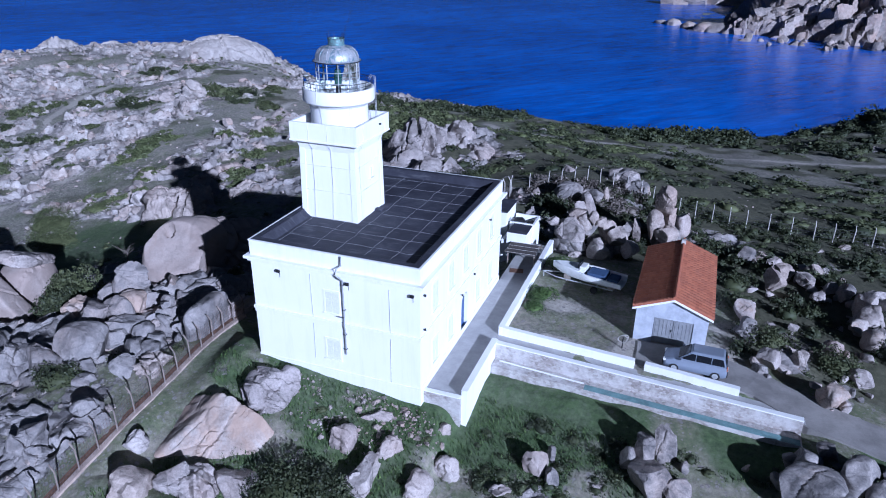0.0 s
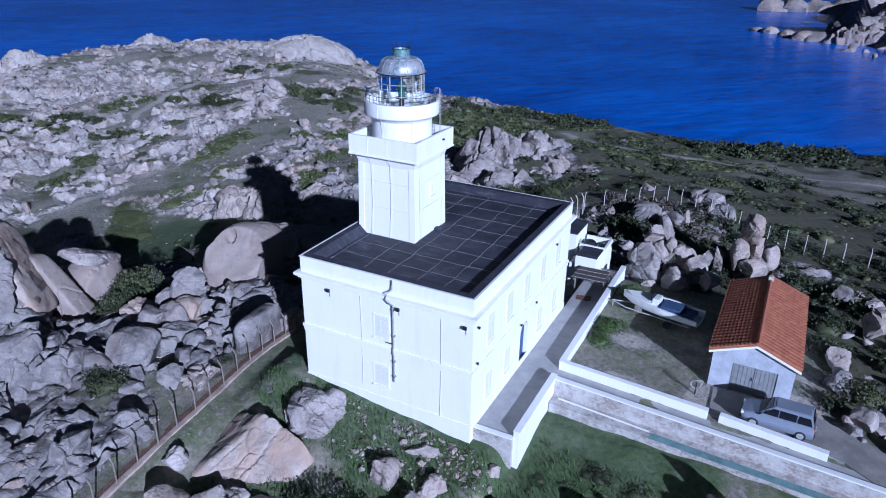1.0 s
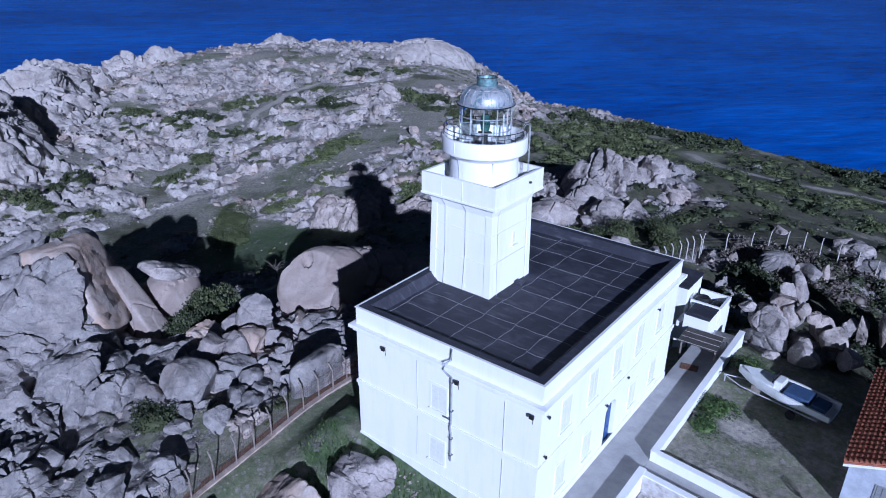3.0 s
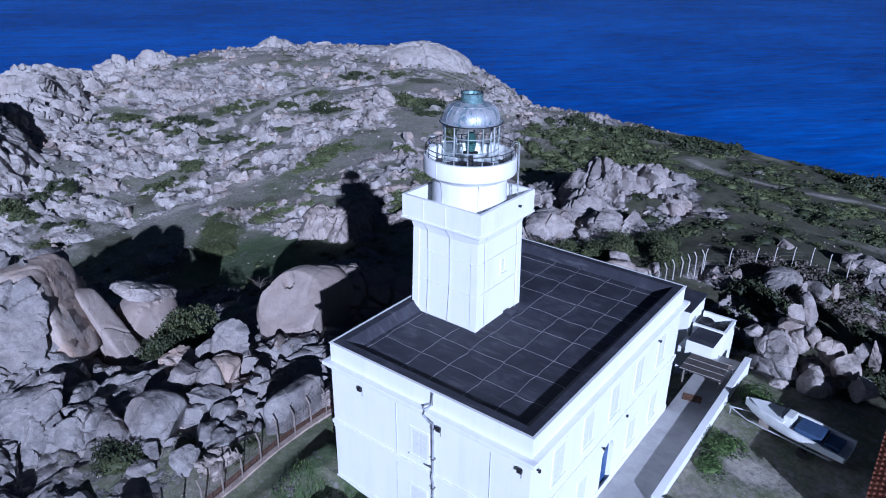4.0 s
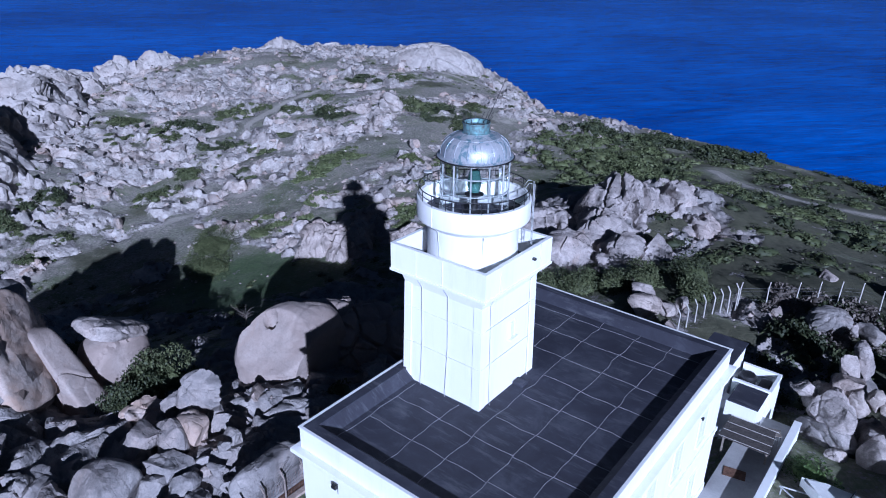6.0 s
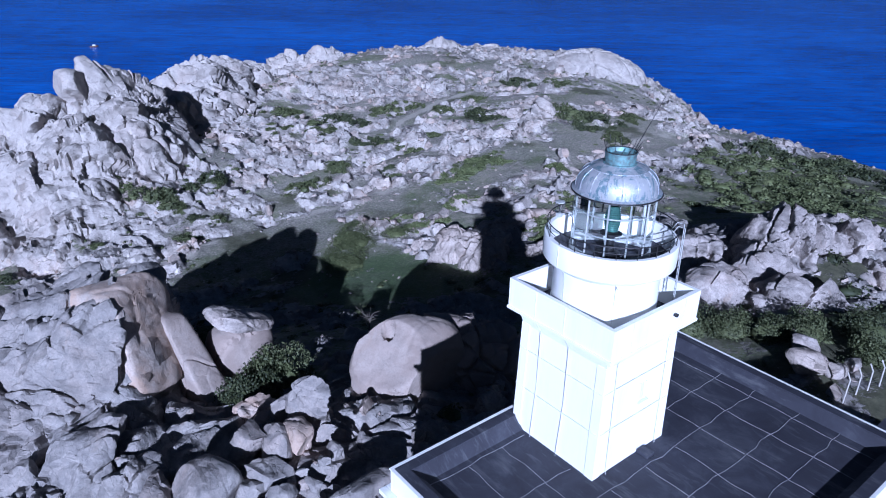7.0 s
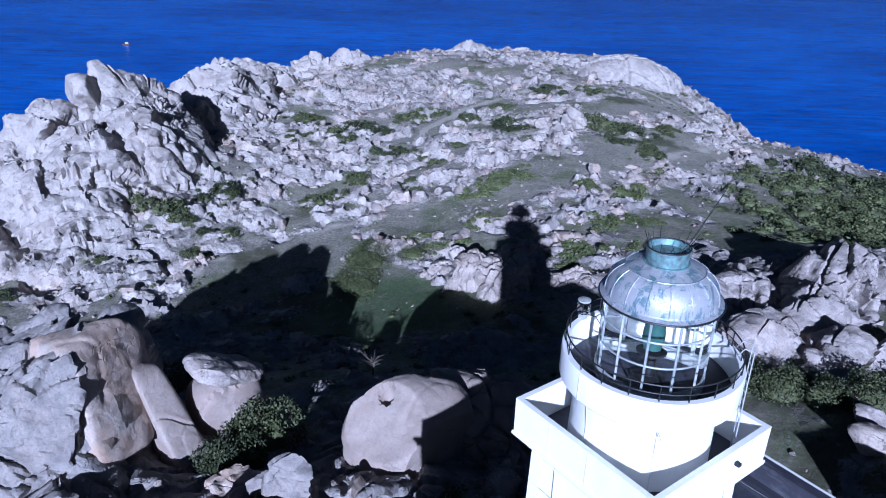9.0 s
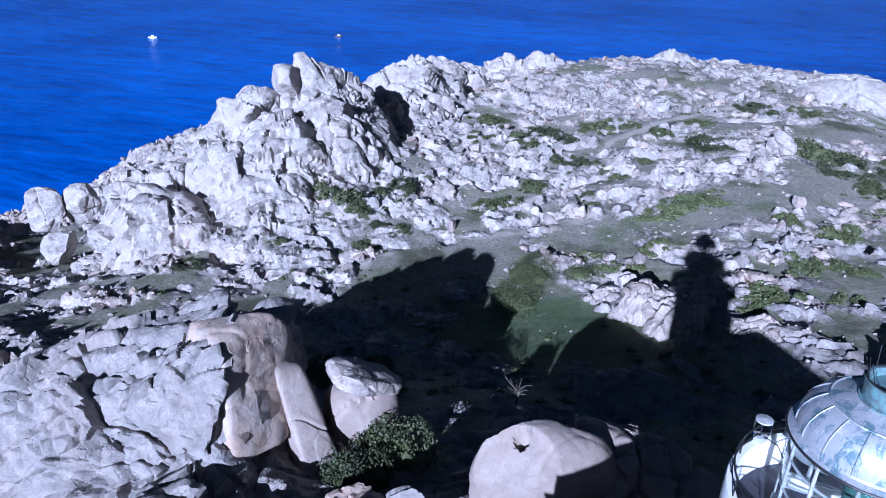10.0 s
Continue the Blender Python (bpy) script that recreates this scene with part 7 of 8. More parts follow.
    part("bumper", boxes((-2.12, -2.0, -0.68, 0.68, 0.3, 0.48), bevel=0.04), RUBBER, c, "dark front bumper")
    part("bumper", boxes((1.99, 2.12, -0.7, 0.7, 0.3, 0.5), bevel=0.04), RUBBER, c, "dark rear bumper")
    part("number_plate", boxes((2.12, 2.13, -0.26, 0.26, 0.5, 0.61)), OFF_WHITE, c, "plain pale plate")


# ---- boat on its trailer ----
def boat():
    b = thing("motor_boat", "white open motor boat with a blue cover on a trailer", "boat", at=(7.3, 19.35, 0.36), turn=-9.0)
    rows = []
    for k in range(13):
        u = k / 12
        x = -3.1 + 6.2 * u
        half = 1.12 * min(1, (u / 0.55)) ** 0.62 if u > 0 else 0.02
        sheer = 1.28 - 0.34 * u
        keel = 0.3 + 0.42 * max(0, 1 - u / 0.35) ** 2
        rows.append((x, half, sheer, keel))
    bm = bmesh.new()
    rings = []
    for x, h, s, kz in rows:
        rings.append([bm.verts.new(p) for p in ((x, -h, s), (x, -h * 0.98, kz + (s - kz) * 0.45), (x, -h * 0.8, kz + 0.12), (x, 0, kz), (x, h * 0.8, kz + 0.12), (x, h * 0.98, kz + (s - kz) * 0.45), (x, h, s),
                                                (x, h * 0.86, s), (x, h * 0.7, max(kz + 0.2, s - 0.5)), (x, -h * 0.7, max(kz + 0.2, s - 0.5)), (x, -h * 0.86, s))])
    for a, c in zip(rings, rings[1:]):
        for k in range(11):
            bm.faces.new((a[k], a[(k + 1) % 11], c[(k + 1) % 11], c[k]))
    bm.faces.new(rings[0])
    bm.faces.new(rings[-1])
    bmesh.ops.recalc_face_normals(bm, faces=bm.faces)
    part("hull", bm, GELCOAT, b, "", True, 35)
    bm = bmesh.new()
    deck = [(-2.85, 0.0), (-2.0, -0.58), (-0.9, -0.82), (-0.5, -0.82), (-0.5, 0.82), (-0.9, 0.82), (-2.0, 0.58)]
    prism(bm, deck, 1.0, [1.33, 1.25, 1.2, 1.2, 1.2, 1.2, 1.25])
    part("foredeck", bm, GELCOAT, b)
    part("console", boxes((-0.62, -0.1, -0.5, 0.5, 0.7, 1.5), bevel=0.06), GELCOAT, b)
    part("windscreen", boxes((-0.72, -0.66, -0.55, 0.55, 1.3, 1.72), bevel=0.02), CAR_GLASS, b, "tinted windscreen")
    part("cover", boxes((0.1, 1.7, -0.7, 0.7, 0.75, 1.2), bevel=0.1), NAVY, b, "dark blue canvas cover")
    part("cover", boxes((1.8, 2.7, -0.62, 0.62, 0.7, 1.02), bevel=0.08), NAVY, b, "dark blue canvas cover")
    bm = bmesh.new()
    for s in (-1, 1):
        tube(bm, [(-4.0, 0, 0.52), (-2.6, s * 0.55, 0.52), (2.4, s * 0.62, 0.5)], 0.045, 6)
    tube(bm, [(0.9, -0.95, 0.34), (0.9, 0.95, 0.34)], 0.045, 6)
    tube(bm, [(-1.6, -0.58, 0.44), (-1.6, 0.58, 0.44)], 0.04, 6)
    tr = thing("boat_trailer", "rusty grey boat trailer standing in the yard", "trailer", at=(7.3, 19.35, -0.1), turn=-9.0)
    part("frame", bm, PALE_METAL, tr)
    for s in (-1, 1):
        bm = bmesh.new()
        tube(bm, [(0.9, s * 0.82, 0.3), (0.9, s * 1.0, 0.3)], 0.3, 20)
        part("wheel", bm, RUBBER, tr, "black trailer tyre", True)
    for x, s in ((-1.6, -1), (-1.6, 1), (2.2, -1), (2.2, 1)):
        part("bunk", boxes((x - 0.3, x + 0.3, s * 0.5 - 0.05, s * 0.5 + 0.05, 0.4, 1.02)), WOOD, tr)
    part("jockey_stand", tube(bmesh.new(), [(-3.9, 0, 0.48), (-3.9, 0, 0.0)], 0.04, 6), PALE_METAL, tr)


# ---- outbuildings behind the house ----
def outbuildings():
    a = thing("outhouse", "white square outhouse with a dark flat roof behind the house", "outhouse")
    part("wall", boxes((-3.8, -1.7, 25.8, 29.2, -2.5, 2.95)), WHITE, a)
    part("roof", boxes((-3.9, -1.6, 25.7, 29.3, 2.95, 3.06), bevel=0.02), FELT, a, "dark flat roof")
    part("door", boxes((-1.72, -1.66, 26.6, 27.4, 0.0, 2.0)), PALE_METAL, a, "grey metal door")
    a = thing("outhouse", "white low shed with a dark hatch roof at the terrace end", "outhouse")
    part("wall", boxes((-1.1, 0.75, 23.9, 26.0, -1.5, 1.82)), WHITE, a)
    part("roof", boxes((-1.0, 0.8, 23.85, 26.05, 1.82, 1.92), bevel=0.02), FELT, a, "dark flat roof")
    part("step", boxes((-1.7, -1.1, 24.2, 26.0, -1.5, 0.9), bevel=0.02), WHITE, a)
    a = thing("water_store", "white low walled store holding dark tanks", "outhouse")
    part("wall", boxes((-1.5, 0.9, 26.3, 26.5, -1.5, 1.9)), WHITE, a)
    part("wall", boxes((0.7, 0.9, 26.5, 28.8, -1.5, 1.9)), WHITE, a)
    part("wall", boxes((-1.5, 0.7, 28.6, 28.8, -1.5, 1.9)), WHITE, a)
    part("floor", boxes((-1.5, 0.7, 26.5, 28.6, -1.5, 0.9)), CONCRETE, a)
    part("tank", lathe(bmesh.new(), [(0, 0.9), (0.55, 0.9), (0.57, 1.7), (0.45, 1.82), (0, 1.85)], 20, (-0.9, 27.6)), DARK_METAL, a, "dark water tank", True)
    part("tank", boxes((-0.1, 0.55, 26.9, 28.1, 0.9, 1.6), bevel=0.04), DARK_METAL, a, "dark metal box")
    p = thing("pergola", "low lattice shelter roofed with dark reed slats", "pergola")
    for x, y in ((-0.3, 21.6), (2.1, 21.8), (-0.5, 23.7), (1.7, 23.7)):
        part("post", boxes((x - 0.05, x + 0.05, y - 0.05, y + 0.05, -1.0, 0.9)), WOOD, p)
    for k in range(21):
        y = 21.4 + k * 0.115
        part("slat", boxes((-0.6 + 0.05 * random.random(), 2.25 - 0.012 * k + 0.08 * random.random(), y, y + 0.095, 0.93, 0.96)), WOOD_DARK, p)
    for y in (21.45, 22.2, 23.0, 23.75):
        bm = bmesh.new()
        tube(bm, [(-0.6, y, 0.975), (2.2, y + 0.1, 0.975)], 0.02, 5)
        part("lath", bm, POST, p)
    t = thing("folding_table", "weathered folding table on the terrace", "table", at=(1.7, 24.0, -0.02), turn=20)
    part("tabletop", boxes((-0.6, 0.6, -0.35, 0.35, 0.72, 0.75), bevel=0.01), WOOD, t)
    for x in (-0.5, 0.5):
        for y in (-0.28, 0.28):
            part("leg", boxes((x - 0.02, x + 0.02, y - 0.02, y + 0.02, 0.0, 0.72)), PALE_METAL, t)
    r = thing("doormat_rug", "worn reddish mat lying on the terrace", "mat", at=(1.0, 19.9, -0.015), turn=12)
    part("cloth", boxes((-0.6, 0.6, -0.4, 0.4, 0.0, 0.03), bevel=0.01), RUST, r)
    h = thing("hose_reel", "pale coiled hose on a stand in the yard", "hose reel", at=(11.4, 10.6, -0.1))
    part("post", boxes((-0.04, 0.04, -0.04, 0.04, 0, 0.9)), DARK_METAL, h)
    for k in range(4):
        bm = bmesh.new()
        pts = [((0.3 + 0.03 * k) * math.cos(a), 0.07 * k - 0.1, 0.8 + 0.3 * math.sin(a + 0.2 * k)) for a in (2 * math.pi * j / 24 for j in range(25))]
        tube(bm, pts, 0.014, 6)
        part("coil", bm, POST, h)


def far_boat(x, y, turn, label, mat):
    """A small boat lying on the sea."""
    b = thing("small_boat", label, "boat", "boats on the sea", at=(x, y, SEA - 0.1), turn=turn)
    bm = bmesh.new()
    prism(bm, [(-3.6, -1.1), (1.6, -1.2), (3.0, -0.6), (3.9, 0.0), (3.0, 0.6), (1.6, 1.2), (-3.6, 1.1)], 0.0, [1.1, 1.2, 1.4, 1.5, 1.4, 1.2, 1.1])
    part("hull", bm, mat, b)
    b.scale = (0.7, 0.7, 0.7)
    part("cabin", boxes((-1.2, 1.2, -0.75, 0.75, 1.1, 2.4), bevel=0.15), GELCOAT, b)
    part("windscreen", boxes((1.2, 1.26, -0.6, 0.6, 1.6, 2.2)), CAR_GLASS, b)


far_boat(-518, -19, 70, "small white motor boat lying on the sea", GELCOAT)
far_boat(-503, 103, 100, "small rusty-hulled boat lying on the sea", RUST)


def dead_shrub(x, y):
    rs = random.Random(2)
    d = thing("dead_shrub", "leafless grey shrub standing in the hollow", "shrub", at=(x, y, z_at(x, y)))
    part("trunk", tube(bmesh.new(), [(0, 0, -0.2), (0.1, 0.05, 0.7), (0.05, 0.2, 1.3)], 0.09, 6, 0.06), DRY, d)
    for k in range(14):
        a, h = 2.4 * k, rs.uniform(0.7, 1.3)
        r = rs.uniform(0.7, 1.4)
        part("branch", tube(bmesh.new(), [(0.05, 0.1, h), (0.5 * r * math.cos(a), 0.5 * r * math.sin(a), h + 0.45), (r * math.cos(a), r * math.sin(a), h + rs.uniform(0.4, 1.1))], 0.04, 5, 0.012), DRY, d)


dead_shrub(-42, 18)


# ---- wire fences ----
def fence(name, label, line, gap, out, post_mat, wires, kerb=True, netting=False):
    """Posts with a bent-out top along a line, with strands of wire."""
    f = thing(name, label, "fence")
    pts = []
    for (ax, ay), (bx, by) in zip(line, line[1:]):
        n = max(1, round(math.hypot(bx - ax, by - ay) / gap))
        pts += [(ax + (bx - ax) * k / n, ay + (by - ay) * k / n) for k in range(n)]
    pts.append(line[-1])
    xs, ys = np.array([p[0] for p in pts]), np.array([p[1] for p in pts])
    zs = lay(xs, ys) + 0.02
    for x, y, z in zip(xs, ys, zs):
        j = random.uniform(-0.06, 0.06)
        bm = bmesh.new()
        tube(bm, [(x, y, z - 0.5), (x + j, y, z + 1.55), (x + j + out[0] * 0.35, y + out[1] * 0.35, z + 1.95)], 0.055, 6)
        part("post", bm, post_mat, f)
    for h in wires:
        bm = bmesh.new()
        tube(bm, [(x, y, z + h) for x, y, z in zip(xs, ys, zs)], 0.009, 4)
        part("wire", bm, ZINC, f)
    if netting:
        bm = bmesh.new()
        for k in range(len(pts) - 1):
            for j in range(7):
                t = j / 7
                x, y, z = (u[k] + (u[k + 1] - u[k]) * t for u in (xs, ys, zs))
                tube(bm, [(x, y, z + 0.1), (x, y, z + 1.62)], 0.007, 3)
        part("netting", bm, RUST, f, "rusty wire netting")
    if netting:
        for k in range(len(pts) - 1):
            o = [(xs[k + i] + w * out[0], ys[k + i] + w * out[1]) for i, w in ((0, 0.16), (1, 0.16), (1, 0.62), (0, 0.62))][::-1]
            hs = [zs[k] + 0.06, zs[k + 1] + 0.06, zs[k + 1] + 0.06, zs[k] + 0.06]
            part("rusty_strip", prism(bmesh.new(), o, [h - 0.6 for h in hs], hs), RUST, f, "rust-stained concrete strip")
    if kerb:
        for k in range(len(pts) - 1):
            d = Vector((xs[k + 1] - xs[k], ys[k + 1] - ys[k])).normalized()
            n = Vector((-d.y, d.x)) * 0.17
            o = [(xs[k] - n.x, ys[k] - n.y), (xs[k + 1] - n.x, ys[k + 1] - n.y), (xs[k + 1] + n.x, ys[k + 1] + n.y), (xs[k] + n.x, ys[k] + n.y)]
            part("kerb_stone", prism(bmesh.new(), o, [z - 0.7 for z in (zs[k], zs[k + 1], zs[k + 1], zs[k])], [z + 0.12 for z in (zs[k], zs[k + 1], zs[k + 1], zs[k])]), KERB, f)
    return f


ramp_walls()
garage()
car()
boat()
outbuildings()
fence("wire_fence", "rusty wire fence with bent posts on a stained kerb", [(-17.5, 5.6), (-16.8, -5.6), (-16.7, -15.0)], 1.45, (-1, 0.1), OLD_POST, [0.3 + 0.22 * k for k in range(7)], netting=True)
fence("wire_fence", "wire fence with bent pale posts along the scrub", [(-5.7, 42.3), (-1.8, 44.8), (2.5, 47.0), (9.0, 45.0), (13.5, 42.0), (20.5, 41.8), (27.0, 41.2), (36.0, 41.5), (48.0, 43.0)], 1.9, (0, 1), POST, [0.4, 0.8, 1.2, 1.5], kerb=False)
fence("wire_fence", "close-set pale bent posts with wire netting behind the house", [(-8.3, 35.6), (-5.75, 42.0)], 1.0, (-0.9, 0.4), POST, [0.15 + 0.2 * k for k in range(8)], kerb=False)

# ---- maquis shrubs, grass and dry brush ----
def bush_shape(seed, leaf, count, flat=0.62):
    """Leaves spread through a few overlapping mounds; unit width about 2."""
    rs = np.random.RandomState(seed)
    lobes = [(rs.uniform(-0.55, 0.55), rs.uniform(-0.55, 0.55), rs.uniform(0.1, 0.4), rs.uniform(0.42, 0.7)) for k in range(6)]
    c = []
    for k in range(count):
        lx, ly, lz, lr = lobes[rs.randint(6)]
        d = rs.normal(size=3)
        d /= np.linalg.norm(d)
        r = lr * rs.uniform(0.72, 1.06)
        c.append((lx + d[0] * r, ly + d[1] * r, max(0.0, (lz + d[2] * r)) * flat * 1.6))
    c = np.array(c)
    n = rs.normal(size=(count, 3)) + c * (0.8, 0.8, 1.2)
    n /= np.linalg.norm(n, axis=1)[:, None]
    u = np.cross(n, rs.normal(size=(count, 3)))
    u /= np.linalg.norm(u, axis=1)[:, None]
    w = np.cross(n, u)
    s = leaf * rs.uniform(0.6, 1.3, (count, 1))
    v = np.stack([c - u * s, c + w * s * 0.55, c + u * s, c - w * s * 0.55], 1).reshape(-1, 3)
    f = np.arange(count * 4).reshape(-1, 4)
    return v, f


def core_shape(seed, flat=0.62, sub=3):
    p, f = rock_shape(seed, sub, (0.62, 0.6, 0.55), 3, 0.8, 0.16, 0)
    p[:, 2] = np.maximum(p[:, 2] + 0.25, 0) * flat * 1.3
    return p, f


def one_bush(x, y, w, seed, label, mat, leaf=0.07, count=1600, tall=1.0, z=None, name="shrub", group=""):
    b = thing(name, label, "shrub", group, at=(x, y, (z_at(x, y) if z is None else z) - 0.08), turn=seed * 37 % 360)
    v, f = bush_shape(seed, leaf / max(w, 0.6) * 1.0, count)
    ob = new("foliage", raw_mesh("foliage", v * (w, w * 0.9, w * tall), f, mat, False))
    ob.parent = b
    p, f = core_shape(seed)
    ob = new("inner_growth", raw_mesh("inner_growth", p * (w * 0.95, w * 0.85, w * tall * 0.8), f, mat, True))
    ob.parent = b
    return b


def growth(xs, ys, sizes, seed, leaf, count, tall, sub=1):
    """Leaves and inner mounds of bushes that follow the ground: two sets of points and faces."""
    rs = np.random.RandomState(seed)
    shapes = [bush_shape(500 + seed + k, leaf, count) for k in range(8 if len(xs) > 20 else 3)]
    cores = [core_shape(600 + seed + k, sub=sub) for k in range(4 if len(xs) > 20 else 2)]
    zs = ground_height(xs, ys)
    vs, fs, n, cv, cf, m = [], [], 0, [], [], 0
    for k, (x, y, z, s) in enumerate(zip(xs, ys, zs, sizes)):
        a, t = rs.uniform(0, 6.283), tall * rs.uniform(0.6, 1.25)
        c, d = math.cos(a), math.sin(a)
        st = rs.uniform(0.8, 1.35)
        shape, core = shapes[k % len(shapes)], cores[k % len(cores)]
        for (p, f), vv, ff, base in ((shape, vs, fs, n), (core, cv, cf, m)):
            q = p * (s * st, s / st, s * t)
            vv.append(np.stack([x + c * q[:, 0] - d * q[:, 1], y + d * q[:, 0] + c * q[:, 1], z + q[:, 2] - 0.1], 1))
            ff.append(f + base)
        n += len(shape[0])
        m += len(core[0])
    return (np.vstack(vs), np.vstack(fs)), (np.vstack(cv), np.vstack(cf))


def many_bushes(name, label, xs, ys, sizes, mat, seed, leaf=0.16, count=130, tall=1.0):
    (v, f), (cv, cf) = growth(xs, ys, sizes, seed, leaf, count, tall)
    b = tagged(new(name, raw_mesh(name, v, f, mat, False)), label, "shrubs", kind="stuff")
    c = new("inner_growth", raw_mesh("inner_growth", cv, cf, mat, True))
    c.parent = b
    return b


def cushion(x, y, w, seed, label, mat, tall):
    """An uneven mat of scrub: small mounds run together, lower towards a ragged edge."""
    rs = np.random.RandomState(seed)
    n = int(7 + 3.2 * w)
    a, r = rs.uniform(0, 6.283, n), w * np.sqrt(rs.uniform(0.0, 1.0, n))
    turn, slim = rs.uniform(0, 3.14), rs.uniform(0.45, 0.8)
    ex, ey = r * np.cos(a), r * np.sin(a) * slim
    xs, ys = x + ex * math.cos(turn) - ey * math.sin(turn), y + ex * math.sin(turn) + ey * math.cos(turn)
    sizes = (0.38 + 0.20 * w) * rs.uniform(0.65, 1.25, n) * (1.25 - 0.6 * r / w)
    z = z_at(x, y)
    b = thing("shrub", label, "shrub", "cushions on the slope", at=(x, y, z))
    (v, f), (cv, cf) = growth(xs, ys, sizes, seed, 0.17, 210, tall)
    ob = new("foliage", raw_mesh("foliage", np.vstack([v, cv]) - (x, y, z), np.vstack([f[:, :3], f[:, [0, 2, 3]], cf + len(v)]), mat, False))
    ob.parent = b


def plants():
    rs = np.random.RandomState(3)
    # shrubs that stand out one by one
    one_bush(-36.6, 6.2, 2.7, 1, "olive green lentisk bush at the foot of a capped stone", LEAF_OLIVE, 0.11, 7500, 1.5)
    one_bush(-35.2, 3.8, 2.6, 2, "dark green lentisk bush at the foot of a slab", LEAF_DARK, 0.11, 6500, 1.4)
    kinds = {"dark": "dark green maquis bush growing between rocks", "oliv": "olive green maquis bush growing between rocks", "sunl": "olive green cushion of scrub in the turf", "fres": "fresh green bush growing in the turf"}
    near = ((-52.0, 6.5, 2.6, LEAF_OLIVE), (-54.5, 9.0, 2.4, LEAF_OLIVE), (-50.0, 9.0, 2.2, LEAF_GREEN), (-58.0, 4.5, 2.6, LEAF_DARK), (-45.5, -11.0, 1.3, LEAF_GREEN),
            (-23.8, -6.6, 1.7, LEAF_DARK), (-4.4, -8.8, 3.3, LEAF_DARK), (3.9, 14.2, 1.4, LEAF_GREEN), (4.0, 16.6, 1.5, LEAF_GREEN), (4.4, 22.6, 1.5, LEAF_GREEN),
            (-34.2, 2.2, 1.4, LEAF_DARK), (-23.0, 12.2, 1.0, LEAF_OLIVE), (-14.0, 42.5, 2.6, LEAF_OLIVE), (-11.0, 45.5, 2.6, LEAF_DARK), (-8.8, 41.5, 2.0, LEAF_OLIVE),
            (-19.5, 40.6, 2.6, LEAF_OLIVE), (-22.8, 40.0, 2.8, LEAF_OLIVE), (-16.6, 41.0, 2.2, LEAF_OLIVE), (21.5, 15.0, 1.5, LEAF_OLIVE), (26.0, 13.5, 1.6, LEAF_OLIVE), (19.2, 24.0, 1.7, LEAF_DARK), (30.0, 16.0, 1.6, LEAF_DARK))
    for k, (x, y, w, mat) in enumerate(near):
        one_bush(x, y, w, 10 + k, kinds[mat.name[:4]], mat, 0.10 if abs(x) < 40 else 0.13, int(750 * w * w), 1.0 if abs(x) < 45 and not 3 < x < 5 else 0.55, group="single shrubs")
    # cushions on the slope: along its foot and seaward side, then up to the ridge, then beside the glade
    seaward = ((-113.5, 13.3, 2.9), (-108.9, 7.0, 3.6), (-107.1, 19.0, 4.2), (-111.0, 28.8, 3.4), (-109.6, 30.2, 1.5), (-98.7, 26.0, 2.0), (-100.6, 22.4, 1.8), (-94.9, 19.1, 2.4), (-99.3, 6.8, 1.3), (-96.7, -5.8, 2.6),
               (-102.5, 43.3, 3.7), (-106.9, 52.4, 3.1), (-98.5, 58.4, 1.8), (-94.3, 58.6, 1.7))
    upper = ((-146.2, 61.3, 4.6), (-139.4, 61.7, 1.9), (-131.7, 53.0, 3.0), (-127.6, 60.8, 4.6), (-130.3, 68.9, 5.0), (-131.8, 81.7, 3.9), (-131.5, 88.8, 2.7), (-114.9, 65.6, 3.9), (-104.0, 67.5, 3.2), (-107.9, 76.2, 2.3),
             (-108.4, 91.5, 5.4), (-121.0, 90.9, 3.2), (-123.1, 101.2, 3.3), (-124.9, 117.5, 4.3), (-117.0, 123.5, 3.6), (-93.2, 105.1, 5.4), (-86.8, 103.8, 4.6), (-79.1, 100.4, 3.8), (-87.0, 115.0, 3.7))
    turf = ((-85.1, 65.6, 5.2), (-85.6, 71.9, 4.4), (-77.4, 45.9, 2.3), (-71.5, 45.3, 2.1), (-68.8, 48.2, 1.4), (-72.6, 54.8, 2.4), (-67.5, 80.4, 3.7), (-72.1, 76.6, 2.8),
            (-59.5, 65.8, 3.2), (-57.8, 70.6, 2.9), (-55.7, 71.9, 2.0), (-54.3, 55.5, 3.9), (-50.0, 62.6, 1.8))
    for k, (x, y, w, mat) in enumerate([(*r, LEAF_OLIVE if i % 3 else LEAF_DARK) for i, r in enumerate(seaward + upper)] + [(*r, LEAF_MAT) for r in turf]):
        cushion(x, y, 1.25 * w, 60 + k, kinds[mat.name[:4]], mat, 0.75 + 0.15 * math.sin(7 * k))
    for k, (x, y, w) in enumerate(((-75.5, 36.6, 5.0), (-69.0, 31.6, 4.4), (-71.5, 42.0, 2.6))):
        one_bush(x, y, w, 150 + k, "rounded olive green cushion of scrub by the green hollow", LEAF_MAT, 0.12, int(430 * w * w), 0.45, group="cushions on the slope")
    x, y = rs.uniform(18, 46, 700), rs.uniform(12, 44, 700)
    ok = ~((y < 24) & (x < 18.5)) & (covers(x, y)[0] < 0.6)
    x, y = x[ok][:250], y[ok][:250]
    many_bushes("maquis_scrub", "dark maquis bushes between the boulders by the garage", x, y, rs.uniform(0.4, 1.3, len(x)), LEAF_DARK, 7, 0.13, 180)
    x, y = rs.uniform(4, 29, 400), rs.uniform(-4, 4.2, 400)
    ok = fbm(x, y, 5, 3, 88) > 0.02
    x, y = x[ok][:90], y[ok][:90]
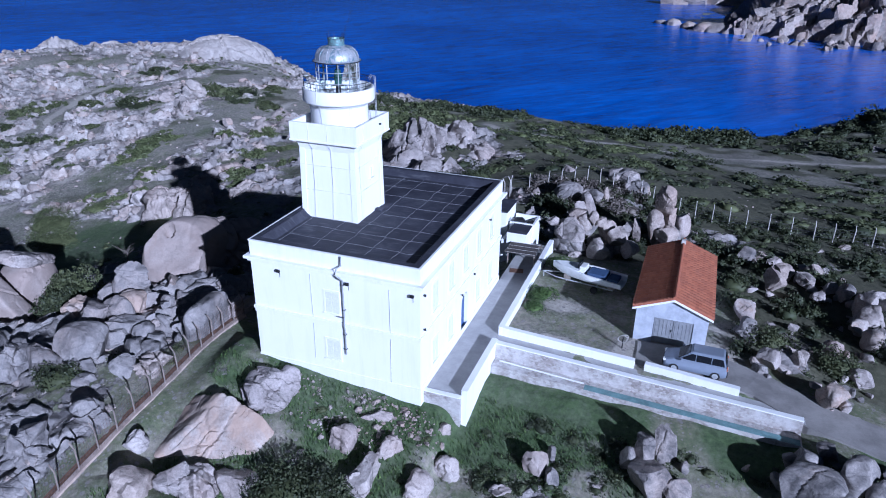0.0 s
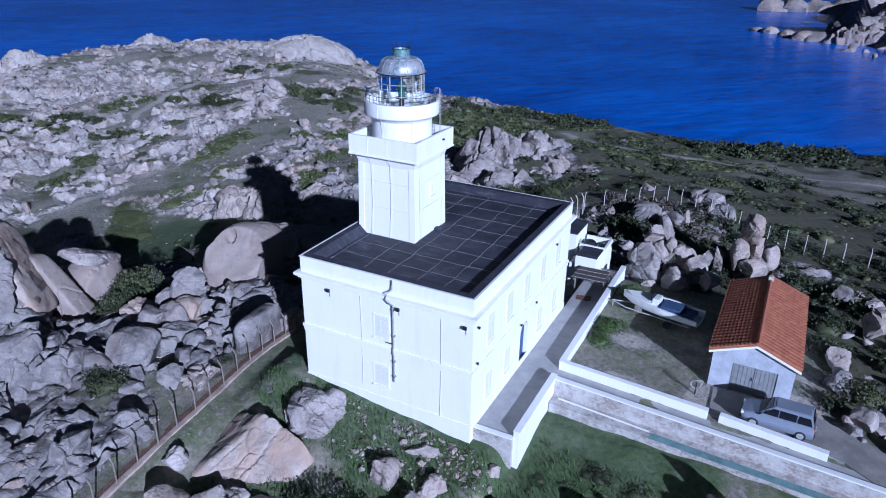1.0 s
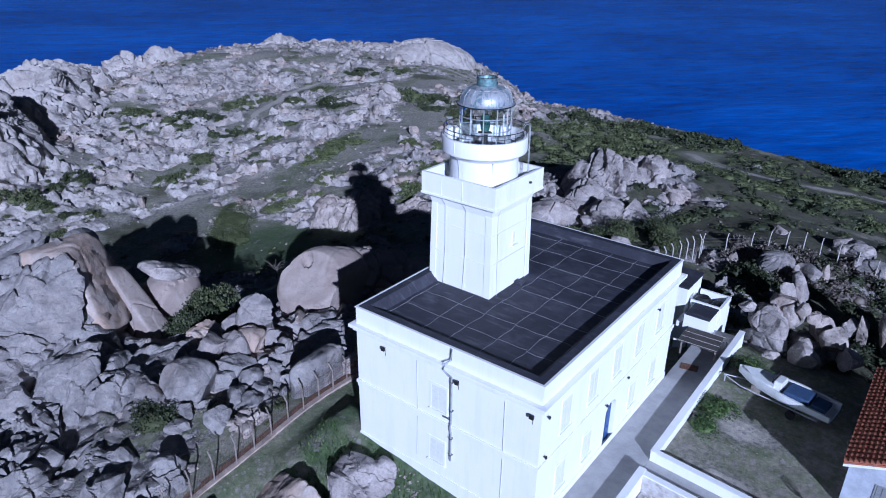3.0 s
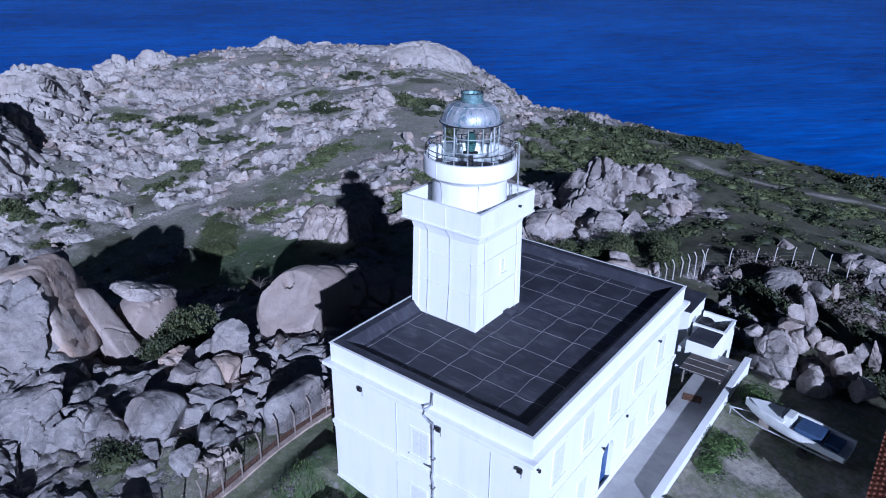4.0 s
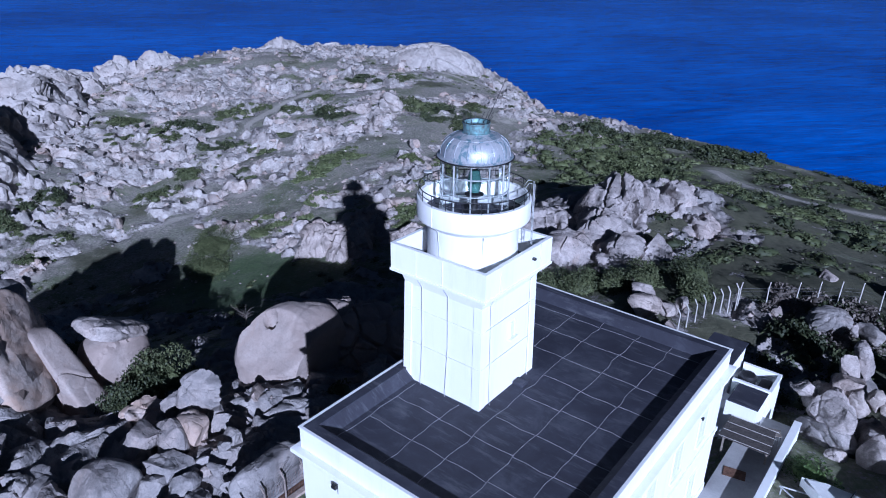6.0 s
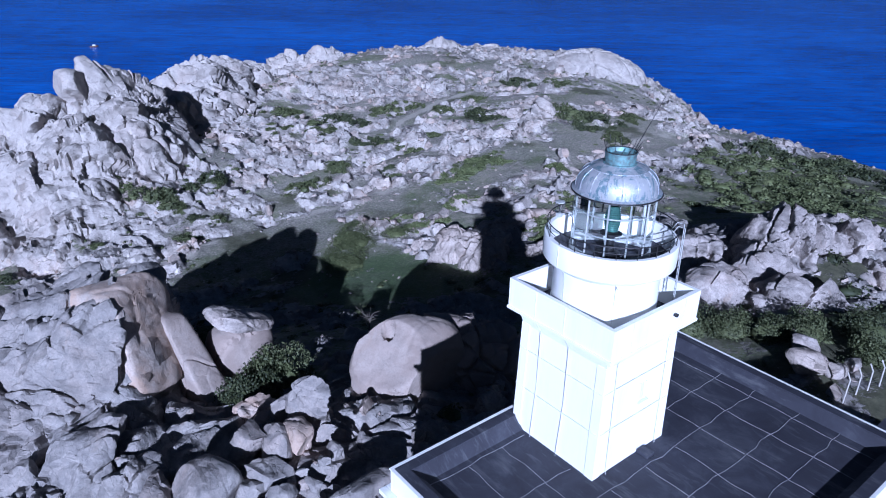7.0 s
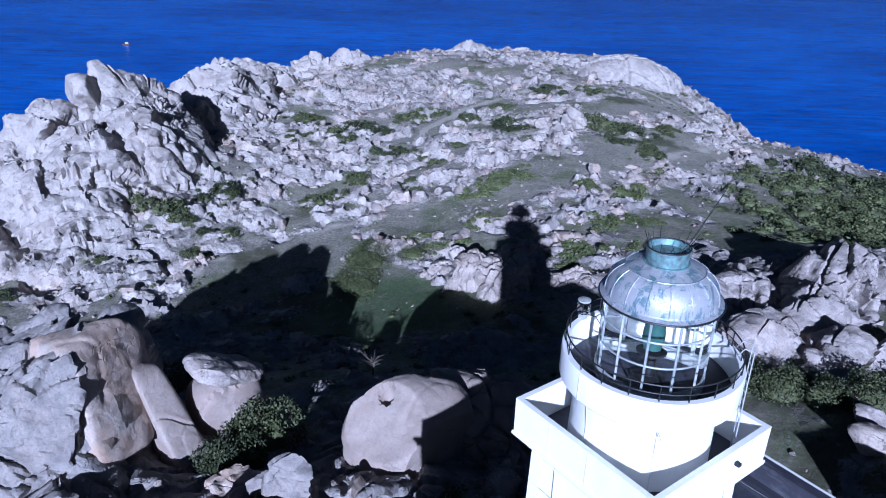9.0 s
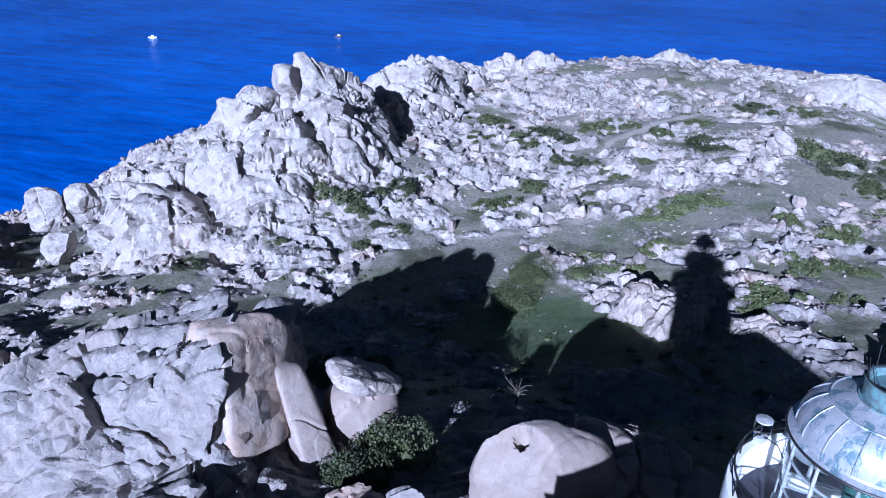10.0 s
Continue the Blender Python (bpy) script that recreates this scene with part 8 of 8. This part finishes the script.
    many_bushes("low_scrub", "dark low scrub on the bank below the ramp", x, y, rs.uniform(0.25, 0.8, len(x)), LEAF_DARK, 9, 0.12, 150, 0.8)
    x, y = np.concatenate([rs.normal(14.6, 1.6, 40), rs.normal(24.4, 2.2, 40)]), np.concatenate([rs.normal(0.8, 1.0, 40), rs.normal(2.2, 1.1, 40)])
    ok = y < 3.4 - 0.02 * x
    many_bushes("low_scrub", "dark bushes round the blocks below the ramp", x[ok], y[ok], rs.uniform(0.3, 0.8, int(ok.sum())), LEAF_DARK, 19, 0.12, 180, 0.9)
    x, y = rs.uniform(-2, 18, 300), rs.uniform(28, 46, 300)
    many_bushes("maquis_scrub", "dark maquis bushes round the boulder pile", x[:110], y[:110], rs.uniform(0.6, 1.5, 110), LEAF_DARK, 8, 0.13, 200)
    # scrub behind the crag and along the shore
    x, y = rs.uniform(-62, 95, 9000), rs.uniform(44, 205, 9000)
    rock, scrub, lush, bare = covers(x, y)
    ok = (scrub > 0.35) & (bare < 0.2) & (inland(x, y) > 14) & (near_line(x, y, TRACK) > 4)
    x, y = x[ok][:1050], y[ok][:1050]
    h = len(x) // 2
    many_bushes("maquis_scrub", "dense dark green maquis scrub towards the shore", x[:h], y[:h], rs.uniform(0.8, 2.4, h), LEAF_DARK, 1, 0.14, 140, 0.6)
    many_bushes("maquis_scrub", "olive green maquis scrub towards the shore", x[h:], y[h:], rs.uniform(0.7, 2.2, len(x) - h), LEAF_OLIVE, 2, 0.14, 140, 0.5)
    # tall thickets by the shore and behind the crag
    t = rs.rand(60)
    many_bushes("maquis_scrub", "tall dark thicket of maquis by the shore", -2 + 28 * t + rs.normal(0, 2.5, 60), 129 + 18 * t + rs.normal(0, 3.0, 60), rs.uniform(2.0, 3.8, 60), LEAF_DARK, 11, 0.14, 260, 0.9)
    t = rs.rand(60)
    many_bushes("maquis_scrub", "dark green thicket of maquis behind the lighthouse", -64 + 34 * t + rs.normal(0, 4, 60), 124 + 10 * t + rs.normal(0, 6, 60), rs.uniform(1.6, 3.2, 60), LEAF_DARK, 12, 0.14, 240, 0.8)
    x, y = np.concatenate([rs.uniform(28, 110, 90), rs.normal(64, 11, 110)]), np.concatenate([rs.uniform(120, 220, 90), rs.normal(171, 8, 110)])
    many_bushes("maquis_scrub", "dark maquis thickets along the far shore", x, y, rs.uniform(1.8, 3.6, 200), LEAF_DARK, 13, 0.15, 170, 0.8)
    t = rs.rand(150)
    x, y = -60 + 26 * t + rs.normal(0, 5, 150), 116 - 24 * t + rs.normal(0, 8, 150)
    ok = near_line(x, y, TRACK) > 5
    x, y = x[ok], y[ok]
    h = len(x) // 2
    many_bushes("maquis_scrub", "rounded olive green maquis bushes on the flat", x[:h], y[:h], rs.uniform(0.9, 2.4, h), LEAF_MAT, 15, 0.13, 230, 0.75)
    many_bushes("maquis_scrub", "rounded dark olive maquis bushes on the flat", x[h:], y[h:], rs.uniform(0.9, 2.6, len(x) - h), LEAF_OLIVE, 16, 0.13, 230, 0.8)
    x, y = rs.uniform(-50, 10, 200), rs.uniform(72, 122, 200)
    ok = near_line(x, y, TRACK) > 5
    x, y = x[ok], y[ok]
    many_bushes("maquis_scrub", "olive green maquis on the flat behind the crag", x, y, rs.uniform(0.7, 2.0, len(x)), LEAF_MAT, 14, 0.14, 170, 0.6)
    # scattered cushions on the slope and the ridge
    x, y = rs.uniform(-190, -44, 9000), rs.uniform(-30, 165, 9000)
    f = fbm(x, y, 16, 3, 300)
    ok = (f > 0.08) & (inland(x, y) > 18) & (near_line(x, y, GLADE) > 3)
    x, y = x[ok][:900], y[ok][:900]
    many_bushes("cushion_scrub", "small olive tufts of scrub among the rocks", x, y, rs.uniform(0.3, 0.9, len(x)), LEAF_OLIVE, 3, 0.18, 90, 0.7)
    # low plants round the house
    x, y = rs.uniform(-60, 48, 5000), rs.uniform(-26, 46, 5000)
    ok = clear_of_house(x, y) & (covers(x, y)[0] < 0.55)
    x, y = x[ok][:420], y[ok][:420]
    many_bushes("low_scrub", "low olive scrub between the rocks near the house", x, y, rs.uniform(0.25, 0.85, len(x)), LEAF_OLIVE, 4, 0.12, 160, 0.7)
    # pale dry brush behind the house
    x, y = rs.uniform(-4, 9, 60), rs.uniform(40, 47, 60)
    many_bushes("dry_brush", "pale leafless brush by the fence", x, y, rs.uniform(0.6, 1.3, 60), DRY, 5, 0.16, 220, 1.0)
    # turf blades in front of the house
    x, y = rs.uniform(-15, 30, 60000), rs.uniform(-18, 5, 60000)
    rock, scrub, lush, bare = covers(x, y)
    ok = (lush > 0.3) & (rock < 0.55) & ~((y > -0.3) & (x < 3.2)) & ~((y > 5.6 - 0.09 * (x - 3) - 2.2) & (x > 2.9))
    x, y = x[ok][:26000], y[ok][:26000]
    z = ground_height(x, y)
    n = len(x)
    a, h, w = rs.uniform(0, 6.283, n), rs.uniform(0.10, 0.34, n), rs.uniform(0.02, 0.05, n)
    lx, ly = rs.uniform(-0.12, 0.12, n), rs.uniform(-0.12, 0.12, n)
    v = np.stack([np.stack([x - w * np.cos(a), y - w * np.sin(a), z - 0.02], 1), np.stack([x + w * np.cos(a), y + w * np.sin(a), z - 0.02], 1), np.stack([x + lx, y + ly, z + h], 1)], 1).reshape(-1, 3)
    tagged(new("grass", raw_mesh("grass", v, np.arange(3 * n).reshape(-1, 3), LEAF_GREEN, False)), "short green grass in front of the house", "grass", kind="stuff")


plants()
